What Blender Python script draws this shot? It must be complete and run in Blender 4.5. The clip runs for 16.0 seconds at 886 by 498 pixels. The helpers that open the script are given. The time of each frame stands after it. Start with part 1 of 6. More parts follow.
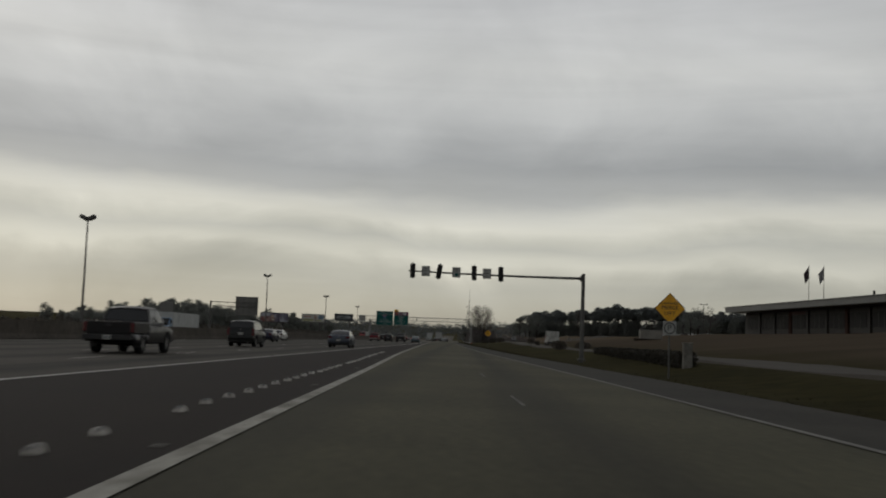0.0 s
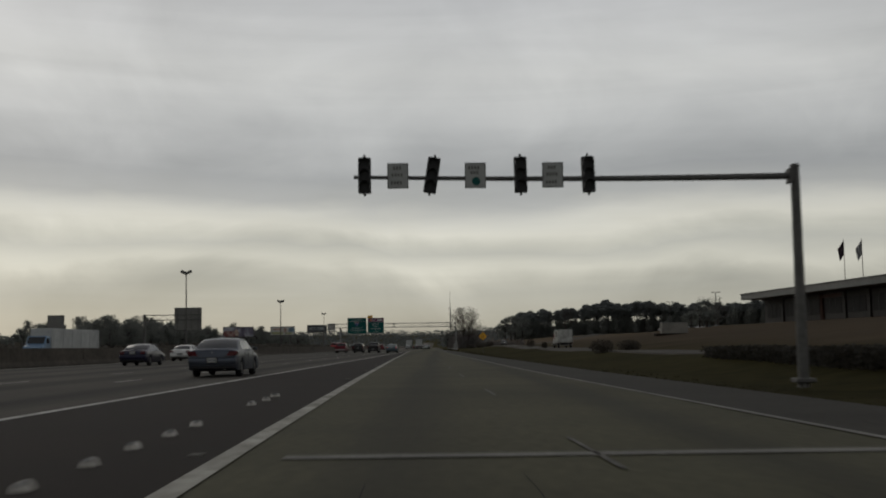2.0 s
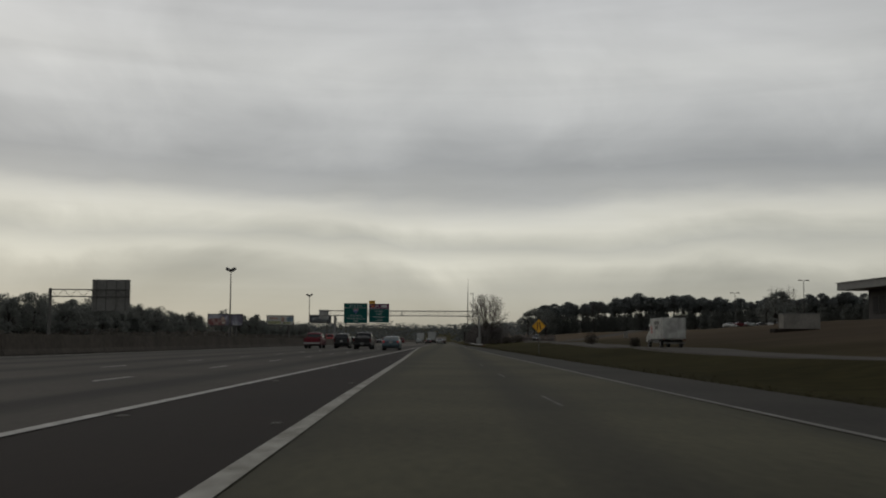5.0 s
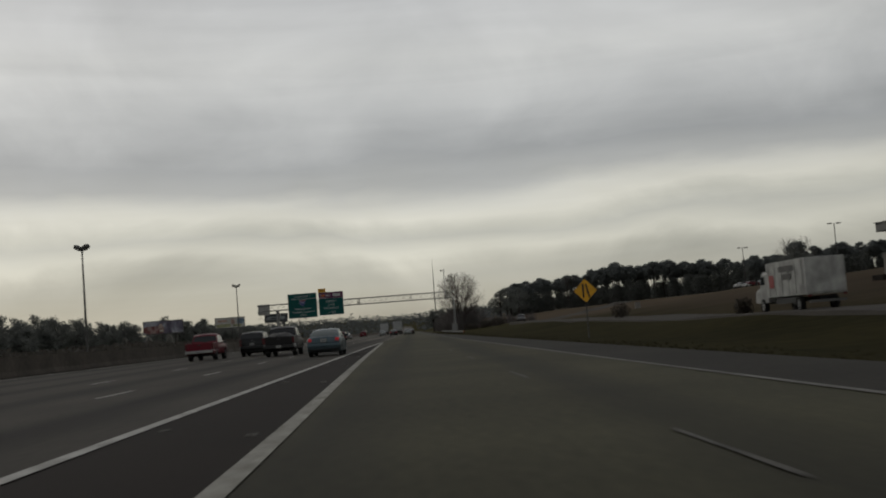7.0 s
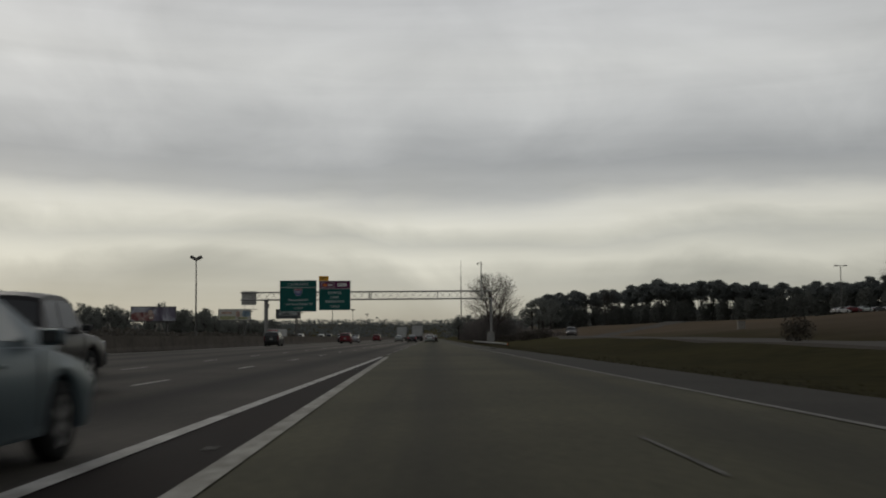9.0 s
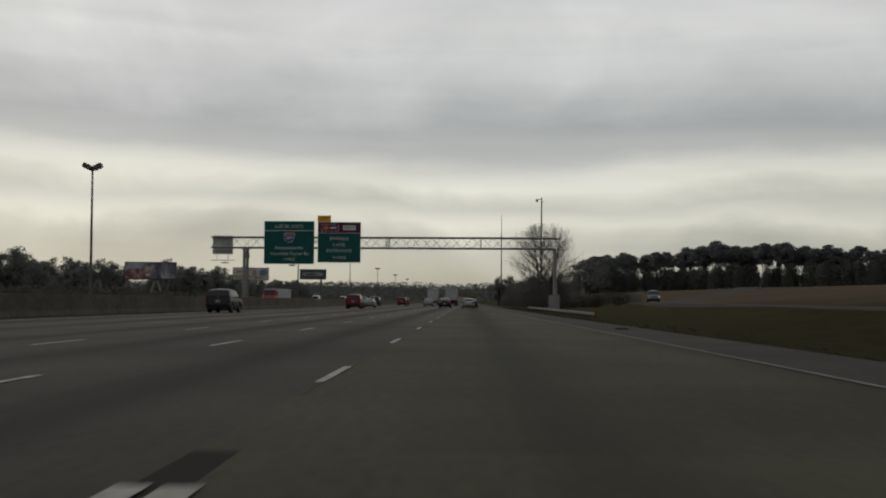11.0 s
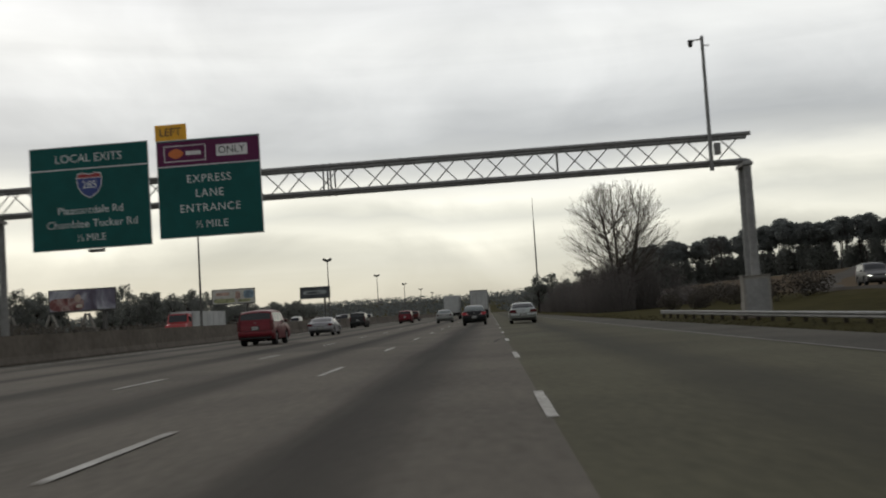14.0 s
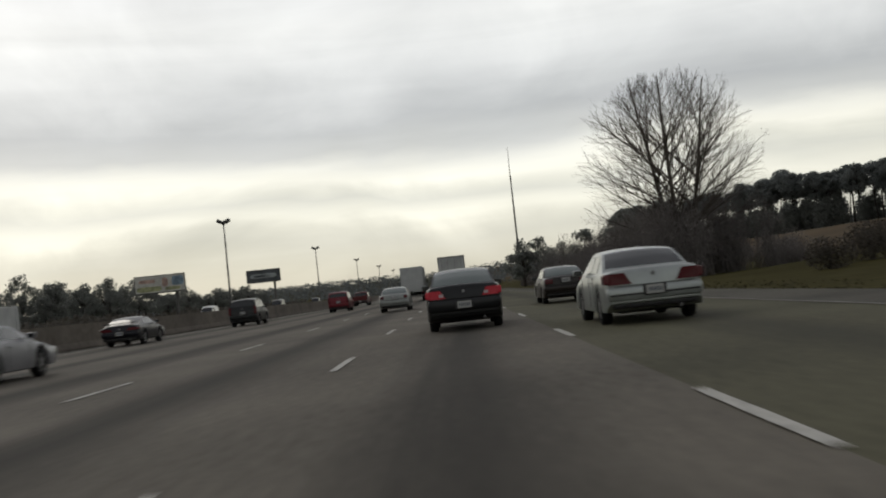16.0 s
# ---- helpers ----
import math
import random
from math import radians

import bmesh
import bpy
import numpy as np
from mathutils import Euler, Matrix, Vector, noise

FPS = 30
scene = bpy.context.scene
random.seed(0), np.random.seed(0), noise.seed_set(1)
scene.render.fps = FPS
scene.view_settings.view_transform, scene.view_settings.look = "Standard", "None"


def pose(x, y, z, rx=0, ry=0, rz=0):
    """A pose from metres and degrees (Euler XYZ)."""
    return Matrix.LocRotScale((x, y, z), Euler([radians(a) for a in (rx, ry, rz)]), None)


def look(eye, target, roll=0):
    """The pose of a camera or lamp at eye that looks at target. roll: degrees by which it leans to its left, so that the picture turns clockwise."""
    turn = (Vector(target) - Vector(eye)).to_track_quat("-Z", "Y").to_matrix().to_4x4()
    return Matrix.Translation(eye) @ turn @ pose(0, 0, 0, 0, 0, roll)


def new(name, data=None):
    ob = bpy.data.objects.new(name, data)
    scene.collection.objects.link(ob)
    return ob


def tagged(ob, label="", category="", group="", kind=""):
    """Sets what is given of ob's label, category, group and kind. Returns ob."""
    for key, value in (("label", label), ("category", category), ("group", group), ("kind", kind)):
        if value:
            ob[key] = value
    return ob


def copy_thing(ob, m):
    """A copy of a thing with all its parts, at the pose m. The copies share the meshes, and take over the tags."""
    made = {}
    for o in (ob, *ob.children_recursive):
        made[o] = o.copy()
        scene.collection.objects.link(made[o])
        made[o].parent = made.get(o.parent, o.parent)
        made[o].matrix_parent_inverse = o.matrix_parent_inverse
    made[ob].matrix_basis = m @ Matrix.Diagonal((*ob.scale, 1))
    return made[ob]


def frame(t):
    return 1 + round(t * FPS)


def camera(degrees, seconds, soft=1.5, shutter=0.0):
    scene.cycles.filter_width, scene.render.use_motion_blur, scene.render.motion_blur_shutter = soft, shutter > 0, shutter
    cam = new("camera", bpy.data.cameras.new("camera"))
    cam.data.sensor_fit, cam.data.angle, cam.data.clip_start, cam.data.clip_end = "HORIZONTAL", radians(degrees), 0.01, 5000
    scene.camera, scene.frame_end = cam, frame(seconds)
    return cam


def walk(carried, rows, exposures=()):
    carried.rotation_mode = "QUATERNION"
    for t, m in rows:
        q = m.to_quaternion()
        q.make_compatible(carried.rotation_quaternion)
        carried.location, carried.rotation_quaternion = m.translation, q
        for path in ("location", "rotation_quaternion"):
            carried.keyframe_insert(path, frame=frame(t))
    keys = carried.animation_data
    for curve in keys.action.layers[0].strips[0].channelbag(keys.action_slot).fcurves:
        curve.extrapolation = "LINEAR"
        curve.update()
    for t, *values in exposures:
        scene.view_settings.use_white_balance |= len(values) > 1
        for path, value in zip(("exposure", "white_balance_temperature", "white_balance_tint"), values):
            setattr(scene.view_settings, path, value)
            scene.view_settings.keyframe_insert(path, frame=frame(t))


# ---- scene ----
cam = camera(44.69, 16.0, soft=1.95, shutter=0.35)
EYE_HEIGHT = 0.990


def driven(t, x, y, yaw, pitch, roll):
    """A row of the drive: seconds, place on the road, heading, tilt and lean in degrees."""
    return t, pose(x, y, EYE_HEIGHT, 0, 0, yaw) @ pose(0, 0, 0, 90 + pitch) @ pose(0, 0, 0, 0, 0, -roll)


DRIVE = [
    (0.0, 7.93, -188.43, 1.07, 4.78, -2.16),
    (0.5, 7.60, -176.67, -0.15, 4.63, -0.41),
    (1.0, 7.27, -164.91, -0.01, 4.22, 0.53),
    (1.5, 6.88, -153.12, 0.63, 5.20, -0.51),
    (2.0, 6.41, -141.35, -0.29, 5.15, 0.79),
    (2.5, 6.08, -129.60, -0.20, 5.08, 1.58),
    (3.0, 5.77, -117.91, -0.18, 4.76, -0.07),
    (3.2, 5.65, -113.27, 0.64, 5.12, -2.20),
    (5.3, 4.40, -64.65, 0.42, 4.70, 0.60),
    (5.5, 4.28, -59.94, 1.16, 4.26, 2.11),
    (6.0, 3.89, -47.49, -0.18, 4.36, 2.43),
    (6.5, 3.67, -34.91, -0.27, 3.50, 2.44),
    (7.0, 3.52, -22.28, -1.78, 4.17, 4.37),
    (7.5, 3.30, -9.56, -2.32, 4.72, 2.92),
    (8.0, 3.03, 3.05, -1.64, 4.46, 2.18),
    (8.2, 2.91, 8.08, -1.50, 4.48, 1.36),
    (10.3, 2.46, 59.53, 0.25, 4.96, 0.11),
    (10.5, 2.30, 64.46, 0.56, 2.62, 0.16),
    (11.0, 1.79, 76.84, 1.39, 2.77, -0.47),
    (11.5, 1.68, 89.13, 2.45, 2.20, -1.32),
    (12.0, 1.30, 101.61, 1.91, 1.65, -0.36),
    (12.5, 1.01, 114.21, 3.19, 1.38, -0.51),
    (13.0, 0.40, 127.10, 2.37, 1.11, 1.96),
    (13.5, -0.02, 140.05, 2.54, 2.13, 3.76),
    (14.0, -0.50, 153.17, 2.27, 3.43, 3.68),
    (14.5, -0.93, 166.20, 2.38, 3.39, 4.17),
    (15.0, -1.29, 179.40, 2.60, 2.60, 4.59),
    (15.5, -1.54, 192.80, 1.62, 2.01, 5.74),
    (16.0, -1.81, 206.29, 0.45, 2.13, 6.18),
]
walk(cam, [driven(*row) for row in DRIVE],
     exposures=[(t, stops, 6800, 8) for t, stops in ((0, 0.2), (3, 0.2), (5.5, 0.2), (8, 0.24), (10.5, 0.32), (12, 0.6), (14, 0.84), (16, 0.86))])

# ---- sky and light ----
SUN_ELEVATION, SUN_TURN = radians(34), radians(-35)
world = bpy.data.worlds.new("overcast_sky")
scene.world = world
world.use_nodes = True
wn, wl = world.node_tree.nodes, world.node_tree.links
wn.clear()


def wnode(kind, **values):
    n = wn.new(kind)
    for k, v in values.items():
        n.inputs[k].default_value = v
    return n


w_coord = wnode("ShaderNodeTexCoord")
w_sep = wnode("ShaderNodeSeparateXYZ")
wl.new(w_coord.outputs["Generated"], w_sep.inputs[0])
# long cloud rolls: stretched noise bends the height at which each band lies
w_map = wnode("ShaderNodeMapping")
w_map.inputs["Scale"].default_value = (1.35, 1.35, 5.2)
w_map.inputs["Rotation"].default_value = (0.0, radians(3), 0.0)
wl.new(w_coord.outputs["Generated"], w_map.inputs[0])
w_roll = wnode("ShaderNodeTexNoise", Scale=2.4, Detail=4.5, Roughness=0.5, Distortion=0.35)
wl.new(w_map.outputs[0], w_roll.inputs["Vector"])
w_soft = wnode("ShaderNodeMapping")
w_soft.inputs["Scale"].default_value = (1.5, 1.5, 2.5)
w_soft.inputs["Rotation"].default_value = (0.0, radians(-4), 0.0)
wl.new(w_coord.outputs["Generated"], w_soft.inputs[0])
w_puff = wnode("ShaderNodeTexNoise", Scale=3.3, Detail=6.0, Roughness=0.52, Distortion=0.5)
wl.new(w_soft.outputs[0], w_puff.inputs["Vector"])
w_thin = wnode("ShaderNodeMapping")
w_thin.inputs["Scale"].default_value = (1.1, 1.1, 13.0)
w_thin.inputs["Rotation"].default_value = (0.0, radians(2), 0.0)
wl.new(w_coord.outputs["Generated"], w_thin.inputs[0])
w_streak = wnode("ShaderNodeTexNoise", Scale=2.4, Detail=5.0, Roughness=0.5, Distortion=0.5)
wl.new(w_thin.outputs[0], w_streak.inputs["Vector"])
w_bend = wnode("ShaderNodeMath")
w_bend.operation = "MULTIPLY_ADD"
wl.new(w_roll.outputs["Fac"], w_bend.inputs[0])
w_bend.inputs[1].default_value = 0.042
wl.new(w_sep.outputs["Z"], w_bend.inputs[2])
w_shift = wnode("ShaderNodeMath")
w_shift.operation = "SUBTRACT"
wl.new(w_bend.outputs[0], w_shift.inputs[0])
w_shift.inputs[1].default_value = 0.021
w_lump = wnode("ShaderNodeMath")
w_lump.operation = "MULTIPLY_ADD"
wl.new(w_puff.outputs["Fac"], w_lump.inputs[0])
w_lump.inputs[1].default_value = 0.05
wl.new(w_shift.outputs[0], w_lump.inputs[2])
w_level = wnode("ShaderNodeMath")
w_level.operation = "SUBTRACT"
wl.new(w_lump.outputs[0], w_level.inputs[0])
w_level.inputs[1].default_value = 0.025
w_ramp = wnode("ShaderNodeValToRGB")
wl.new(w_level.outputs[0], w_ramp.inputs[0])
cr = w_ramp.color_ramp
BANDS = [(0.0, (0.318, 0.316, 0.287)), (0.03, (0.385, 0.382, 0.347)), (0.052, (0.382, 0.381, 0.357)), (0.064, (0.445, 0.44, 0.405)), (0.076, (0.585, 0.577, 0.528)),
         (0.09, (0.465, 0.463, 0.436)), (0.1, (0.515, 0.509, 0.467)), (0.114, (0.63, 0.619, 0.57)), (0.126, (0.565, 0.56, 0.53)),
         (0.14, (0.392, 0.394, 0.396)), (0.16, (0.337, 0.342, 0.355)), (0.205, (0.47, 0.476, 0.486)), (0.25, (0.56, 0.565, 0.569)), (0.31, (0.495, 0.502, 0.52)),
         (0.42, (0.345, 0.35, 0.37)), (1.0, (0.24, 0.243, 0.265))]
cr.elements[0].position, cr.elements[0].color = BANDS[0][0], (*BANDS[0][1], 1)
cr.elements[1].position, cr.elements[1].color = BANDS[-1][0], (*BANDS[-1][1], 1)
for place, colour in BANDS[1:-1]:
    e = cr.elements.new(place)
    e.color = (*colour, 1)
w_var = wnode("ShaderNodeMapRange")
w_var.inputs["From Min"].default_value, w_var.inputs["From Max"].default_value = 0.3, 0.7
w_var.inputs["To Min"].default_value, w_var.inputs["To Max"].default_value = 0.86, 1.12
wl.new(w_puff.outputs["Fac"], w_var.inputs["Value"])
w_mul = wnode("ShaderNodeVectorMath")
w_mul.operation = "SCALE"
wl.new(w_ramp.outputs["Color"], w_mul.inputs[0])
wl.new(w_var.outputs[0], w_mul.inputs["Scale"])
w_glow = wnode("ShaderNodeVectorMath")
w_glow.operation = "DOT_PRODUCT"
wl.new(w_coord.outputs["Generated"], w_glow.inputs[0])
w_glow.inputs[1].default_value = (math.sin(SUN_TURN), math.cos(SUN_TURN), 0.0)
w_fine = wnode("ShaderNodeMapRange")
w_fine.inputs["From Min"].default_value, w_fine.inputs["From Max"].default_value = 0.32, 0.68
w_fine.inputs["To Min"].default_value, w_fine.inputs["To Max"].default_value = 0.935, 1.065
wl.new(w_streak.outputs["Fac"], w_fine.inputs["Value"])
w_streaked = wnode("ShaderNodeVectorMath")
w_streaked.operation = "SCALE"
wl.new(w_mul.outputs[0], w_streaked.inputs[0])
wl.new(w_fine.outputs[0], w_streaked.inputs["Scale"])
w_side = wnode("ShaderNodeMapRange")
w_side.inputs["From Min"].default_value, w_side.inputs["From Max"].default_value = 0.2, 1.0
w_side.inputs["To Min"].default_value, w_side.inputs["To Max"].default_value = 0.67, 0.835
wl.new(w_glow.outputs["Value"], w_side.inputs["Value"])
w_lit = wnode("ShaderNodeVectorMath")
w_lit.operation = "SCALE"
wl.new(w_streaked.outputs[0], w_lit.inputs[0])
wl.new(w_side.outputs[0], w_lit.inputs["Scale"])
w_sky = wnode("ShaderNodeTexSky")
w_sky.sky_type, w_sky.sun_disc = "NISHITA", False
w_sky.sun_elevation, w_sky.sun_rotation = SUN_ELEVATION, SUN_TURN
w_blue = wnode("ShaderNodeBackground", Strength=0.008)
wl.new(w_sky.outputs[0], w_blue.inputs["Color"])
w_cloud = wnode("ShaderNodeBackground", Strength=1.01)
wl.new(w_lit.outputs[0], w_cloud.inputs["Color"])
w_add = wnode("ShaderNodeAddShader")
wl.new(w_cloud.outputs[0], w_add.inputs[0])
wl.new(w_blue.outputs[0], w_add.inputs[1])
w_out = wnode("ShaderNodeOutputWorld")
wl.new(w_add.outputs[0], w_out.inputs["Surface"])

sun_lamp = bpy.data.lights.new("sun", "SUN")
sun_lamp.energy, sun_lamp.angle, sun_lamp.color = 0.25, radians(25), (1.0, 0.96, 0.9)
sun = new("sun", sun_lamp)
sun.matrix_world = look((60 * math.sin(SUN_TURN), 60 * math.cos(SUN_TURN), 60 * math.tan(SUN_ELEVATION)), (0, 0, 0))

# ---- materials ----
def material(name, colour, rough=0.8, metal=0.0, vary=0.25, grain=6.0, blotch=0.5, bump=0.0, coat=0.0, local=False, tint=None, sheen=0.5):
    """A surface with fine grain and broad blotches; sizes in features per metre."""
    m = bpy.data.materials.new(name)
    m.use_nodes = True
    nodes, links = m.node_tree.nodes, m.node_tree.links
    bsdf = nodes["Principled BSDF"]
    bsdf.inputs["Roughness"].default_value = rough
    bsdf.inputs["Metallic"].default_value = metal
    bsdf.inputs["Coat Weight"].default_value = coat
    bsdf.inputs["Specular IOR Level"].default_value = sheen if rough < 0.85 else min(sheen, 0.12)
    coord = nodes.new("ShaderNodeTexCoord" if local else "ShaderNodeNewGeometry")
    place = coord.outputs["Object" if local else "Position"]
    fine = nodes.new("ShaderNodeTexNoise")
    fine.inputs["Scale"].default_value, fine.inputs["Detail"].default_value = grain, 5
    broad = nodes.new("ShaderNodeTexNoise")
    broad.inputs["Scale"].default_value, broad.inputs["Detail"].default_value = blotch, 4
    links.new(place, fine.inputs["Vector"])
    links.new(place, broad.inputs["Vector"])
    both = nodes.new("ShaderNodeMath")
    both.operation = "ADD"
    links.new(fine.outputs["Fac"], both.inputs[0])
    links.new(broad.outputs["Fac"], both.inputs[1])
    span = nodes.new("ShaderNodeMapRange")
    span.inputs["From Min"].default_value, span.inputs["From Max"].default_value = 0.7, 1.3
    links.new(both.outputs[0], span.inputs["Value"])
    mix = nodes.new("ShaderNodeMix")
    mix.data_type = "RGBA"
    dark = tint or tuple(c * (1 - vary) for c in colour)
    mix.inputs[6].default_value = (*dark, 1)
    mix.inputs[7].default_value = (*[min(1, c * (1 + vary)) for c in colour], 1)
    links.new(span.outputs[0], mix.inputs[0])
    links.new(mix.outputs[2], bsdf.inputs["Base Color"])
    if bump:
        b = nodes.new("ShaderNodeBump")
        b.inputs["Strength"].default_value, b.inputs["Distance"].default_value = bump, 0.02
        links.new(fine.outputs["Fac"], b.inputs["Height"])
        links.new(b.outputs[0], bsdf.inputs["Normal"])
    return m


def darker_before(m, y0, y1, before):
    """Scales the base colour from a darker tone up to full between two places along the road."""
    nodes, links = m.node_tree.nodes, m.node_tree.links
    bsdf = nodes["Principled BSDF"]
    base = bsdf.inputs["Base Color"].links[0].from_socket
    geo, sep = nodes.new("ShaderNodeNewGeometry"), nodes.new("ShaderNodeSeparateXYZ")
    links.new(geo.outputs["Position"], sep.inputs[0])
    gain = nodes.new("ShaderNodeMapRange")
    gain.inputs["From Min"].default_value, gain.inputs["From Max"].default_value = y0, y1
    gain.inputs["To Min"].default_value, gain.inputs["To Max"].default_value = before, 1.0
    links.new(sep.outputs["Y"], gain.inputs["Value"])
    # base colour times that factor
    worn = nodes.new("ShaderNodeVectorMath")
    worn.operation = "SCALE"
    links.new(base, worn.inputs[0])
    links.new(gain.outputs[0], worn.inputs["Scale"])
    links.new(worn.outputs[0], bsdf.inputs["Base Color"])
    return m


def lane_material(name, colour, oil, centres_from, lane, strength):
    """Worn paving: stains along the middle of each lane, lighter wheel tracks, broad patches."""
    m = material(name, colour, rough=0.88, vary=0.37, grain=7, blotch=0.2, bump=0.15)
    nodes, links = m.node_tree.nodes, m.node_tree.links
    bsdf = nodes["Principled BSDF"]
    base = bsdf.inputs["Base Color"].links[0].from_socket
    geo = nodes.new("ShaderNodeNewGeometry")
    sep = nodes.new("ShaderNodeSeparateXYZ")
    links.new(geo.outputs["Position"], sep.inputs[0])
    stretch = nodes.new("ShaderNodeMapping")
    stretch.inputs["Scale"].default_value = (1.2, 0.035, 1)
    links.new(geo.outputs["Position"], stretch.inputs[0])
    streak = nodes.new("ShaderNodeTexNoise")
    streak.inputs["Scale"].default_value, streak.inputs["Detail"].default_value = 1.0, 5
    links.new(stretch.outputs[0], streak.inputs["Vector"])

    def op(kind, a, b):
        n = nodes.new("ShaderNodeMath")
        n.operation = kind
        for i, v in enumerate((a, b)):
            if isinstance(v, (int, float)):
                n.inputs[i].default_value = v
            else:
                links.new(v, n.inputs[i])
        return n.outputs[0]

    across = op("DIVIDE", op("SUBTRACT", sep.outputs["X"], centres_from), lane)
    wob = op("ADD", across, op("MULTIPLY", op("SUBTRACT", streak.outputs["Fac"], 0.5), 0.36))
    near = op("ABSOLUTE", op("SUBTRACT", op("FRACT", wob, 0), 0.5), 0)
    band = nodes.new("ShaderNodeMapRange")
    band.interpolation_type = "SMOOTHSTEP"
    band.inputs["From Min"].default_value, band.inputs["From Max"].default_value = 0.0, 0.32
    band.inputs["To Min"].default_value, band.inputs["To Max"].default_value = 1.0, 0.0
    links.new(near, band.inputs["Value"])
    amount = op("MULTIPLY", op("MULTIPLY", band.outputs[0], strength), op("ADD", streak.outputs["Fac"], 0.35))
    mix = nodes.new("ShaderNodeMix")
    mix.data_type = "RGBA"
    links.new(amount, mix.inputs[0])
    links.new(base, mix.inputs[6])
    mix.inputs[7].default_value = (*oil, 1)
    links.new(mix.outputs[2], bsdf.inputs["Base Color"])
    return m


def poster_material(name, colours, scale, seed):
    """A printed picture too far away to make out: soft fields of several inks."""
    m = material(name, colours[0], 0.6, vary=0.2)
    nodes, links = m.node_tree.nodes, m.node_tree.links
    coord = nodes.new("ShaderNodeTexCoord")
    shift = nodes.new("ShaderNodeMapping")
    shift.inputs["Location"].default_value = (seed, 0, seed * 0.7)
    shift.inputs["Rotation"].default_value = (0, 0.5, 0)
    links.new(coord.outputs["Object"], shift.inputs[0])
    blot = nodes.new("ShaderNodeTexNoise")
    blot.inputs["Scale"].default_value, blot.inputs["Detail"].default_value, blot.inputs["Distortion"].default_value = scale, 3.5, 0.8
    links.new(shift.outputs[0], blot.inputs["Vector"])
    ramp = nodes.new("ShaderNodeValToRGB")
    links.new(blot.outputs["Fac"], ramp.inputs[0])
    for k, c in enumerate(colours):
        place = 0.3 + 0.4 * k / (len(colours) - 1)
        e = ramp.color_ramp.elements[k] if k < 2 else ramp.color_ramp.elements.new(place)
        e.position, e.color = place, (*c, 1)
    links.new(ramp.outputs[0], nodes["Principled BSDF"].inputs["Base Color"])
    return m


def glass_material(name, colour, rough=0.06):
    m = bpy.data.materials.new(name)
    m.use_nodes = True
    b = m.node_tree.nodes["Principled BSDF"]
    b.inputs["Base Color"].default_value = (*colour, 1)
    b.inputs["Roughness"].default_value = rough
    b.inputs["IOR"].default_value = 1.5
    return m


def lit_material(name, colour, power, rough=0.3):
    m = glass_material(name, colour, rough)
    b = m.node_tree.nodes["Principled BSDF"]
    b.inputs["Emission Color"].default_value = (*colour, 1)
    b.inputs["Emission Strength"].default_value = power
    return m


def leaf_material(name, colour, spread):
    m = bpy.data.materials.new(name)
    m.use_nodes = True
    nodes, links = m.node_tree.nodes, m.node_tree.links
    b = nodes["Principled BSDF"]
    b.inputs["Roughness"].default_value = 0.8
    geo = nodes.new("ShaderNodeNewGeometry")
    ramp = nodes.new("ShaderNodeValToRGB")
    links.new(geo.outputs["Random Per Island"], ramp.inputs[0])
    ramp.color_ramp.elements[0].color = (*[c * (1 - spread) for c in colour], 1)
    ramp.color_ramp.elements[1].color = (*[c * (1 + spread) for c in colour], 1)
    links.new(ramp.outputs[0], b.inputs["Base Color"])
    thin = nodes.new("ShaderNodeBsdfTranslucent")
    links.new(ramp.outputs[0], thin.inputs["Color"])
    mix = nodes.new("ShaderNodeMixShader")
    mix.inputs[0].default_value = 0.5
    links.new(b.outputs[0], mix.inputs[1])
    links.new(thin.outputs[0], mix.inputs[2])
    links.new(mix.outputs[0], nodes["Material Output"].inputs["Surface"])
    return m


ASPHALT_HIGHWAY = darker_before(lane_material("worn_highway_paving", (0.111, 0.0993, 0.0822), (0.019, 0.0174, 0.0148), 0.0, 3.66, 0.95), 100, 150, 0.455)
ASPHALT_RAMP = lane_material("worn_ramp_paving", (0.0605, 0.0572, 0.0345), (0.02, 0.0192, 0.0155), 1.0, 3.3, 0.6)
ASPHALT_MERGE = darker_before(lane_material("worn_merge_paving", (0.076, 0.072, 0.0455), (0.028, 0.0265, 0.0195), 0.4, 4.2, 0.7), 85, 130, 0.7)
ASPHALT_GORE = material("dark_gore_asphalt", (0.0094, 0.0056, 0.004), 0.9, vary=0.35, grain=8, blotch=0.3, bump=0.2)
ASPHALT_SHOULDER = darker_before(material("shoulder_asphalt", (0.066, 0.061, 0.05), 0.9, vary=0.35, grain=7, blotch=0.25, bump=0.2), 70, 160, 0.47)
ASPHALT_SIDE = material("frontage_asphalt", (0.054, 0.048, 0.04), 0.9, vary=0.2, grain=5, blotch=0.2)
PAINT_WHITE = material("worn_white_paint", (0.47, 0.46, 0.43), 0.86, vary=0.22, grain=7, blotch=1.2, bump=0.1, tint=(0.22, 0.212, 0.19))
PAINT_RAMP = material("worn_ramp_paint", (0.34, 0.332, 0.295), 0.86, vary=0.25, grain=6, blotch=1.0, bump=0.1, tint=(0.14, 0.134, 0.112))
PAINT_FADED = material("faded_white_paint", (0.105, 0.101, 0.09), 0.88, vary=0.5, grain=11, blotch=1.5)
PAINT_THIN = material("thin_white_paint", (0.165, 0.161, 0.145), 0.88, vary=0.4, grain=12, blotch=0.8)
TAR = material("tar_smear", (0.04, 0.038, 0.032), 0.9, vary=0.4, grain=5, blotch=1.5)
POST_BROWN = material("dark_timber_post", (0.03, 0.025, 0.02), 0.95, vary=0.3)
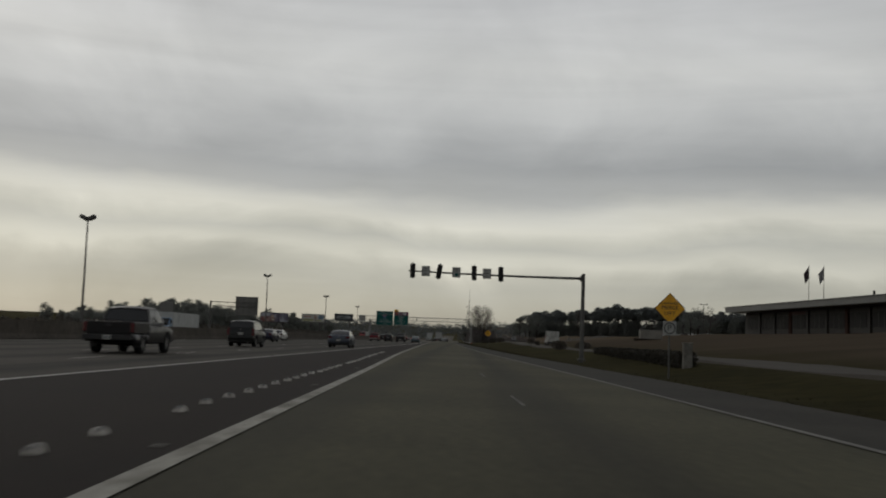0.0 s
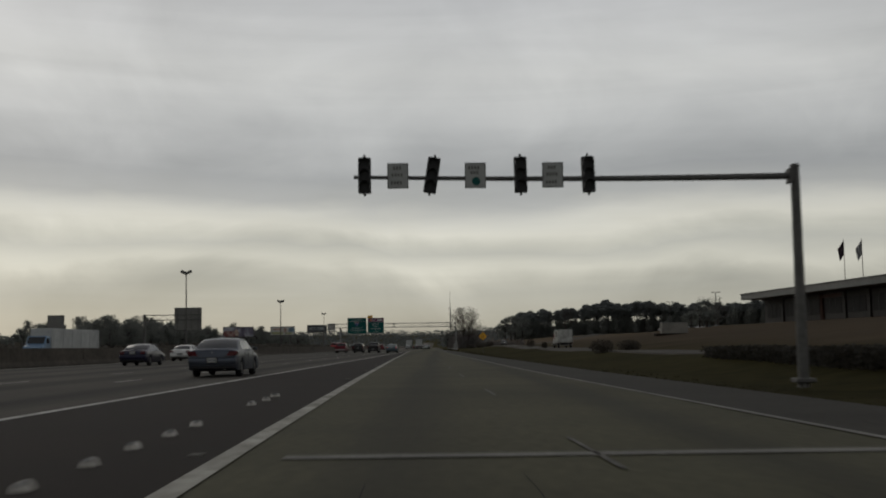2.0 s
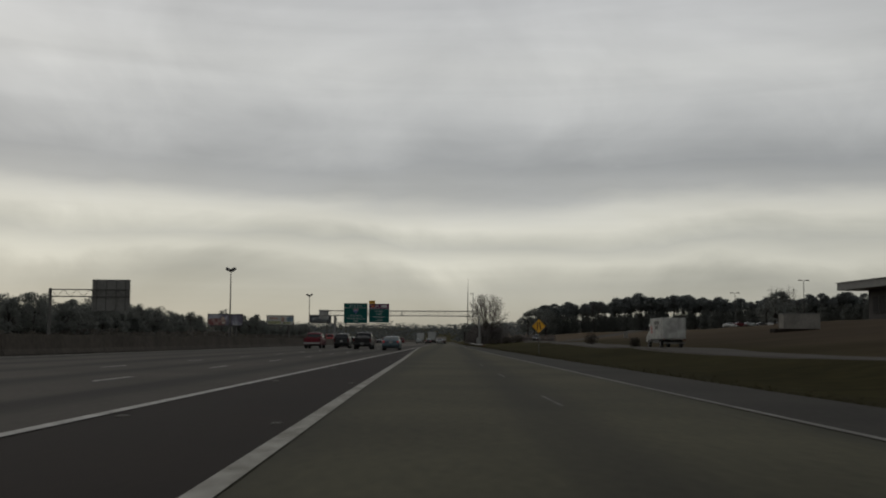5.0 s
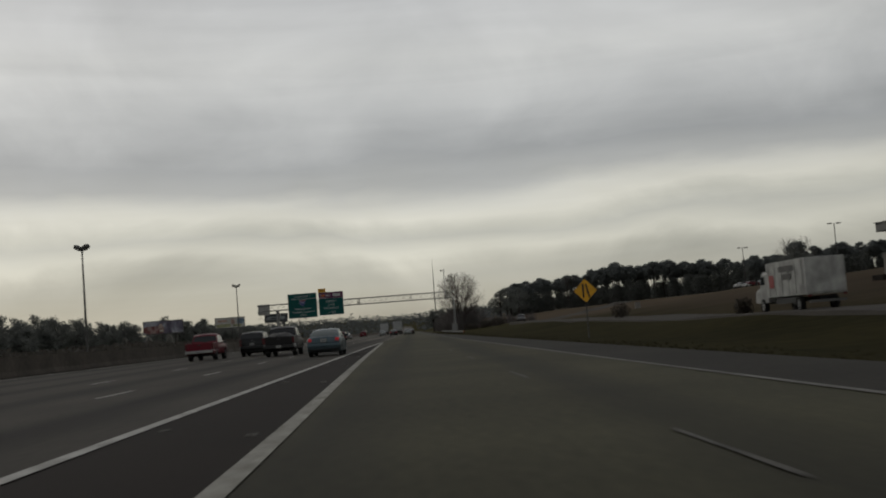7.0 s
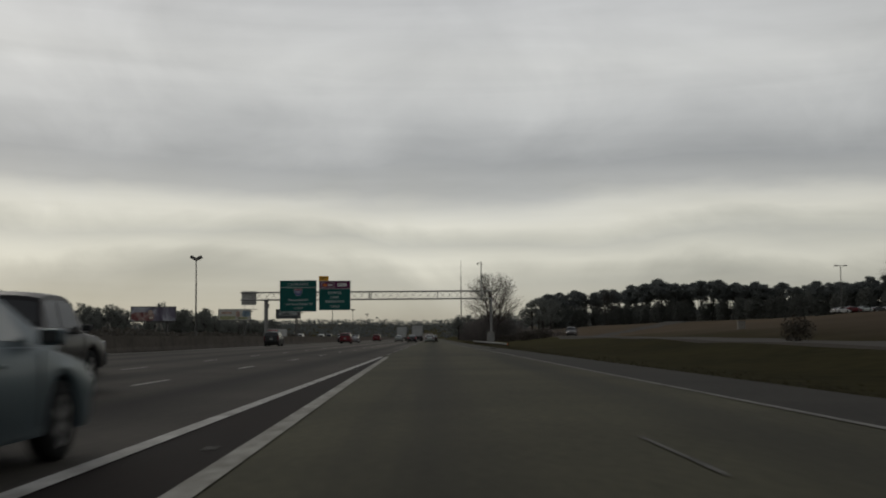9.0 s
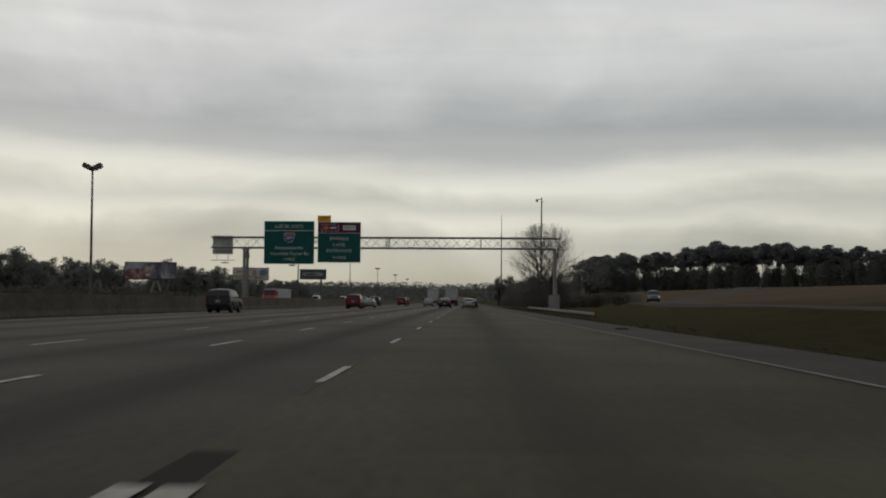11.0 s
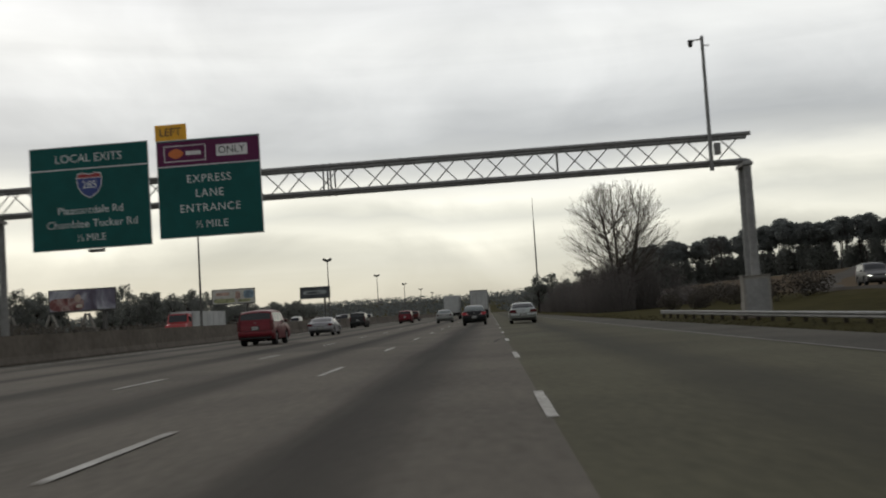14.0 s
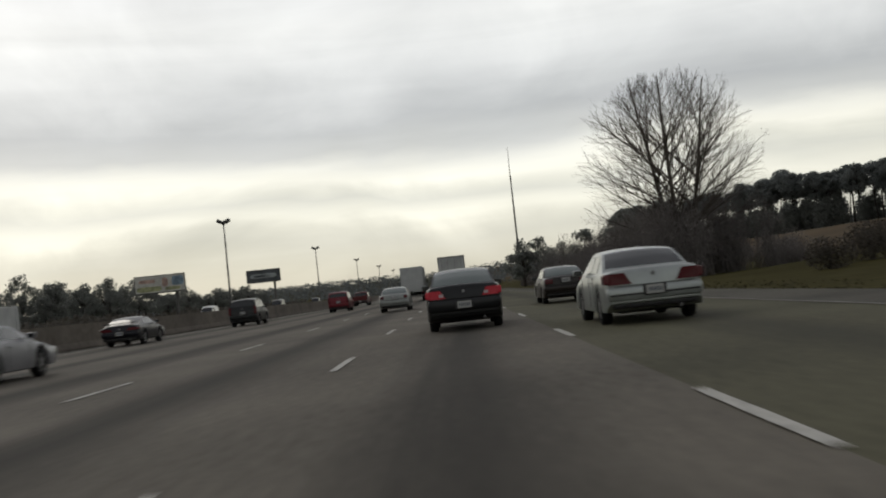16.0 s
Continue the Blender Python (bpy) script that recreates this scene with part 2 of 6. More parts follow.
SEALANT = material("crack_sealant", (0.014, 0.013, 0.013), 0.92, vary=0.3)
GRASS = material("winter_grass", (0.051, 0.045, 0.0178), 0.95, vary=0.25, grain=0.9, blotch=0.06, bump=0.1, tint=(0.0285, 0.0258, 0.01), sheen=0.01)
def add_brown_bank(m):
    """Dry sedge takes over from turf up the bank beyond the frontage road."""
    nodes, links = m.node_tree.nodes, m.node_tree.links
    bsdf = nodes["Principled BSDF"]
    base = bsdf.inputs["Base Color"].links[0].from_socket
    geo, sep = nodes.new("ShaderNodeNewGeometry"), nodes.new("ShaderNodeSeparateXYZ")
    links.new(geo.outputs["Position"], sep.inputs[0])
    patch = nodes.new("ShaderNodeTexNoise")
    patch.inputs["Scale"].default_value, patch.inputs["Detail"].default_value = 0.05, 5
    links.new(geo.outputs["Position"], patch.inputs["Vector"])
    shift = nodes.new("ShaderNodeMath")
    shift.operation = "MULTIPLY_ADD"
    links.new(patch.outputs["Fac"], shift.inputs[0])
    shift.inputs[1].default_value = 26
    links.new(sep.outputs["X"], shift.inputs[2])
    fac = nodes.new("ShaderNodeMapRange")
    fac.inputs["From Min"].default_value, fac.inputs["From Max"].default_value = 38, 58
    links.new(shift.outputs[0], fac.inputs["Value"])
    tone = nodes.new("ShaderNodeMix")
    tone.data_type = "RGBA"
    tone.inputs[6].default_value, tone.inputs[7].default_value = (0.062, 0.05, 0.035, 1), (0.125, 0.093, 0.062, 1)
    links.new(patch.outputs["Fac"], tone.inputs[0])
    mix = nodes.new("ShaderNodeMix")
    mix.data_type = "RGBA"
    links.new(fac.outputs[0], mix.inputs[0])
    links.new(base, mix.inputs[6])
    links.new(tone.outputs[2], mix.inputs[7])
    links.new(mix.outputs[2], bsdf.inputs["Base Color"])


add_brown_bank(GRASS)
darker_before(GRASS, 110, 230, 0.64)
GRASS_BLADE = leaf_material("winter_grass_blades", (0.031, 0.0265, 0.011), 0.2)
# paler further along: the windscreen's bright veil is put into the barrier's colour
CONCRETE_DIRTY = darker_before(material("stained_concrete", (0.125, 0.109, 0.091), 0.92, vary=0.3, grain=3, blotch=0.35, bump=0.2), 100, 200, 0.66)
CONCRETE_PALE = material("pale_concrete", (0.2, 0.19, 0.17), 0.9, vary=0.25, grain=4, blotch=0.6, bump=0.15)
CONCRETE_WORN = material("worn_grey_concrete", (0.13, 0.125, 0.11), 0.92, vary=0.35, grain=5, blotch=1.2, bump=0.2)
STEEL_GREY = material("weathered_galvanised_steel", (0.2, 0.2, 0.195), 0.6, 0.3, vary=0.2, grain=5, blotch=0.8)
STEEL_DARK = material("dark_weathered_steel", (0.09, 0.088, 0.082), 0.65, 0.3, vary=0.25, grain=6, blotch=0.9)
ALU_BACK = material("bare_aluminium_sheet", (0.14, 0.138, 0.13), 0.55, 0.4, vary=0.2, grain=3, blotch=0.5)
ALU_PALE = material("pale_aluminium_sheet", (0.42, 0.42, 0.4), 0.6, 0.1, vary=0.25, grain=3, blotch=0.7)
SIGN_GREEN = material("green_sign_sheeting", (0.003, 0.072, 0.066), 0.6, vary=0.12, grain=2, blotch=0.4, sheen=0.2)
SIGN_PURPLE = material("purple_sign_sheeting", (0.09, 0.014, 0.055), 0.6, vary=0.1, sheen=0.2)
SIGN_YELLOW = material("amber_sign_sheeting", (0.68, 0.335, 0.007), 0.5, vary=0.15, grain=3, blotch=0.8)
SIGN_WHITE = material("white_sign_sheeting", (0.55, 0.55, 0.54), 0.45, vary=0.12)
SIGN_LEGEND = material("dulled_white_legend", (0.48, 0.5, 0.49), 0.5, vary=0.25, grain=6, blotch=1.0)
SIGN_BLACK = material("black_sign_sheeting", (0.012, 0.012, 0.012), 0.5, vary=0.1)
SIGN_ORANGE = material("orange_sign_sheeting", (0.5, 0.12, 0.015), 0.45, vary=0.1)
SIGN_BLUE = material("blue_sign_sheeting", (0.01, 0.03, 0.16), 0.45, vary=0.1)
SIGN_RED = material("red_sign_sheeting", (0.25, 0.012, 0.015), 0.45, vary=0.1)
SIGNAL_BLACK = material("black_signal_housing", (0.011, 0.011, 0.011), 0.55, vary=0.2, local=True)
# white sheeting greyed, with its dim lighting put into the colour
SIGN_GREYED = material("shaded_metering_panel", (0.29, 0.3, 0.285), 0.5, vary=0.12, grain=3, blotch=1.5)
CERAMIC = material("grimy_white_ceramic", (0.4, 0.38, 0.34), 0.35, vary=0.35, grain=9, blotch=3)
REFLECTOR_DULL = material("dull_reflector_face", (0.1, 0.1, 0.1), 0.4, vary=0.2, grain=20, blotch=6, local=True)
TYRE = material("tyre_rubber", (0.014, 0.014, 0.014), 0.85, vary=0.2, local=True)
RIM = material("alloy_wheel", (0.3, 0.3, 0.3), 0.35, 0.8, vary=0.1, local=True)
BLACK_TRIM = material("black_plastic_trim", (0.012, 0.012, 0.012), 0.6, vary=0.2, local=True)
UNDERSIDE = material("sooty_underbody", (0.008, 0.008, 0.008), 0.9, vary=0.2, local=True)
CHROME = material("dull_chrome", (0.3, 0.3, 0.3), 0.3, 1.0, vary=0.05, local=True)
WINDOW = glass_material("tinted_car_glass", (0.012, 0.014, 0.015))
STORE_GLASS = material("dark_store_glazing", (0.012, 0.011, 0.011), 0.6, vary=0.4, grain=0.4, blotch=0.2, sheen=0.15)
# pale base colour stands in for the sky showing in the glass
WINDOW_PALE = glass_material("sky_toned_glass", (0.085, 0.105, 0.1), 0.08)
TAIL_RED = glass_material("red_tail_lens", (0.075, 0.005, 0.009), 0.2)
TAIL_LIT = lit_material("glowing_brake_lens", (0.5, 0.01, 0.02), 0.22)
TAIL_SOFT = lit_material("glowing_tail_lens", (0.26, 0.012, 0.022), 0.1)
TAIL_CLEAR = glass_material("clear_reversing_lens", (0.4, 0.36, 0.36), 0.15)
HEAD_LIT = lit_material("lit_headlamp", (1.0, 0.97, 0.9), 6)
HEAD_LENS = glass_material("headlamp_lens", (0.35, 0.36, 0.37), 0.1)
PLATE = material("number_plate", (0.33, 0.33, 0.31), 0.5, vary=0.1, local=True)
PLATE_BAR = material("number_plate_bars", (0.09, 0.1, 0.12), 0.5, vary=0.1, local=True)


def car_paint(name, colour, metal=0.3, rough=0.35):
    return material(name, colour, rough, metal, vary=0.15, grain=3, blotch=1.1, coat=0.3 if max(colour) > 0.13 else 0.12, local=True, sheen=0.5 if max(colour) > 0.13 else 0.22)


# ---- mesh helpers ----
def part(name, bm, mat, parent=None, label="", smooth=0.0):
    me = bpy.data.meshes.new(name)
    bmesh.ops.recalc_face_normals(bm, faces=bm.faces[:])
    bm.to_mesh(me)
    bm.free()
    me.materials.append(mat)
    if smooth:
        me.shade_smooth()
        me.set_sharp_from_angle(angle=radians(smooth))
    ob = new(name, me)
    ob.parent = parent
    if label:
        tagged(ob, label)
    return ob


def thing(name, m, label, category, group="", kind=""):
    ob = new(name)
    ob.empty_display_size = 0.3
    ob.matrix_world = m
    return tagged(ob, label, category, group, kind)


def box(bm, centre, size, turn=None, bevel=0.0):
    made = bmesh.ops.create_cube(bm, size=1.0)
    vs = made["verts"]
    bmesh.ops.scale(bm, vec=size, verts=vs)
    if bevel:
        es = list({e for v in vs for e in v.link_edges})
        out = bmesh.ops.bevel(bm, geom=es, offset=bevel, segments=2, affect="EDGES", profile=0.5)
        vs = list({v for f in out["faces"] for v in f.verts} | {v for v in vs if v.is_valid})
    if turn is not None:
        bmesh.ops.transform(bm, matrix=turn, verts=vs)
    bmesh.ops.translate(bm, vec=centre, verts=vs)
    return bm


def boxed(centre, size, bevel=0.0, turn=None):
    return box(bmesh.new(), centre, size, turn, bevel)


def tube(bm, a, b, r0, r1=None, n=8, caps=True):
    a, b = Vector(a), Vector(b)
    r1 = r0 if r1 is None else r1
    q = (b - a).to_track_quat("Z", "Y")
    rings = []
    for c, r in ((a, r0), (b, r1)):
        rings.append([bm.verts.new(c + q @ Vector((r * math.cos(2 * math.pi * k / n), r * math.sin(2 * math.pi * k / n), 0))) for k in range(n)])
    for k in range(n):
        bm.faces.new((rings[0][k], rings[0][(k + 1) % n], rings[1][(k + 1) % n], rings[1][k]))
    if caps:
        bm.faces.new(rings[0][::-1])
        bm.faces.new(rings[1])
    return bm


def tubed(a, b, r0, r1=None, n=10):
    return tube(bmesh.new(), a, b, r0, r1, n)


def strip(points, z, thick=0.0):
    """A flat sheet from a list of (y, x_left, x_right) rows."""
    bm = bmesh.new()
    rows = [(bm.verts.new((l, y, z)), bm.verts.new((r, y, z))) for y, l, r in points]
    for (a, b), (c, d) in zip(rows, rows[1:]):
        bm.faces.new((a, b, d, c))
    return bm


def along(table, y):
    """Straight-line reading of a table of (y, value)."""
    ys, vs = zip(*table)
    return float(np.interp(y, ys, vs))


def lettering(name, text, size, mat, parent, x, y, z, depth=0.006, apart=1.0):
    """Raised words facing back along the road (-y), centred at x, one mesh a word."""
    words = []
    for word in text.split(" "):
        curve = bpy.data.curves.new(name, "FONT")
        curve.body, curve.size, curve.align_x, curve.align_y, curve.extrude = word, size, "LEFT", "CENTER", depth
        curve.resolution_u, curve.space_character = 3, apart
        tmp = bpy.data.objects.new(name, curve)
        me = bpy.data.meshes.new_from_object(tmp)
        bpy.data.objects.remove(tmp)
        me.materials.clear()
        me.materials.append(mat)
        xs_ = [v.co.x for v in me.vertices]
        words.append((me, min(xs_), max(xs_)))
    gap = 0.34 * size
    total = sum(b - a for _, a, b in words) + gap * (len(words) - 1)
    at = x - total / 2
    for me, a, b in words:
        ob = new(name, me)
        ob.parent = parent
        ob.matrix_local = pose(at - a, y, z, 90)
        at += b - a + gap

# ---- ground, carriageways, markings ----
EDGE_RIGHT = [(-420, 18.5), (-190, 12.7), (-150, 11.7), (-100, 9.95), (-50, 8.9), (0, 8.05), (50, 7.4), (100, 6.7), (150, 5.65), (200, 5.2), (300, 4.6), (900, 4.3)]
EDGE_LEFT = [(-420, 13.0), (-250, 7.7), (-182, 5.85), (-155, 5.2), (-130, 4.45), (-105, 3.85), (-50, 2.72), (-10, 2.05), (15, 1.5), (50, 0.85), (84, 0.3)]
BANK_START = [(-400, 30), (150, 31), (230, 36), (300, 46), (360, 44), (420, 30), (500, 23), (4500, 25)]
VERGE_RISE = [(-400, 0.25), (-60, 0.25), (60, 0.35), (140, 0.8), (200, 0.98), (600, 0.9)]
FRONTAGE = [(-420, 26), (190, 26), (240, 30), (290, 41), (350, 62), (420, 95)]


def ground_height(x, y):
    e = along(EDGE_RIGHT, y) + 2.4
    if -19.5 < x < e:
        return -0.06
    if x >= e:
        b = along(BANK_START, y)
        s = min(1.0, (x - e) / max(1.0, b - 9 - e))
        z = -0.06 - 0.45 * math.sin(math.pi * s) + along(VERGE_RISE, y) * s
        if x > b:
            z += min(4.9, 0.09 * (x - b)) + 0.03 * max(0, x - b - 57)
        return z + 0.25 * noise.noise((x * 0.06, y * 0.06, 0)) * min(1, (x - e) / 12)
    far = max(0.0, -x - 55)
    return -0.06 + min(2.5, far * 0.03) + 0.2 * noise.noise((x * 0.05, y * 0.05, 3)) * min(1, far / 10)


def distant_rise(y):
    s = min(1.0, max(0.0, (y - 800) / 1500))
    return 26 * s * s * (3 - 2 * s)


xs = [-3000, -1500, -700, -400, -250, -160, -110, -85, -70, -60, -54, -50, -46, -40, -30, -25, -20.6, -19, -10, 0] + \
     [2, 4, 6, 7, 8, 9, 10, 11, 12, 13, 14, 15, 16, 17, 18, 19, 20, 21, 22, 23, 25, 27, 29, 31, 33, 36, 40, 45, 50, 58, 66, 75, 85, 100, 120, 150, 200, 300, 500, 900, 1500, 3000]
ys = [-1000, -600] + list(range(-420, 700, 8)) + list(range(700, 1500, 40)) + [1600, 1800, 2000, 2300, 2700, 3300, 4500]
bm = bmesh.new()
grid = [[bm.verts.new((x, y, ground_height(x, y) + distant_rise(y))) for x in xs] for y in ys]
for r0, r1 in zip(grid, grid[1:]):
    for k in range(len(xs) - 1):
        bm.faces.new((r0[k], r0[k + 1], r1[k + 1], r1[k]))
ground = tagged(part("ground", bm, GRASS, smooth=60), "brown and olive winter grass verge and banks", "ground", kind="structure")

road_ys = list(range(-420, 700, 10)) + list(range(700, 1251, 50))


def ramp_left(y):
    return along(EDGE_LEFT, y) if y < 84 else 0.0


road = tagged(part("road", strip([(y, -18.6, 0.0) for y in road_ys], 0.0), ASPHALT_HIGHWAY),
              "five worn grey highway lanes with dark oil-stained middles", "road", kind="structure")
for v in road.data.vertices:
    v.co.z += distant_rise(v.co.y)
ramp_bm = strip([(y, ramp_left(y), along(EDGE_RIGHT, y)) for y in list(range(-420, 81, 10)) + [83.9]], 0.0)
ramp = tagged(part("ramp", ramp_bm, ASPHALT_RAMP), "olive-grey two-lane entrance ramp merging into the highway", "ramp", kind="structure")
merge_bm = strip([(y, 0.0, along(EDGE_RIGHT, y)) for y in [83.9] + list(range(90, 700, 10))], 0.0)
merge_lane = tagged(part("merge_lane", merge_bm, ASPHALT_MERGE), "olive-grey merging lane beside the highway lanes", "road", kind="structure")
gore_bm = strip([(y, 0.0, ramp_left(y)) for y in list(range(-420, 81, 10)) + [83.9]], 0.0)
gore = tagged(part("pavement", gore_bm, ASPHALT_GORE), "dark brown asphalt gore between ramp and highway", "pavement", kind="structure")
shoulder_bm = strip([(y, along(EDGE_RIGHT, y), along(EDGE_RIGHT, y) + 2.3) for y in range(-420, 700, 10)], -0.01)
shoulder = tagged(part("shoulder_right", shoulder_bm, ASPHALT_SHOULDER), "narrow patched asphalt shoulder beside the ramp", "shoulder", kind="structure")
left_bm = strip([(y, -20.3, -18.6) for y in (-420, 0, 400, 900)], -0.004)
shoulder_left = tagged(part("shoulder_left", left_bm, ASPHALT_SHOULDER), "dusty inner shoulder along the median barrier", "shoulder", kind="structure")
other_bm = strip([(y, -47, -27) for y in (-420, 0, 400, 900)], 0.02)
opposite_road = tagged(part("opposite_road", other_bm, ASPHALT_SIDE), "opposite highway carriageway behind the median barrier", "road", kind="structure")
side_rows = [(y, along(FRONTAGE, y) - 3.5, along(FRONTAGE, y) + 3.5) for y in range(-420, 421, 5)]
bm = bmesh.new()
rows = []
for y, l, r in side_rows:
    top = [(l + (r - l) * k / 8, max(ground_height((l + r) / 2, y + d) for d in (-8, 0, 8)) + 0.06) for k in range(9)]
    side = [(l - 0.4, ground_height(l - 0.4, y) - 0.3)], [(r + 0.4, ground_height(r + 0.4, y) - 0.3)]
    rows.append([bm.verts.new((x, y, z)) for x, z in side[0] + top + side[1]])
for r0, r1 in zip(rows, rows[1:]):
    for k in range(10):
        bm.faces.new((r0[k], r0[k + 1], r1[k + 1], r1[k]))
frontage_road = tagged(part("frontage_road", bm, ASPHALT_SIDE), "pale grey frontage road beyond the grass verge", "road", kind="structure")


def line_along(name, table, y0, y1, width, mat, parent, z=0.012, side=0.0):
    ys_ = [y0 + (y1 - y0) * k / 60 for k in range(61)]
    return part(name, strip([(y, along(table, y) + side - width / 2, along(table, y) + side + width / 2) for y in ys_], z), mat, parent)


line_along("edge_line", EDGE_LEFT, -300, 82.5, 0.215, PAINT_RAMP, ramp, side=-0.028)
line_along("edge_line", EDGE_RIGHT, -300, 420, 0.13, PAINT_THIN, ramp, side=-0.1)
line_along("edge_line", [(-400, 0.0), (400, 0.0)], -400, 82.5, 0.19, PAINT_WHITE, road, side=0.03)
line_along("edge_line", [(-400, -18.3), (600, -18.3)], -400, 600, 0.16, PAINT_WHITE, road)


def dash_mesh(name, length, width, mat):
    bm_ = bmesh.new()
    n = 6
    a = [bm_.verts.new((-width / 2 + random.uniform(-0.006, 0.006), length * k / n, 0)) for k in range(n + 1)]
    b = [bm_.verts.new((width / 2 + random.uniform(-0.006, 0.006), length * k / n, 0)) for k in range(n + 1)]
    for k in range(n):
        bm_.faces.new((a[k], b[k], b[k + 1], a[k + 1]))
    me = bpy.data.meshes.new(name)
    bm_.to_mesh(me)
    bm_.free()
    me.materials.append(mat)
    return me


DASH, DASH_FAINT = dash_mesh("lane_dash", 3.05, 0.115, PAINT_WHITE), dash_mesh("faint_lane_dash", 2.9, 0.06, PAINT_FADED)


def dashes(x_at, y0, y1, step, mesh, parent):
    y = y0
    while y < y1:
        ob = new("lane_dash", mesh)
        ob.parent = parent
        slope = (x_at(y + 3) - x_at(y)) / 3
        ob.matrix_local = pose(x_at(y), y, 0.012, 0, 0, -math.degrees(math.atan(slope)))
        y += step


DASH_FIRST = 102.0
dashes(lambda y: 0.0, DASH_FIRST - 12.19, 520, 12.19, DASH, road)
for lane_no, first in ((1, 99.6), (2, 99.2), (3, 101.0), (4, 98.5)):
    dashes(lambda y, n=lane_no: -3.66 * n, first - 12.19 * 23, 480, 12.19, DASH if lane_no < 3 else DASH_FAINT, road)
dashes(lambda y: (along(EDGE_LEFT, y) + along(EDGE_RIGHT, y)) / 2 + along([(-130, 0.05), (-60, 0.36), (-10, 0.42)], y), -184.5, 45, 12.945, DASH_FAINT, ramp)
part("stop_line", strip([(-131.66, 5.0, 11.2), (-131.36, 5.0, 11.2)], 0.012), PAINT_THIN, ramp)


def wavy(x_at, y0, y1, width, step=0.9):
    pts = []
    y = y0
    while y < y1:
        x = x_at(y) + 0.05 * noise.noise((y * 0.35, 7.0, 0)) + 0.02 * noise.noise((y * 1.7, 3.0, 0))
        w = width * (0.7 + 0.6 * abs(noise.noise((y * 0.8, 1.0, 2.0))))
        pts.append((y, x - w / 2, x + w / 2))
        y += step
    return strip(pts, 0.008)


part("crack_seal", wavy(lambda y: 0.16 + 0.1 * math.sin(y * 0.05), 88, 150, 0.014), SEALANT, ramp)
part("tar_streak", wavy(lambda y: along([(187, -0.4), (189.7, -0.3), (191.6, 0.0), (193.7, 0.4), (195.9, 1.0), (197.5, 1.5), (199.5, 2.3)], y), 187, 199.5, 0.11, 0.4), TAR, ramp)
part("crack_seal", wavy(lambda y: along(EDGE_LEFT, y) + 1.3, -147, -133, 0.011), SEALANT, ramp)
part("crack_seal", wavy(lambda y: along(EDGE_LEFT, y) + 2.5, -142, -132.4, 0.011), SEALANT, ramp)
part("crack_seal", wavy(lambda y: along(EDGE_LEFT, y) + 4.3, -140.5, -133.5, 0.013), SEALANT, ramp)

# small raised ceramic markers beside the ramp's left line
bm = bmesh.new()
n = 14
for ring, (r, z) in enumerate(((0.077, 0.0), (0.074, 0.024), (0.063, 0.048), (0.042, 0.065), (0.022, 0.072))):
    for k in range(n):
        bm.verts.new((r * math.cos(2 * math.pi * k / n), r * math.sin(2 * math.pi * k / n), z))
bm.verts.ensure_lookup_table()
for ring in range(4):
    for k in range(n):
        a, b = ring * n + k, ring * n + (k + 1) % n
        bm.faces.new([bm.verts[i] for i in (a, b, b + n, a + n)])
bm.faces.new([bm.verts[4 * n + k] for k in range(n)])
marker = thing("raised_marker", pose(0, 0, 0), "grimy white ceramic dome marker on dark asphalt", "road marker", "dome markers along the gore")
part("dome", bm, CERAMIC, marker, smooth=60)
part("reflector", boxed((0, 0, 0), (0.062, 0.012, 0.04), 0.003, Matrix.Rotation(radians(-38), 4, "X")), REFLECTOR_DULL, marker, "dull grey reflector face").location = (0.0, -0.066, 0.058)
MARKER_LINE = [(-190, 4.95), (-180, 4.7), (-166, 4.35), (-156, 4.18), (-145, 3.88), (-133, 3.42), (-118, 3.0)]
MARKER_COUNT = [(-5, -188.1), (0, -180.1), (9, -165.9), (15, -156.7), (22, -145.4), (29, -133.5), (33, -127.2), (38, -118.9)]
first = True
for k in range(-5, 40):
    if k in (2, 18, 34, 35):
        continue
    y = along(MARKER_COUNT, k) + random.uniform(-0.05, 0.05)
    m = pose(along(MARKER_LINE, y) + random.uniform(-0.03, 0.03), y, 0.0, random.uniform(-3, 3), random.uniform(-3, 3), random.uniform(-12, 12))
    if first:
        marker.matrix_world, first = m, False
    else:
        copy_thing(marker, m)
plate = tagged(part("reflector_plate", boxed((0, 0, 0.008), (0.13, 0.1, 0.016), 0.005), PAINT_THIN), "small flat worn reflector plate beside the painted line", "road marker", "flat plates along the gore lines")
first = True
for k in range(21):
    y = -179.3 + 12.05 * k
    if k % 7 == 5:
        continue
    m = pose(along(EDGE_LEFT, y) - 0.38 + random.uniform(-0.03, 0.03), y, 0.0, 0, 0, random.uniform(-5, 5))
    if first:
        plate.matrix_world, first = m, False
    else:
        copy_thing(plate, m)
for k in range(8):
    copy_thing(plate, pose(0.42 + random.uniform(-0.04, 0.04), -70 + 12.19 * k, 0.0, 0, 0, random.uniform(-5, 5)))

# median barrier: cast lengths with the usual sloped foot
prof = [(-0.3, 0), (-0.3, 0.08), (-0.17, 0.35), (-0.1, 1.22), (0.1, 1.22), (0.17, 0.35), (0.3, 0.08), (0.3, 0)]


def extrude_profile(profile, length, bevel_end=0.0):
    bm_ = bmesh.new()
    a = [bm_.verts.new((x, 0, z)) for x, z in profile]
    b = [bm_.verts.new((x, length, z)) for x, z in profile]
    for k in range(len(profile) - 1):
        bm_.faces.new((a[k], a[k + 1], b[k + 1], b[k]))
    bm_.faces.new(a)
    bm_.faces.new(b[::-1])
    return bm_


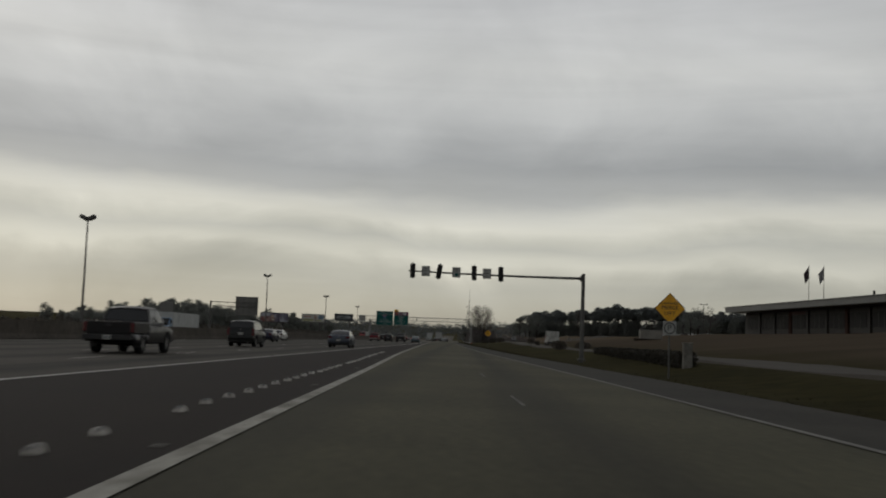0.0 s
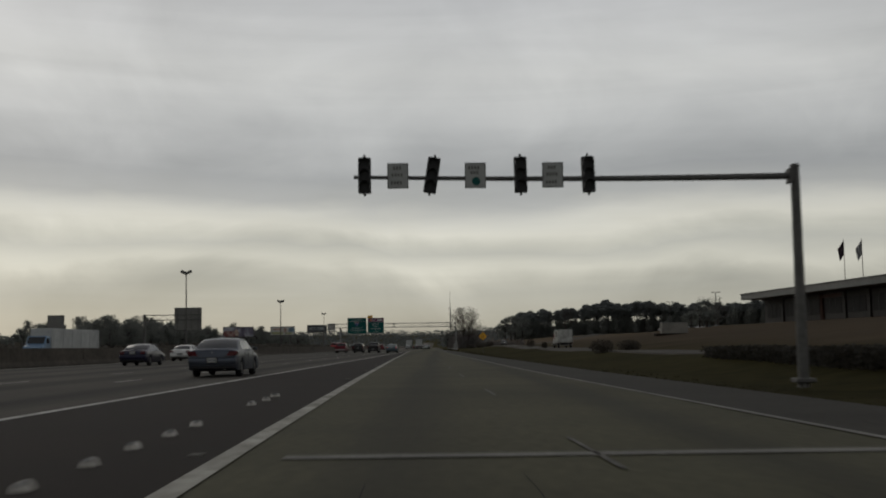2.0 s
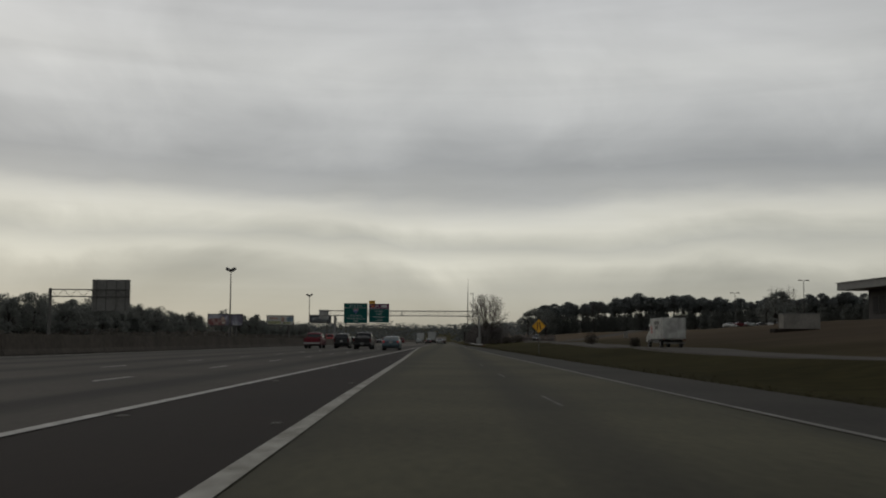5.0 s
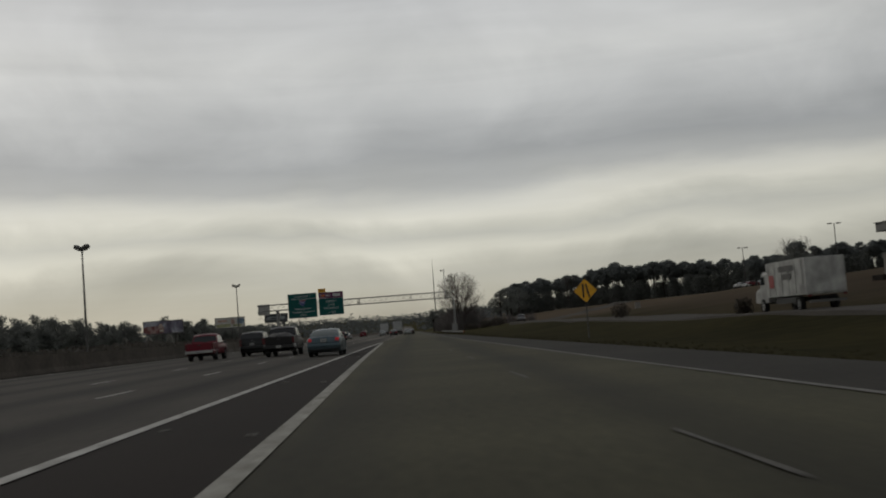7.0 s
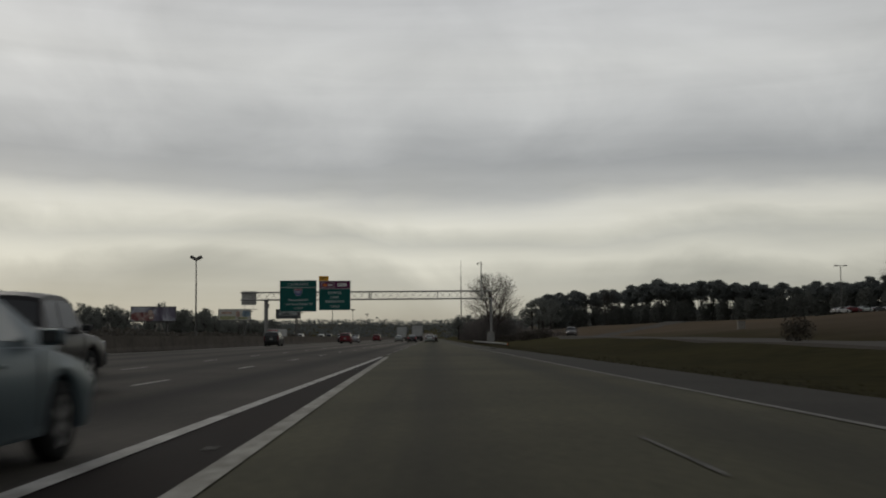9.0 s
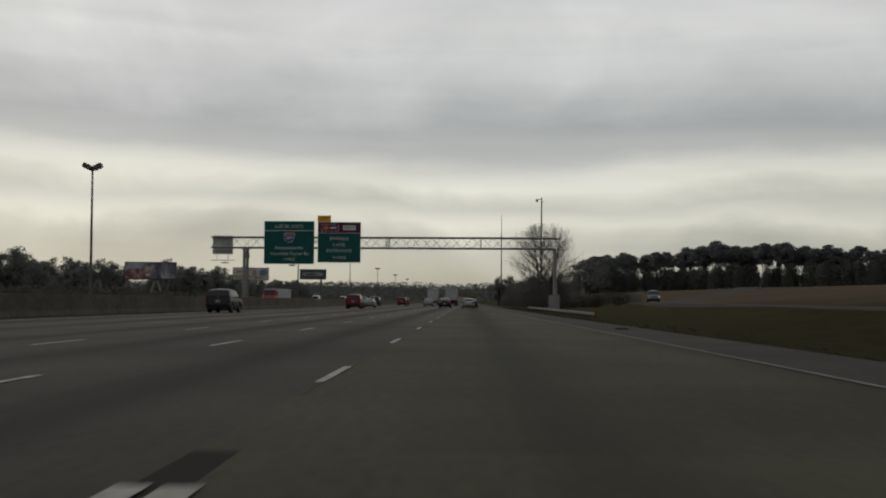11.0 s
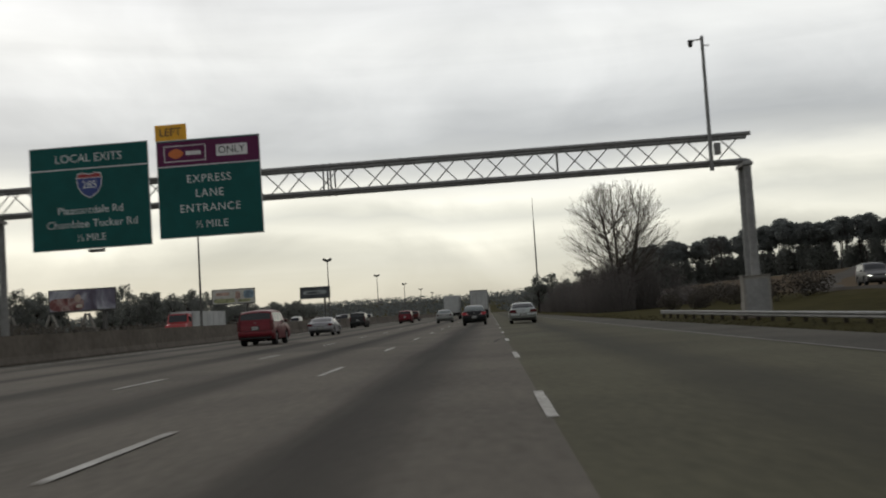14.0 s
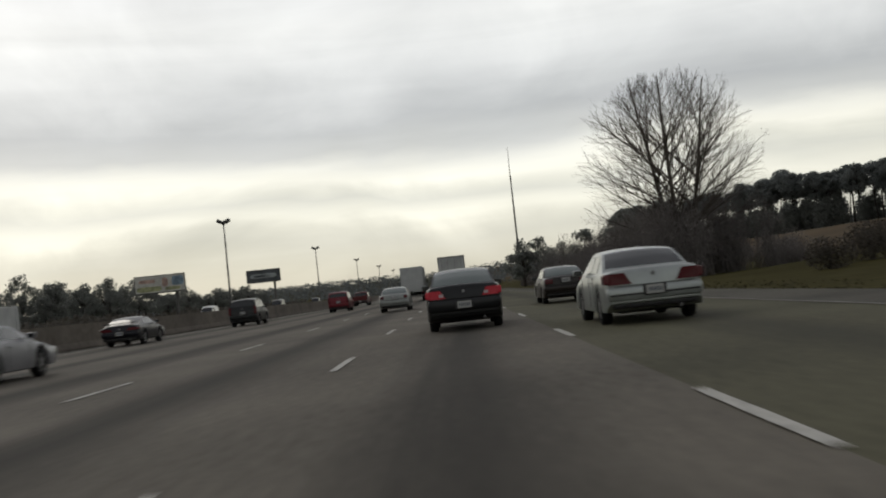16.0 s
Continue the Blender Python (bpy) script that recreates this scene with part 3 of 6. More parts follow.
barrier = thing("median_barrier", pose(-20.4, -300, 0), "long stained grey concrete median barrier", "barrier", kind="structure")
seg = part("barrier_length", extrude_profile(prof, 11.97), CONCRETE_DIRTY, barrier)
for k in range(1, 90):
    ob = new("barrier_length", seg.data)
    ob.parent = barrier
    ob.matrix_local = pose(random.uniform(-0.015, 0.015), 12 * k, 0)

# steel guard rail beside the merge
rail = thing("guard_rail", pose(0, 0, 0), "galvanised steel guard rail with dark posts beside the shoulder", "guard rail", kind="structure")
RAIL_DROP = [(163, 0.46), (190, 0.36), (216, 0.26)]
RAIL_LINE = [(150, 12.2), (163, 11.75), (190, 10.5), (216, 9.45)]
w_prof = [(0.0, 0.42), (-0.08, 0.455), (-0.08, 0.495), (0.0, 0.53), (-0.08, 0.565), (-0.08, 0.605), (0.0, 0.64), (0.012, 0.64), (0.012, 0.42)]
bm = bmesh.new()
rows = []
for k in range(28):
    y = 163 + (216.5 - 163) * k / 27
    rows.append([bm.verts.new((along(RAIL_LINE, y) + x, y, z - along(RAIL_DROP, y))) for x, z in w_prof])
for r0, r1 in zip(rows, rows[1:]):
    for k in range(len(w_prof)):
        j = (k + 1) % len(w_prof)
        bm.faces.new((r0[k], r0[j], r1[j], r1[k]))
part("rail_beam", bm, STEEL_GREY, rail)
bm = boxed((0, 0, 0.24), (0.13, 0.18, 0.85), 0.01)
post = part("post", bm, POST_BROWN, rail)
post.matrix_local = pose(along(RAIL_LINE, 163) + 0.1, 163, -0.36)
y = 165
while y < 217:
    ob = new("post", post.data)
    ob.parent = rail
    ob.matrix_local = pose(along(RAIL_LINE, y) + 0.1, y, -0.05 - along(RAIL_DROP, y))
    y += 1.9
end = part("end_marker", boxed((0, 0, 0.5), (0.15, 0.03, 0.22), 0.005), SIGN_ORANGE, rail, "small amber end marker panel")
end.matrix_local = pose(along(RAIL_LINE, 163), 162.9, -0.42)

# ---- ramp signal on its mast arm ----
signal = thing("ramp_signal", pose(16.65, -110.9, -0.3), "ramp meter signals on a long dull steel mast arm", "traffic signal")
bm = tube(bmesh.new(), (0, 0, 0), (0, 0, 6.28), 0.16, 0.125, 14)
part("pole", bm, STEEL_DARK, signal, smooth=40)
part("base_plate", boxed((0, 0, 0.2), (0.55, 0.55, 0.12), 0.02), STEEL_DARK, signal)
part("pole_cap", tubed((0, 0, 6.28), (0, 0, 6.35), 0.15, 0.1, 14), STEEL_DARK, signal)
bm = bmesh.new()
rings = []
for k in range(9):
    u, r = k / 8, 0.1 - 0.006 * k
    z = 6.0 + 0.12 * u - 0.06 * math.sin(u * math.pi)
    rings.append([bm.verts.new((-12.6 * u, r * math.cos(0.628318 * a), z + r * math.sin(0.628318 * a))) for a in range(10)])
for one, two in zip(rings, rings[1:]):
    for a in range(10):
        bm.faces.new((one[a], one[(a + 1) % 10], two[(a + 1) % 10], two[a]))
bm.faces.new(rings[-1])
bm.faces.new(rings[0][::-1])
bmesh.ops.recalc_face_normals(bm, faces=bm.faces[:])
part("mast_arm", bm, STEEL_DARK, signal, smooth=40)
part("arm_flange", boxed((-0.15, 0, 6.0), (0.12, 0.36, 0.42), 0.02), STEEL_DARK, signal)


def signal_head(x, lean):
    head = part("signal_head", boxed((0, 0, 0), (0.36, 0.2, 1.02), 0.03), SIGNAL_BLACK, signal, "black three-lamp signal head, unlit")
    head.matrix_local = pose(x, -0.2, 6.05 - 0.0065 * x, 0, lean, 0)
    for dz in (0.33, 0.0, -0.33):
        part("lens", tubed((0, -0.1, dz), (0, -0.115, dz), 0.14, 0.14, 14), BLACK_TRIM, head)
        b = bmesh.new()
        n = 12
        rings = []
        for yy in (-0.1, -0.3):
            rings.append([b.verts.new((0.155 * math.cos(math.pi * (k / n) * 1.3 - 0.15 * math.pi), yy, dz + 0.155 * math.sin(math.pi * (k / n) * 1.3 - 0.15 * math.pi))) for k in range(n + 1)])
        for k in range(n):
            b.faces.new((rings[0][k], rings[0][k + 1], rings[1][k + 1], rings[1][k]))
        part("visor", b, SIGNAL_BLACK, head)
    part("bracket", tubed((0, 0.02, 0.5), (0, 0.02, 0.6), 0.03), STEEL_DARK, head)
    part("bottom_knob", tubed((0, 0.02, -0.58), (0, 0.02, -0.5), 0.035), STEEL_DARK, head)


for sx, lean in ((4.37, 0), (6.28, 9), (8.79, -1), (10.71, -2)):
    signal_head(sx - 16.65, lean)
for sx in (5.31, 7.51, 9.71):
    pan = part("metering_sign", boxed((0, 0, 0), (0.6, 0.02, 0.73), 0.008), SIGN_GREYED, signal, "small pale grey instruction panel, too dim to read")
    pan.matrix_local = pose(sx - 16.65, -0.14, 6.05 - 0.0065 * (sx - 16.65))
    rows_ = ((0.22, 0.3), (0.02, 0.38), (-0.2, 0.42)) if sx != 7.51 else ((0.22, 0.42), (0.08, 0.3))
    for dz, wd in rows_:
        for k in range(int(wd / 0.085)):
            part("text_bar", boxed((-wd / 2 + 0.085 * k + 0.04, -0.013, dz), (0.05, 0.006, 0.09)), STEEL_DARK, pan)
    for dx, dz, wx, wz in ((-0.285, 0, 0.02, 0.7), (0.285, 0, 0.02, 0.7), (0, 0.35, 0.59, 0.02), (0, -0.35, 0.59, 0.02)):
        part("border", boxed((dx, -0.013, dz), (wx, 0.006, wz)), STEEL_DARK, pan)
    if sx == 7.51:
        part("green_disc", tubed((0.02, -0.011, -0.17), (0.02, -0.017, -0.17), 0.12, n=20), SIGN_GREEN, pan, "green disc on the middle panel")


# ---- warning signs ----
def warning_sign(m, diag, post_top, label):
    s = thing("warning_sign", m, label, "road sign")
    part("post", boxed((0, 0.04, post_top / 2 - 0.3), (0.07, 0.05, post_top + 0.6), 0.008), STEEL_DARK, s)
    side = diag / math.sqrt(2)
    plate = part("panel", boxed((0, 0, 0), (side, 0.012, side), 0.004), SIGN_BLACK, s)
    plate.matrix_local = pose(0, 0, post_top - diag * 0.02, 0, 45, 0)
    face = part("panel_face", boxed((0, -0.009, 0), (side - 0.05, 0.006, side - 0.05)), SIGN_YELLOW, s, "amber reflective sheeting, slightly grimy")
    face.matrix_local = pose(0, 0, post_top - diag * 0.02, 0, 45, 0)
    return s


merge = warning_sign(pose(17.2, -140.4, -0.1, 0, 0, 4), 1.4, 2.85, "amber diamond lane merge sign with black letters")
for k, (t, sz, dz) in enumerate((("LANE ENDS", 0.15, 0.2), ("MERGE", 0.24, 0.0), ("LEFT", 0.24, -0.25))):
    lettering("lettering", t, sz, SIGN_BLACK, merge, 0, -0.016, 2.85 + dz)
noplate = part("no_parking_panel", boxed((0, -0.01, 1.95), (0.6, 0.012, 0.62), 0.004), SIGN_GREYED, merge, "white square no-parking panel with black ring")
bm = bmesh.new()
for k in range(24):
    a0, a1 = 2 * math.pi * k / 24, 2 * math.pi * (k + 1) / 24
    vs = [bm.verts.new((r * math.cos(a), -0.022, 1.95 + r * math.sin(a))) for r, a in ((0.21, a0), (0.26, a0), (0.26, a1), (0.21, a1))]
    bm.faces.new(vs)
part("ring", bm, SIGN_BLACK, noplate)
lettering("lettering", "P", 0.4, SIGN_BLACK, noplate, 0, -0.022, 1.95)
narrow = warning_sign(pose(13.9, 42.45, -0.3, 0, 0, 3), 1.5, 2.9, "amber diamond sign showing two black narrowing lines")
for sx, lean in ((-0.14, 0), (0.13, -12)):
    b = boxed((0, -0.016, 0), (0.105, 0.004, 0.84))
    bmesh.ops.rotate(b, cent=(0, 0, 0), matrix=Matrix.Rotation(radians(lean), 3, "Y"), verts=b.verts)
    bmesh.ops.translate(b, vec=(sx, 0, 2.86), verts=b.verts)
    part("lane_symbol", b, SIGN_BLACK, narrow)

# ---- overhead sign gantry ----
SPAN = pose(0, 205.0, 0, 0, 0, -3)
gantry = thing("sign_gantry", SPAN, "grey steel truss gantry spanning the highway", "sign gantry")
TOP, LOW, DEEP = 8.5, 7.25, 1.1
XL, XR = -29.35, 12.25
for zz in (TOP, LOW):
    for yy in (-DEEP / 2, DEEP / 2):
        part("chord", tubed((XL, yy, zz), (XR - (0.25 if zz == LOW else 0), yy, zz), 0.1, n=10), STEEL_GREY, gantry, smooth=40)
bays = 34
wide_bay = (XR - XL - 0.4) / bays
brace_up, brace_down, brace_across = None, None, None
for k in range(bays):
    x0 = XL + wide_bay * k
    for yy in (-DEEP / 2, DEEP / 2):
        for up in ((k % 2 == 0) == (yy < 0),):
            made = brace_up if up else brace_down
            if made is None:
                made = part("brace", tubed((0, 0, 0 if up else TOP - LOW), (wide_bay, 0, TOP - LOW if up else 0), 0.03, n=6), STEEL_GREY, gantry)
                brace_up, brace_down = (made, brace_down) if up else (brace_up, made)
                ob = made
            else:
                ob = new("brace", made.data)
                ob.parent = gantry
            ob.matrix_local = pose(x0, yy, LOW)
    if k % 4 == 0:
        for zz in (LOW, TOP):
            if brace_across is None:
                ob = brace_across = part("cross_brace", tubed((0, -DEEP / 2, 0), (0, DEEP / 2, 0), 0.03, n=6), STEEL_GREY, gantry)
            else:
                ob = new("cross_brace", brace_across.data)
                ob.parent = gantry
            ob.matrix_local = pose(x0, 0, zz)
for xx in (-8.1, -7.75, 3.2):
    for yy in (-DEEP / 2, DEEP / 2):
        part("splice_post", tubed((xx, yy, LOW - 0.12), (xx, yy, TOP + 0.12), 0.04), STEEL_GREY, gantry)
for xx in (-25.2, 11.95):
    for yy in (-0.75, 0.75):
        part("column", tubed((xx, yy, -0.3), (xx, yy, LOW), 0.21, 0.17, 14), STEEL_GREY, gantry, smooth=40)
    part("cross_head", boxed((xx, 0, LOW - 0.2), (0.45, 2.0, 0.16), 0.02), STEEL_GREY, gantry)
    part("foundation", boxed((xx, 0, 0.15), (0.9, 2.5, 0.9), 0.04), CONCRETE_PALE, gantry)
part("conduit", tubed((12.1, -0.3, 0.4), (12.1, -0.3, LOW), 0.04), STEEL_DARK, gantry)


def guide_sign(x0, x1, z0, z1, label):
    s = thing("guide_sign", SPAN @ pose((x0 + x1) / 2, -0.8, (z0 + z1) / 2), label, "highway sign")
    w, h = x1 - x0, z1 - z0
    part("panel", boxed((0, 0.02, 0), (w, 0.04, h), 0.02), SIGN_WHITE, s)
    part("panel_face", boxed((0, -0.008, 0), (w - 0.09, 0.008, h - 0.09)), SIGN_GREEN, s, "green reflective face")
    for xx in (-w * 0.36, 0, w * 0.36):
        part("hanger", boxed((xx, 0.13, 0), (0.1, 0.16, h * 0.95)), STEEL_DARK, s)
    return s, w, h


local, w, h = guide_sign(-22.8, -16.7, 5.28, 10.42, "green overhead exit sign with white lettering")
lettering("lettering", "LOCAL EXITS", 0.58, SIGN_LEGEND, local, 0, -0.018, 1.93)
part("rule_line", boxed((0, -0.015, 1.42), (w - 0.1, 0.006, 0.06)), SIGN_WHITE, local)
lettering("lettering", "Pleasantdale Rd", 0.54, SIGN_LEGEND, local, 0, -0.018, -0.65)
lettering("lettering", "Chamblee Tucker Rd", 0.54, SIGN_LEGEND, local, 0.05, -0.018, -1.33)
lettering("lettering", "\u00bd MILE", 0.5, SIGN_LEGEND, local, 0, -0.018, -2.02)


def shield(points, mat, name, parent, y):
    b = bmesh.new()
    b.faces.new([b.verts.new((x, y, z)) for x, z in points])
    return part(name, b, mat, parent)


outline = [(-0.62, 0.3), (-0.55, 0.52), (-0.3, 0.56), (0, 0.48), (0.3, 0.56), (0.55, 0.52), (0.62, 0.3), (0.58, -0.1), (0.35, -0.45), (0, -0.66), (-0.35, -0.45), (-0.58, -0.1)]
sh = shield([(x * 1.06, 0.62 + z * 1.06) for x, z in outline], SIGN_WHITE, "route_shield", local, -0.016)
shield([(x, 0.62 + z) for x, z in outline if z < 0.31], SIGN_BLUE, "shield_field", sh, -0.019)
shield([(-0.61, 0.95), (-0.55, 1.13), (-0.3, 1.17), (0, 1.09), (0.3, 1.17), (0.55, 1.13), (0.61, 0.95)], SIGN_RED, "shield_band", sh, -0.019)
lettering("lettering", "285", 0.52, SIGN_LEGEND, sh, 0, -0.022, 0.58)
part("sign_light", boxed((0.6, -0.9, -2.75), (0.75, 0.3, 0.14), 0.03), STEEL_DARK, local)
part("light_arm", tubed((0.6, 0.1, -2.6), (0.6, -0.85, -2.72), 0.03), STEEL_DARK, local)

express, w, h = guide_sign(-16.3, -11.1, 5.48, 10.32, "green and purple express lane sign with white lettering")
part("purple_band", boxed((0, -0.014, 1.72), (w - 0.1, 0.006, 1.2)), SIGN_PURPLE, express, "purple toll pass band")
part("rule_line", boxed((0, -0.016, 1.1), (w - 0.1, 0.008, 0.05)), SIGN_WHITE, express)
logo = part("pass_panel", boxed((-1.15, -0.018, 1.72), (2.1, 0.006, 0.8)), SIGN_WHITE, express, "outlined toll pass emblem in orange and white")
part("pass_field", boxed((-1.15, -0.022, 1.72), (2.02, 0.006, 0.72)), SIGN_PURPLE, logo)
b = bmesh.new()
b.faces.new([b.verts.new((-1.6 + 0.33 * math.cos(a) * (1 + 0.15 * math.cos(2 * a)), -0.028, 1.72 + 0.24 * math.sin(a))) for a in [2 * math.pi * k / 20 for k in range(20)]])
part("emblem", b, SIGN_ORANGE, logo)
part("emblem_bar", boxed((-0.72, -0.028, 1.72), (0.75, 0.004, 0.2)), SIGN_WHITE, logo)
only = part("only_panel", boxed((1.2, -0.018, 1.74), (1.55, 0.006, 0.55)), SIGN_WHITE, express)
lettering("lettering", "ONLY", 0.5, SIGN_BLACK, only, 1.2, -0.026, 1.74)
for t, dz in (("EXPRESS", 0.42), ("LANE", -0.3), ("ENTRANCE", -1.02)):
    lettering("lettering", t, 0.55, SIGN_LEGEND, express, 0, -0.018, dz, apart=1.12)
lettering("lettering", "\u00bd MILE", 0.52, SIGN_LEGEND, express, 0.05, -0.018, -1.82, apart=1.1)
tab = part("left_tab", boxed((-1.83, 0.02, 2.8), (1.6, 0.04, 0.8), 0.02), SIGN_YELLOW, express, "amber tab panel above the sign")
lettering("lettering", "LEFT", 0.55, SIGN_BLACK, tab, -1.83, -0.012, 2.8)

back = thing("back_sign", SPAN @ pose(-28.2, -0.1, 7.6), "bare aluminium back of a sign facing oncoming traffic", "highway sign")
part("panel", boxed((0, 0.62, 0), (2.5, 0.04, 2.25), 0.01), ALU_PALE, back)
for xx in (-1.0, -0.35, 0.35, 1.0):
    part("stiffener", boxed((xx, 0.56, 0), (0.07, 0.08, 2.4)), ALU_PALE, back)
for zz in (-0.75, 0.75):
    part("cross_rail", boxed((0, 0.5, zz), (2.6, 0.06, 0.08)), STEEL_GREY, back)
for xx in (-0.7, 0.7):
    part("light_hanger", tubed((xx, 0.6, -1.0), (xx, 0.6, -1.85), 0.03), STEEL_GREY, back)
part("catwalk", boxed((0, 0.8, -1.85), (2.8, 0.5, 0.06)), STEEL_GREY, back)
part("sign_light", boxed((0.15, 1.2, -2.15), (0.9, 0.3, 0.12), 0.02), STEEL_GREY, back)
part("light_arm", tubed((0.15, 0.9, -1.85), (0.15, 1.2, -2.12), 0.03), STEEL_GREY, back)

relay = thing("relay_box", SPAN @ pose(-24.75, -0.95, 6.2), "grey relay box strapped high on the gantry column", "control box")
part("case", boxed((0, 0, 0), (0.42, 0.4, 0.62), 0.05), STEEL_GREY, relay)
part("strap", boxed((-0.35, 0.18, 0.12), (0.5, 0.06, 0.06)), STEEL_DARK, relay)
part("hood", boxed((0, -0.05, 0.36), (0.5, 0.5, 0.06), 0.02), STEEL_DARK, relay)

campole = thing("camera_pole", SPAN @ pose(10.35, -0.7, LOW - 0.2), "slim grey traffic camera pole clamped to the gantry", "camera pole")
part("pole", tubed((0, 0, -0.2), (0, 0, 6.2), 0.1, 0.075, 12), STEEL_GREY, campole, smooth=40)
part("camera_arm", tubed((0.02, 0, 6.05), (-0.55, 0, 6.0), 0.035), STEEL_GREY, campole)
part("camera_dome", tubed((-0.55, 0, 6.02), (-0.55, 0, 5.72), 0.13, 0.09, 12), BLACK_TRIM, campole, smooth=40)
part("spur", tubed((0, 0, 5.75), (0.3, 0, 5.72), 0.03), STEEL_GREY, campole)
part("junction_box", boxed((0.3, -0.05, 0.8), (0.3, 0.25, 0.55), 0.02), STEEL_GREY, campole)
part("clamp", boxed((0, 0.1, 1.4), (0.3, 0.3, 0.1)), STEEL_DARK, campole)
part("clamp", boxed((0, 0.1, 0.2), (0.3, 0.3, 0.1)), STEEL_DARK, campole)

for cx, cy, sz in ((11.75, 203.3, (1.25, 0.6, 1.75)),):
    cab = thing("control_cabinet", pose(cx, cy, -0.2), "pale grey metal control cabinet at the gantry foot", "cabinet")
    part("body", boxed((0, 0, sz[2] / 2 + 0.25), sz, 0.03), CONCRETE_PALE, cab)
    part("door", boxed((0, -sz[1] / 2 - 0.012, sz[2] / 2 + 0.25), (sz[0] * 0.85, 0.02, sz[2] * 0.85), 0.01), STEEL_GREY, cab)
    part("top", boxed((0, 0, sz[2] + 0.28), (sz[0] + 0.08, sz[1] + 0.08, 0.05), 0.01), CONCRETE_PALE, cab)
    part("plinth", boxed((0, 0, 0.12), (sz[0] + 0.2, sz[1] + 0.2, 0.3), 0.02), CONCRETE_DIRTY, cab)


# ---- median lamp posts ----
def lamp_post(top):
    lp = thing("street_lamp", pose(-24.6, 0, 0), "tall slim median lamp post with twin angled floodlights", "street lamp", "lamp posts along the median")
    part("pole", tubed((0, 0, -0.2), (0, 0, top - 0.35), 0.12, 0.06, 12), STEEL_DARK, lp, smooth=40)
    part("base", boxed((0, 0, 0.45), (0.7, 0.7, 1.0), 0.05), CONCRETE_PALE, lp)
    part("bracket", tubed((0, 0, top - 0.4), (0, 0, top - 0.1), 0.1, 0.14, 10), STEEL_DARK, lp)
    for s in (-1, 1):
        part("arm", tubed((0, 0, top - 0.35), (s * 0.32, 0, top - 0.12), 0.04), STEEL_DARK, lp)
        hd = part("lamp_head", boxed((0, 0, 0), (0.66, 0.56, 0.34), 0.09), STEEL_DARK, lp)
        hd.matrix_local = pose(s * 0.36, 0, top - 0.02, 0, -s * 27, 0)
        part("lens", boxed((0, 0, -0.178), (0.5, 0.42, 0.02)), HEAD_LENS, hd)
    return lp


first_lamp = lamp_post(10.35)
LAMPS = [-96.2, -8.3, 71.1, 151.5, 242.5, 315.2, 387.3, 462, 536, 612]
first_lamp.matrix_world = pose(-24.6, LAMPS[0], 0)
for k, y in enumerate(LAMPS[1:]):
    copy_thing(first_lamp, pose(-24.6, y, 0.2 if k == 0 else -0.1, 0, random.uniform(-0.5, 0.5), random.uniform(-25, 25)))

mast = thing("utility_mast", pose(12.8, 443.5, 0), "very tall thin dark mast beside the highway", "mast")
part("pole", tubed((0, 0, -0.5), (0, 0, 24), 0.26, 0.14, 12), STEEL_DARK, mast, smooth=40)
part("whip", tubed((0, 0, 24), (0, 0, 30.6), 0.1, 0.05, 8), STEEL_DARK, mast)
for z in (9, 17, 24):
    part("joint_collar", tubed((0, 0, z - 0.25), (0, 0, z + 0.25), 0.3 - z * 0.006, n=12), STEEL_DARK, mast)

# ---- oncoming-side gantry seen from behind ----
og = thing("sign_gantry", pose(-52, 98.8, 0), "grey cantilever gantry with the back of a large sign", "sign gantry")
part("column", tubed((-6.9, 0, -0.3), (-6.9, 0, 8.9), 0.3, 0.24, 12), STEEL_DARK, og, smooth=40)
for z in (7.6, 8.7):
    part("chord", tubed((-6.9, 0, z), (5.8, 0, z), 0.09), STEEL_DARK, og)
for k in range(12):
    x0, x1 = -6.9 + 12.7 * k / 12, -6.9 + 12.7 * (k + 1) / 12
    part("brace", tubed((x0, 0, 7.6 if k % 2 else 8.7), (x1, 0, 8.7 if k % 2 else 7.6), 0.035, n=5), STEEL_DARK, og)
pan = part("panel_back", boxed((2.7, 0.25, 7.85), (6.05, 0.06, 4.95), 0.02), ALU_BACK, og)
for xx in (0.4, 1.9, 3.5, 5.0):
    part("stiffener", boxed((xx, 0.18, 7.85), (0.1, 0.1, 4.8)), STEEL_DARK, pan)
lb = thing("back_sign", pose(-44.6, 0, 0), "plain grey back of a roadside sign on two posts", "highway sign")
part("panel", boxed((1.0, 0, 4.4), (2.2, 0.05, 2.6), 0.01), ALU_BACK, lb)
for xx in (0.4, 1.6):
    part("post", boxed((xx, 0.06, 2.3), (0.12, 0.1, 5.2)), STEEL_DARK, lb)


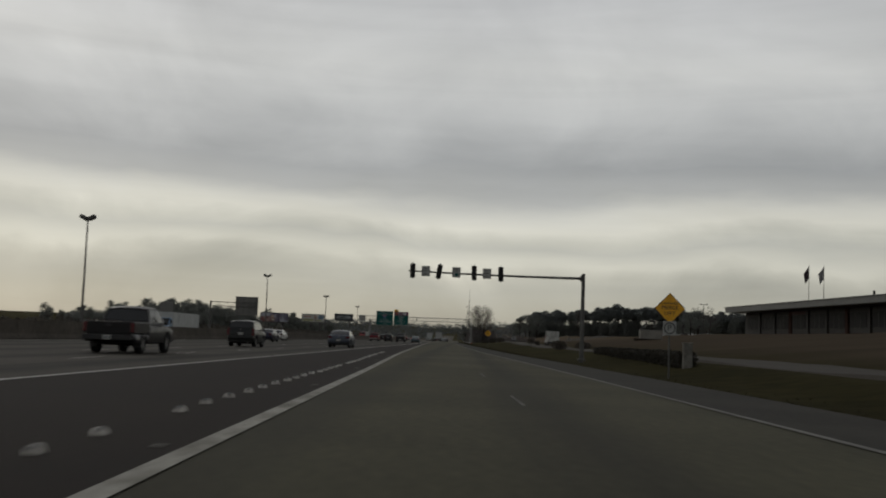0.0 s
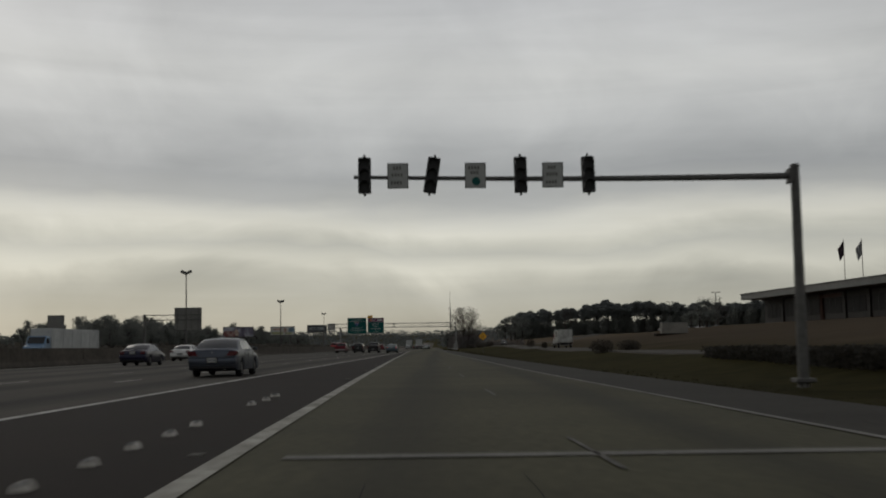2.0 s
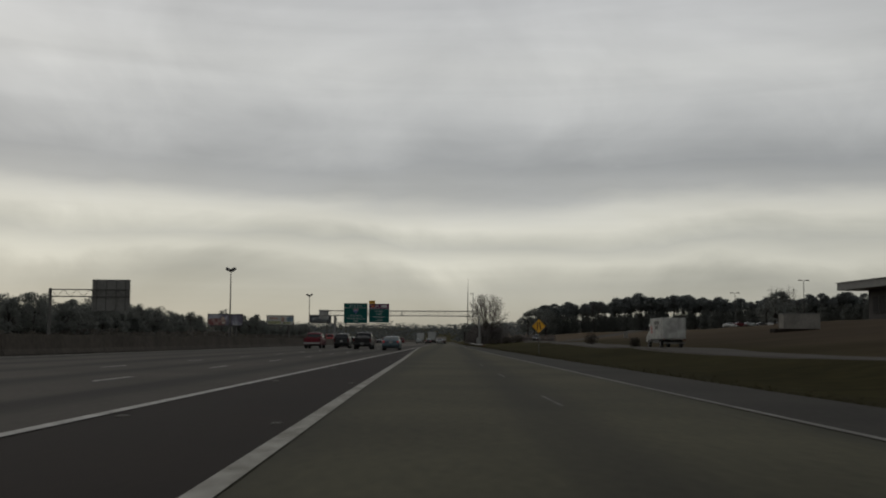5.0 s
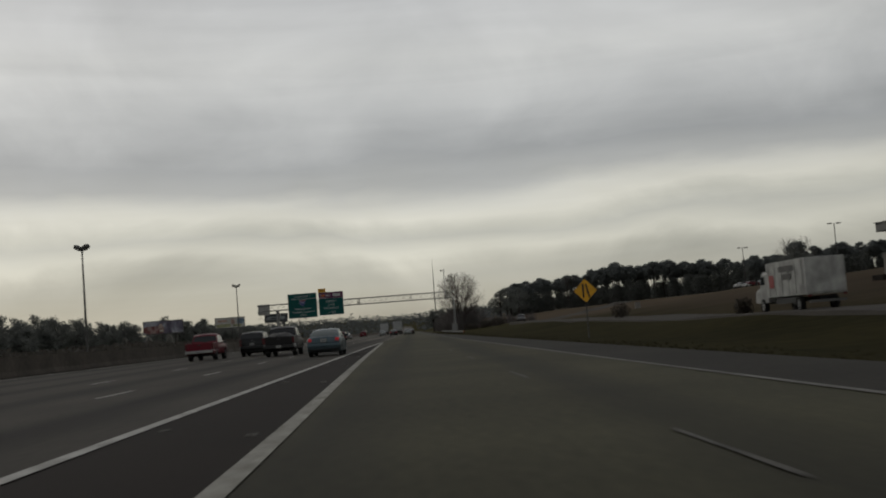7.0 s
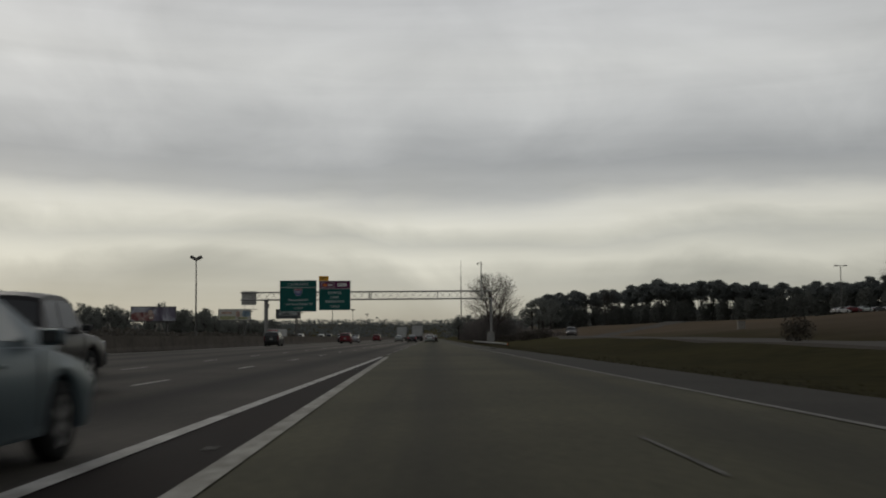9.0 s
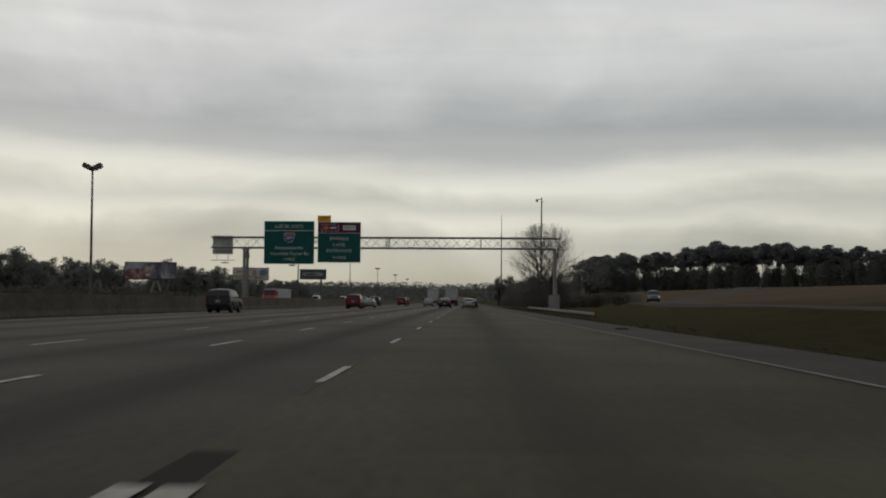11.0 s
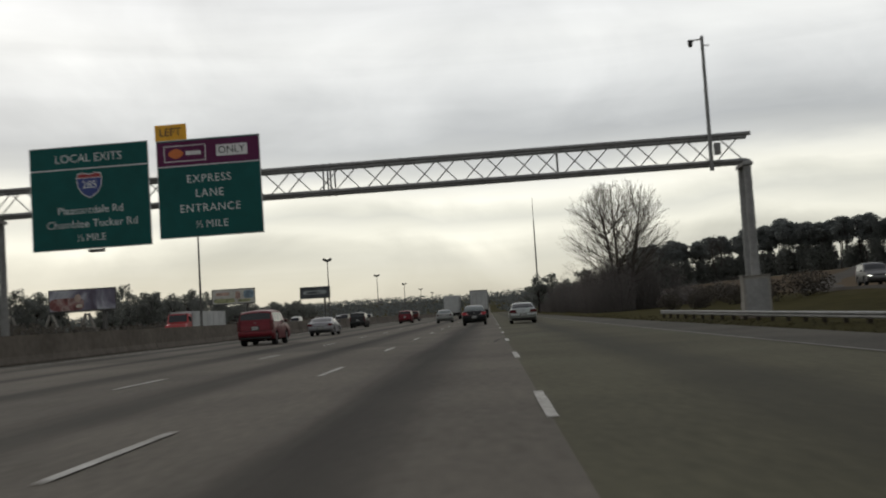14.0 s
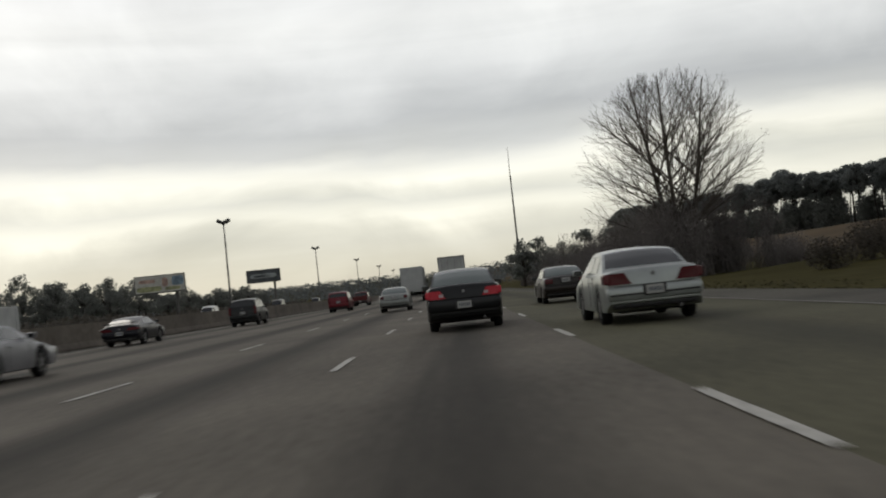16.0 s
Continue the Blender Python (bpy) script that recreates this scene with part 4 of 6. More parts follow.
# ---- billboards across the highway ----
def billboard(m, wide, high, top, face_mats, label):
    b = thing("billboard", m, label, "billboard")
    part("pole", tubed((wide * 0.32, 0.6, -1), (wide * 0.32, 0.6, top - high), 0.55, 0.5, 14), STEEL_DARK, b, smooth=40)
    part("crosshead", boxed((0, 0.6, top - high - 0.1), (wide * 0.9, 0.5, 0.5), 0.03), STEEL_DARK, b)
    fr = part("frame", boxed((0, 0.25, top - high / 2), (wide + 0.5, 0.5, high + 0.5), 0.05), STEEL_DARK, b)
    part("poster", boxed((0, -0.03, top - high / 2), (wide, 0.03, high)), face_mats[0], fr)
    for mat, x0, x1, z0, z1, k in face_mats[1:]:
        bb_ = bmesh.new()
        cx, cz, rx, rz = (x0 + x1) / 2 * wide, top - high + (z0 + z1) / 2 * high, (x1 - x0) / 2 * wide, (z1 - z0) / 2 * high
        bb_.faces.new([bb_.verts.new((cx + rx * math.copysign(abs(math.cos(a)) ** k, math.cos(a)), -0.05 - 0.004 * face_mats.index((mat, x0, x1, z0, z1, k)), cz + rz * math.copysign(abs(math.sin(a)) ** k, math.sin(a)))) for a in [2 * math.pi * i / 28 for i in range(28)]])
        part("poster_shape", bb_, mat, fr)
    part("catwalk", boxed((0, -0.6, top - high - 0.45), (wide, 0.9, 0.06)), STEEL_DARK, b)
    for i in range(4):
        part("light_arm", tubed((-wide * 0.4 + i * wide * 0.27, -0.3, top - high - 0.4), (-wide * 0.4 + i * wide * 0.27, -1.5, top - high - 0.1), 0.04), STEEL_DARK, b)
    return b


P_DUSK = poster_material("poster_dusk_blue", [(0.05, 0.035, 0.055), (0.12, 0.11, 0.15), (0.36, 0.37, 0.4), (0.18, 0.16, 0.2)], 0.16, 3.0)
P_RED = poster_material("poster_red", [(0.05, 0.025, 0.025), (0.17, 0.05, 0.045), (0.3, 0.22, 0.2), (0.13, 0.05, 0.045)], 0.4, 7.0)
P_SKIN = material("poster_orange", (0.36, 0.27, 0.22), 0.6, vary=0.4, grain=0.5, blotch=0.3)
P_CREAM = poster_material("poster_cream", [(0.2, 0.12, 0.08), (0.4, 0.36, 0.28), (0.46, 0.44, 0.37), (0.3, 0.3, 0.22)], 0.35, 11.0)
P_PAPER = material("poster_paper", (0.42, 0.41, 0.37), 0.6, vary=0.25, grain=0.7, blotch=0.3)
P_LEAF = material("poster_green", (0.26, 0.27, 0.14), 0.6, vary=0.45, grain=0.8, blotch=0.4)
P_ROSE = material("poster_rose", (0.36, 0.24, 0.2), 0.6, vary=0.45, grain=1.2, blotch=0.5)
P_TEAL = material("poster_teal", (0.14, 0.2, 0.25), 0.6, vary=0.45, grain=0.9, blotch=0.4)
P_SLATE = material("poster_slate", (0.045, 0.05, 0.055), 0.6, vary=0.4, grain=0.4, blotch=0.2)
P_GREY = material("poster_grey", (0.2, 0.22, 0.22), 0.6, vary=0.4, grain=0.6, blotch=0.4)
billboard(pose(-93, 395.5, 0, 0, 0, 8), 14.6, 4.6, 11.7, [P_DUSK, (P_RED, -0.5, 0.02, 0.0, 0.62, 0.5), (P_SKIN, -0.12, -0.02, 0.4, 0.8, 1.0), (P_CREAM, -0.1, 0.0, 0.12, 0.3, 0.6)],
          "large roadside billboard with red and dusky blue picture")
billboard(pose(-90.5, 531, 0, 0, 0, 10), 14.6, 4.9, 14.3, [P_PAPER, (P_LEAF, -0.47, 0.02, 0.06, 0.36, 0.3), (P_ROSE, -0.42, -0.1, 0.58, 0.8, 0.3), (P_ROSE, 0.04, 0.16, 0.3, 0.86, 0.7), (P_TEAL, 0.24, 0.48, 0.34, 0.9, 0.4), (P_LEAF, 0.1, 0.4, 0.08, 0.28, 0.3)],
          "large pale billboard with green, rose and teal shapes")
billboard(pose(-87, 689, 0, 0, 0, 10), 14.6, 5.2, 18.3, [P_SLATE, (P_GREY, -0.4, 0.4, 0.3, 0.7, 0.5), (P_SLATE, -0.3, 0.05, 0.4, 0.55, 0.6)],
          "dark slate billboard with a pale grey panel")

# ---- big store above the frontage road ----
BRICK_DARK = material("dark_brown_wall", (0.016, 0.0125, 0.01), 0.95, vary=0.5, grain=4, blotch=0.4, bump=0.3)
FACADE = material("dark_store_front", (0.02, 0.0165, 0.0145), 0.7, vary=0.4, grain=0.6, blotch=0.12)
FASCIA = material("pale_roof_fascia", (0.13, 0.13, 0.122), 0.6, vary=0.15, grain=0.8, blotch=0.1)
BRICK_RED = material("sooty_red_brick", (0.05, 0.026, 0.02), 0.9, vary=0.4, grain=3, blotch=0.3, bump=0.2)
DULL_RED = material("faded_store_sign", (0.05, 0.013, 0.011), 0.7, vary=0.3)
store = thing("store_building", pose(130.8, -56, 0, 0, 0, 4.4), "long low brick store with pale roof fascia and dark glazed front", "store")
part("wall", boxed((19, 131, 8.6), (38, 258, 11.6)), FACADE, store)
part("roof", boxed((17, 132, 15.4), (46, 266, 1.9), 0.1), FASCIA, store, "pale flat roof edge")
part("parapet_cap", boxed((-6.05, 132, 16.42), (0.5, 266.4, 0.14)), STEEL_DARK, store)
part("brick_base", boxed((-0.1, 131, 5.6), (0.4, 258, 2.6)), BRICK_RED, store, "reddish brick base course")
for k in range(18):
    win = part("window", boxed((-0.15, 14 + k * 14, 10.6), (0.25, 10.5, 4.2), 0.03), STORE_GLASS, store)
    for j in (-1.75, 1.75):
        part("mullion", boxed((-0.3, 14 + k * 14 + j, 10.6), (0.12, 0.15, 4.2)), STEEL_DARK, win)
    part("pier", boxed((-0.25, 7 + k * 14, 8.4), (0.6, 1.6, 11.4)), BRICK_RED if k % 3 == 0 else FACADE, store)
for yy in (60, 130, 210):
    part("sign_band", boxed((-0.35, yy, 13.4), (0.2, 16, 1.0), 0.05), DULL_RED, store)
part("roof_pipe", tubed((8, 176, 16.2), (8, 176, 19.4), 0.35, 0.35, 12), STEEL_DARK, store)

CLOTH_DARK = material("dark_flag_cloth", (0.075, 0.055, 0.065), 0.9, vary=0.4, grain=2, blotch=1.0)
CLOTH_PALE = material("pale_flag_cloth", (0.3, 0.3, 0.3), 0.9, vary=0.3, grain=2, blotch=1.0)
for fx, fy, top, cloth, label in ((113.8, 142.0, 27.6, CLOTH_DARK, "limp dark striped flag on a slim white pole"), (117.0, 138.0, 27.3, CLOTH_PALE, "limp pale flag on a slim white pole")):
    z0 = 16.35
    fl = thing("flagpole", pose(fx, fy, z0), label, "flag", "flags before the store")
    part("pole", tubed((0, 0, -0.05), (0, 0, top - z0), 0.11, 0.07, 10), CONCRETE_PALE, fl, smooth=40)
    part("finial", tubed((0, 0, top - z0), (0, 0, top - z0 + 0.2), 0.09, 0.03), CHROME, fl)
    b = bmesh.new()
    rows = []
    for i in range(9):
        r = []
        for j in range(7):
            u, v = i / 8, j / 6
            r.append(b.verts.new((-0.08 - 1.5 * u * (1 - 0.25 * v) + 0.06 * math.sin(5 * u + 3 * v), 0.16 * math.sin(7 * u + v), top - z0 - 0.3 - 3.9 * v - 2.2 * u * (1 - 0.3 * v))))
        rows.append(r)
    for r0, r1 in zip(rows, rows[1:]):
        for j in range(6):
            b.faces.new((r0[j], r0[j + 1], r1[j + 1], r1[j]))
    bmesh.ops.solidify(b, geom=b.faces[:], thickness=0.02)
    part("cloth", b, cloth, fl, smooth=50)

kz = ground_height(55, 90.4)
kiosk = thing("storage_container", pose(57.0, 91, kz), "small white steel storage container on the slope", "container")
part("body", boxed((0, 0, 1.5), (5.5, 2.4, 2.3), 0.04), CONCRETE_PALE, kiosk)
part("base", boxed((-0.8, 0, 0.1), (6.6, 2.7, 0.6), 0.05), BRICK_DARK, kiosk, "dark base beneath")
for k in range(8):
    part("rib", boxed((-2.45 + k * 0.7, -1.21, 1.5), (0.1, 0.05, 2.1)), CONCRETE_PALE, kiosk)
part("roof_edge", boxed((0, 0, 2.68), (5.7, 2.6, 0.1)), FASCIA, kiosk)

for lx, ly, top in ((95.2, 272.4, 16.7), (98, 214, 17.5)):
    lz = ground_height(lx, ly)
    pl = thing("parking_lot_lamp", pose(lx, ly, lz), "dark parking lot lamp with twin flat heads", "street lamp", "parking lot lamps")
    part("pole", tubed((0, 0, -0.3), (0, 0, top - lz), 0.12, 0.09, 10), STEEL_DARK, pl)
    part("arm", tubed((-1.0, 0, top - lz), (1.0, 0, top - lz), 0.05), STEEL_DARK, pl)
    for s in (-1, 1):
        part("lamp_head", boxed((s * 1.0, 0, top - lz), (0.9, 0.5, 0.25), 0.04), STEEL_DARK, pl)

cz = ground_height(44.6, 175.3)
cabinet = thing("utility_cabinet", pose(44.6, 175.3, cz), "small white utility cabinet on the dry slope", "cabinet")
part("body", boxed((0, 0, 0.55), (0.95, 0.7, 1.1), 0.03), CONCRETE_PALE, cabinet)
part("lid", boxed((0, 0, 1.12), (1.02, 0.78, 0.06), 0.01), FASCIA, cabinet)
part("plinth", boxed((0, 0, 0.0), (1.1, 0.85, 0.14)), CONCRETE_WORN, cabinet)

# pale pier at the end of the roadside hedge
pier = thing("concrete_pier", pose(20.2, -129.95, -0.35), "pale square concrete pier at the end of a hedge", "pier")
part("shaft", boxed((0, 0, 0.72), (0.46, 0.46, 1.7), 0.03), CONCRETE_WORN, pier)
part("cap", boxed((0, 0, 1.6), (0.54, 0.54, 0.09), 0.03), CONCRETE_WORN, pier)

# trestle frames under the first billboard
for k, (tx, ty) in enumerate(((-105.5, 386), (-96.5, 386), (-88.8, 387))):
    tr = thing("trestle_frame", pose(tx, ty, 1.0), "pale grey A-shaped trestle frame beyond the highway", "trestle", "trestles beyond the highway")
    for s in (-1, 1):
        part("leg", tubed((s * 2.3, 0, -0.5), (s * 0.3, 0, 5.1), 0.4, 0.35, 8), CONCRETE_PALE, tr)
    part("crossbar", tubed((-1.4, 0, 2.0), (1.4, 0, 2.0), 0.25, n=8), CONCRETE_PALE, tr)

# ---- vehicles: rear at y = 0, nose towards +y, wheels on z = 0 ----
def smooth_read(table, y):
    ys_, vs = zip(*table)
    if y <= ys_[0]:
        return vs[0]
    for (y0, v0), (y1, v1) in zip(table, table[1:]):
        if y <= y1:
            s = (y - y0) / (y1 - y0)
            return v0 + (v1 - v0) * s
    return vs[-1]


def loft(rows, close_ends=True):
    bm_ = bmesh.new()
    vr = [[bm_.verts.new(p) for p in row] for row in rows]
    for a, b in zip(vr, vr[1:]):
        for k in range(len(a) - 1):
            bm_.faces.new((a[k], a[k + 1], b[k + 1], b[k]))
    if close_ends:
        bm_.faces.new(vr[0])
        bm_.faces.new(vr[-1][::-1])
    return bm_


def body_shell(v):
    """Lower body: a loft along the length, with arches cut in the flanks."""
    L, W, r = v["length"], v["width"] / 2, v["wheel"]
    stations = sorted({round(L * k / 60, 3) for k in range(61)} | {0.03, 0.08, L - 0.03, L - 0.1})
    rows = []
    for y in stations:
        t = min(y, L - y)
        w = W * (0.9 + 0.1 * min(1, (t / 0.32)) ** 0.5) if t < 0.32 else W
        top = smooth_read(v["deck"], y)
        sill = v.get("sill", 0.24)
        low = sill + 0.16 * max(0, 1 - t / 0.25)
        arch = low
        for ya in v["axles"]:
            d = abs(y - ya)
            rr = r + 0.055
            if d < rr:
                arch = max(arch, r + math.sqrt(rr * rr - d * d))
        mid = (low + top) / 2 + 0.02
        arch = min(arch, top - 0.12)
        half = [(0, low), (w - 0.26, low), (w - 0.26, arch + 0.002), (w - 0.02, arch), (w - 0.004, arch + 0.04), (w, max(mid, arch + 0.06)),
                (w * 0.985, max(top - 0.13, arch + 0.08)), (w * 0.95, top - 0.035), (w * 0.86, top), (w * 0.45, top + v.get("crown", 0.02)), (0, top + v.get("crown", 0.02) * 1.3)]
        rows.append([Vector((-x, y, z)) for x, z in half[::-1]][:-1] + [Vector((x, y, z)) for x, z in half])
    return loft([row + [row[0]] for row in rows], False), rows


def cabin_point(v, y, s, out=0.0):
    """A point of the cabin: s from -1 (left belt line) over the roof to 1 (right belt line)."""
    base, wb = v["belt"], v["width"] / 2 * v.get("cabin_base", 0.93)
    top = smooth_read(v["roof"], y)
    peak = max(z for _, z in v["roof"])
    hgt = max(0.002, top - base)
    wt = wb * (0.985 - v.get("lean", 0.2) * hgt / (peak - base))
    a = abs(s)
    if a > 0.5:
        f = (1 - a) / 0.5
        x, z = wb + (wt - wb) * f, base + hgt * 0.9 * f
    else:
        f = a / 0.5
        x, z = wt * (f ** 0.9), base + hgt * (0.9 + 0.1 * (1 - f ** 2.4))
    if out:
        c = Vector((0, y, base))
        p = Vector((x, y, z))
        d = (p - c)
        d.y = 0
        p += d.normalized() * out
        x, z = p.x, p.z
    return Vector((math.copysign(x, s), y, z))


def cabin_patch(v, y0, y1, s0, s1, out=0.008, ny=8, ns=8, slant0=0.0, slant1=0.0):
    rows = []
    for i in range(ny + 1):
        row = []
        for j in range(ns + 1):
            s = s0 + (s1 - s0) * j / ns
            f = (1 - abs(s)) / 0.5
            y = y0 + slant0 * f + (y1 + slant1 * f - y0 - slant0 * f) * i / ny
            p = cabin_point(v, y, s, out)
            row.append(p)
        rows.append(row)
    return loft(rows, False)


_wheel_data = {}


def add_wheel(parent, x, y, r, wide, rim_mat=None):
    key = (round(r, 3), round(wide, 3), rim_mat.name if rim_mat else "")
    w = new("wheel")
    w.parent = parent
    w.matrix_local = pose(x, y, r, 0, 0, 0 if x > 0 else 180)
    if key not in _wheel_data:
        n = 26
        prof_ = [(-wide / 2, r * 0.66), (-wide / 2, r * 0.93), (-wide / 2 + 0.025, r), (wide / 2 - 0.025, r), (wide / 2, r * 0.93), (wide / 2, r * 0.66)]
        rows = [[Vector((px, pr_ * math.cos(2 * math.pi * k / n), pr_ * math.sin(2 * math.pi * k / n))) for k in range(n + 1)] for px, pr_ in prof_]
        t = part("tyre", loft(rows, False), TYRE, w, smooth=50)
        b = bmesh.new()
        tube(b, (-wide * 0.3, 0, 0), (wide * 0.36, 0, 0), r * 0.67, r * 0.67, 20)
        rim = part("rim", b, BLACK_TRIM, w)
        b = bmesh.new()
        for k in range(6):
            a = 2 * math.pi * k / 6
            box(b, (wide * 0.4, 0, 0), (0.03, r * 0.16, r * 0.62), Matrix.Translation((0, 0, 0)) @ Matrix.Rotation(a, 4, "X") @ Matrix.Translation((0, 0, r * 0.33)))
        tube(b, (wide * 0.36, 0, 0), (wide * 0.44, 0, 0), r * 0.16, r * 0.13, 12)
        ring = [[Vector((px, pr_ * math.cos(2 * math.pi * k / n), pr_ * math.sin(2 * math.pi * k / n))) for k in range(n + 1)] for px, pr_ in ((wide * 0.38, r * 0.67), (wide * 0.44, r * 0.66), (wide * 0.42, r * 0.58))]
        for a_, b_ in zip(ring, ring[1:]):
            va, vb = [b.verts.new(p) for p in a_], [b.verts.new(p) for p in b_]
            for k in range(n):
                b.faces.new((va[k], va[k + 1], vb[k + 1], vb[k]))
        sp = part("spokes", b, rim_mat or RIM, w)
        _wheel_data[key] = [(o.name.split(".")[0], o.data) for o in (t, rim, sp)]
    else:
        for nm, me in _wheel_data[key]:
            o = new(nm, me)
            o.parent = w
    return w


def plate_on(parent, y, z, x=0.0):
    p = part("number_plate", boxed((x, y, z), (0.32, 0.012, 0.16), 0.004), PLATE, parent)
    for k in range(6):
        part("plate_bar", boxed((x - 0.11 + k * 0.044, y - 0.009, z), (0.026, 0.004, 0.075)), PLATE_BAR, p)
    return p


def mirrors(v, car, y, paint):
    for s in (-1, 1):
        m_ = part("door_mirror", boxed((s * (v["width"] / 2 + 0.07), y, v["belt"] + 0.08), (0.2, 0.1, 0.13), 0.03), paint, car)
        part("mirror_glass", boxed((s * (v["width"] / 2 + 0.07), y - 0.053, v["belt"] + 0.08), (0.16, 0.006, 0.1)), WINDOW, m_)


def build_car(name, m, v, paint, label, category, tail=None, glass=None, lamps="wide", spoiler=False, group="traffic", lit_front=False):
    """A saloon, coupe or estate-bodied car from its measures in v."""
    car = thing(name, m, label, category, group)
    tail, glass = tail or TAIL_RED, glass or WINDOW
    L, W = v["length"], v["width"] / 2
    shell, rows = body_shell(v)
    bmesh.ops.holes_fill(shell, edges=[e for e in shell.edges if e.is_boundary])
    bmesh.ops.remove_doubles(shell, verts=shell.verts, dist=0.0005)
    body = part("body", shell, paint, car, smooth=38)
    ry0, ry1 = v["roof"][0][0], v["roof"][-1][0]
    ny, ns = 30, 28
    rows = []
    for i in range(ny + 1):
        y = ry0 + (ry1 - ry0) * i / ny
        rows.append([cabin_point(v, y, -1 + 2 * j / ns) - Vector((0, 0, 0.03 if j in (0, ns) else 0)) for j in range(ns + 1)])
    part("roof", loft(rows, True), paint, car, smooth=38)
    a0, a1 = v["rear_glass"]
    part("rear_window", cabin_patch(v, a0, a1, -0.455, 0.455, 0.01, 8, 10), glass, car, smooth=60)
    b0, b1 = v["front_glass"]
    part("windscreen", cabin_patch(v, b0, b1, -0.455, 0.455, 0.01, 8, 10), glass, car, smooth=60)
    for s in (-1, 1):
        for (y0, y1, l0, l1) in v["side_glass"]:
            part("side_window", cabin_patch(v, y0, y1, s * 0.94, s * 0.57, 0.008, 6, 4, l0, l1), glass, car)
        for yd in v["doors"]:
            part("door_seam", boxed((s * (W - 0.001), yd, (v["belt"] + 0.3) / 2), (0.008, 0.012, v["belt"] - 0.36)), BLACK_TRIM, body)
        for yh in v["handles"]:
            part("door_handle", boxed((s * (W + 0.004), yh, v["belt"] - 0.13), (0.025, 0.18, 0.03), 0.008), paint, body)
        for ya in v["axles"]:
            add_wheel(car, s * (W - v["tyre"] / 2 - 0.015), ya, v["wheel"], v["tyre"])
    # rear end
    zt = smooth_read(v["deck"], 0.06)
    zb = v["bumper"]
    bump = boxed((0, 0.17, zb), (2 * W * 0.965, 0.46, v.get("bumper_high", 0.24)), 0.07)
    part("rear_bumper", bump, v.get("bumper_mat") or paint, car, smooth=45)
    part("front_bumper", boxed((0, L - 0.15, zb), (2 * W * 0.95, 0.4, 0.26), 0.07), v.get("bumper_mat") or paint, car, smooth=45)
    part("rear_valance", boxed((0, 0.2, zb - 0.19), (2 * W * 0.86, 0.3, 0.16), 0.04), BLACK_TRIM, car)
    part("underbody", boxed((0, L / 2, 0.27), (2 * W * 0.68, L * 0.86, 0.14), 0.02), UNDERSIDE, car)
    part("trunk_seam", boxed((0, -0.003, zb + v.get("bumper_high", 0.24) / 2 + 0.008), (2 * W * 0.8, 0.02, 0.014)), BLACK_TRIM, car)
    lw, lh, lz = v["lamp"]
    for s in (-1, 1):
        if lamps == "wide":
            b = bmesh.new()
            pts = [(0.915, 0.5), (0.915, -0.5), (0.915 - lw / W, -0.5), (0.915 - lw / W * 0.72, 0.5)]
            f = [(s * W * px, lz + lh * pz) for px, pz in pts]
            front = [b.verts.new((x, -0.03 if abs(x) < W * 0.85 else -0.012, z)) for x, z in f]
            rear = [b.verts.new((x, 0.12, z)) for x, z in f]
            b.faces.new(front)
            for k in range(4):
                b.faces.new((front[k], front[(k + 1) % 4], rear[(k + 1) % 4], rear[k]))
            ol = part("tail_lamp", b, tail, car)
            part("tail_lamp_side", boxed((s * W * 0.925, 0.15, lz + lh * 0.04), (0.13, 0.36, lh * 0.9), 0.03), tail, ol)
            if v.get("clear_lens"):
                part("reversing_lens", boxed((s * (W * 0.93 - lw * 0.78), -0.03, lz - lh * 0.12), (lw * 0.28, 0.02, lh * 0.38), 0.008), TAIL_CLEAR, ol)
        elif lamps == "square":
            ol = part("tail_lamp", boxed((s * (W * 0.9 - lw / 2), 0.05, lz), (lw, 0.16, lh), 0.03), tail, car)
            part("lamp_divider", boxed((s * (W * 0.9 - lw / 2), -0.034, lz), (lw * 0.9, 0.008, 0.012)), BLACK_TRIM, ol)
        else:
            ol = part("tail_lamp", boxed((s * W * 0.9, 0.07, lz), (lw, 0.2, lh), 0.03), tail, car)
            part("lamp_divider", boxed((s * W * 0.9, -0.034, lz), (lw * 0.8, 0.01, 0.012)), BLACK_TRIM, ol)
        hl = part("headlamp", boxed((s * W * 0.72, L - 0.12, smooth_read(v["deck"], L - 0.1) - 0.12), (0.36, 0.2, 0.15), 0.04), HEAD_LIT if lit_front else HEAD_LENS, car)
        part("headlamp_trim", boxed((s * W * 0.72, L - 0.1, smooth_read(v["deck"], L - 0.1) - 0.205), (0.36, 0.2, 0.02)), BLACK_TRIM, hl)
    pz = v["plate"]
    part("plate_recess", boxed((0, -0.05 if pz < zb + 0.13 else -0.012, pz), (0.42, 0.05, 0.2), 0.012), BLACK_TRIM if not v.get("plain_recess") else paint, car)
    plate_on(car, -0.083 if pz < zb + 0.13 else -0.045, pz)
    part("badge", tubed((0, -0.012, lz + lh * 0.25), (0, -0.02, lz + lh * 0.25), 0.038, n=12), STEEL_GREY, car)
    part("exhaust", tubed((W * 0.5, -0.04, 0.27), (W * 0.5, 0.4, 0.27), 0.035, n=10), STEEL_DARK, car)
    part("grille", boxed((0, L - 0.02, zb + 0.16), (0.8, 0.06, 0.14), 0.02), BLACK_TRIM, car)
    if v.get("trim_line"):
        part("bumper_trim", boxed((0, -0.062, zb - 0.02), (2 * W * 0.9, 0.02, 0.03), 0.006), BLACK_TRIM, car)
    mirrors(v, car, v["mirror"], paint)
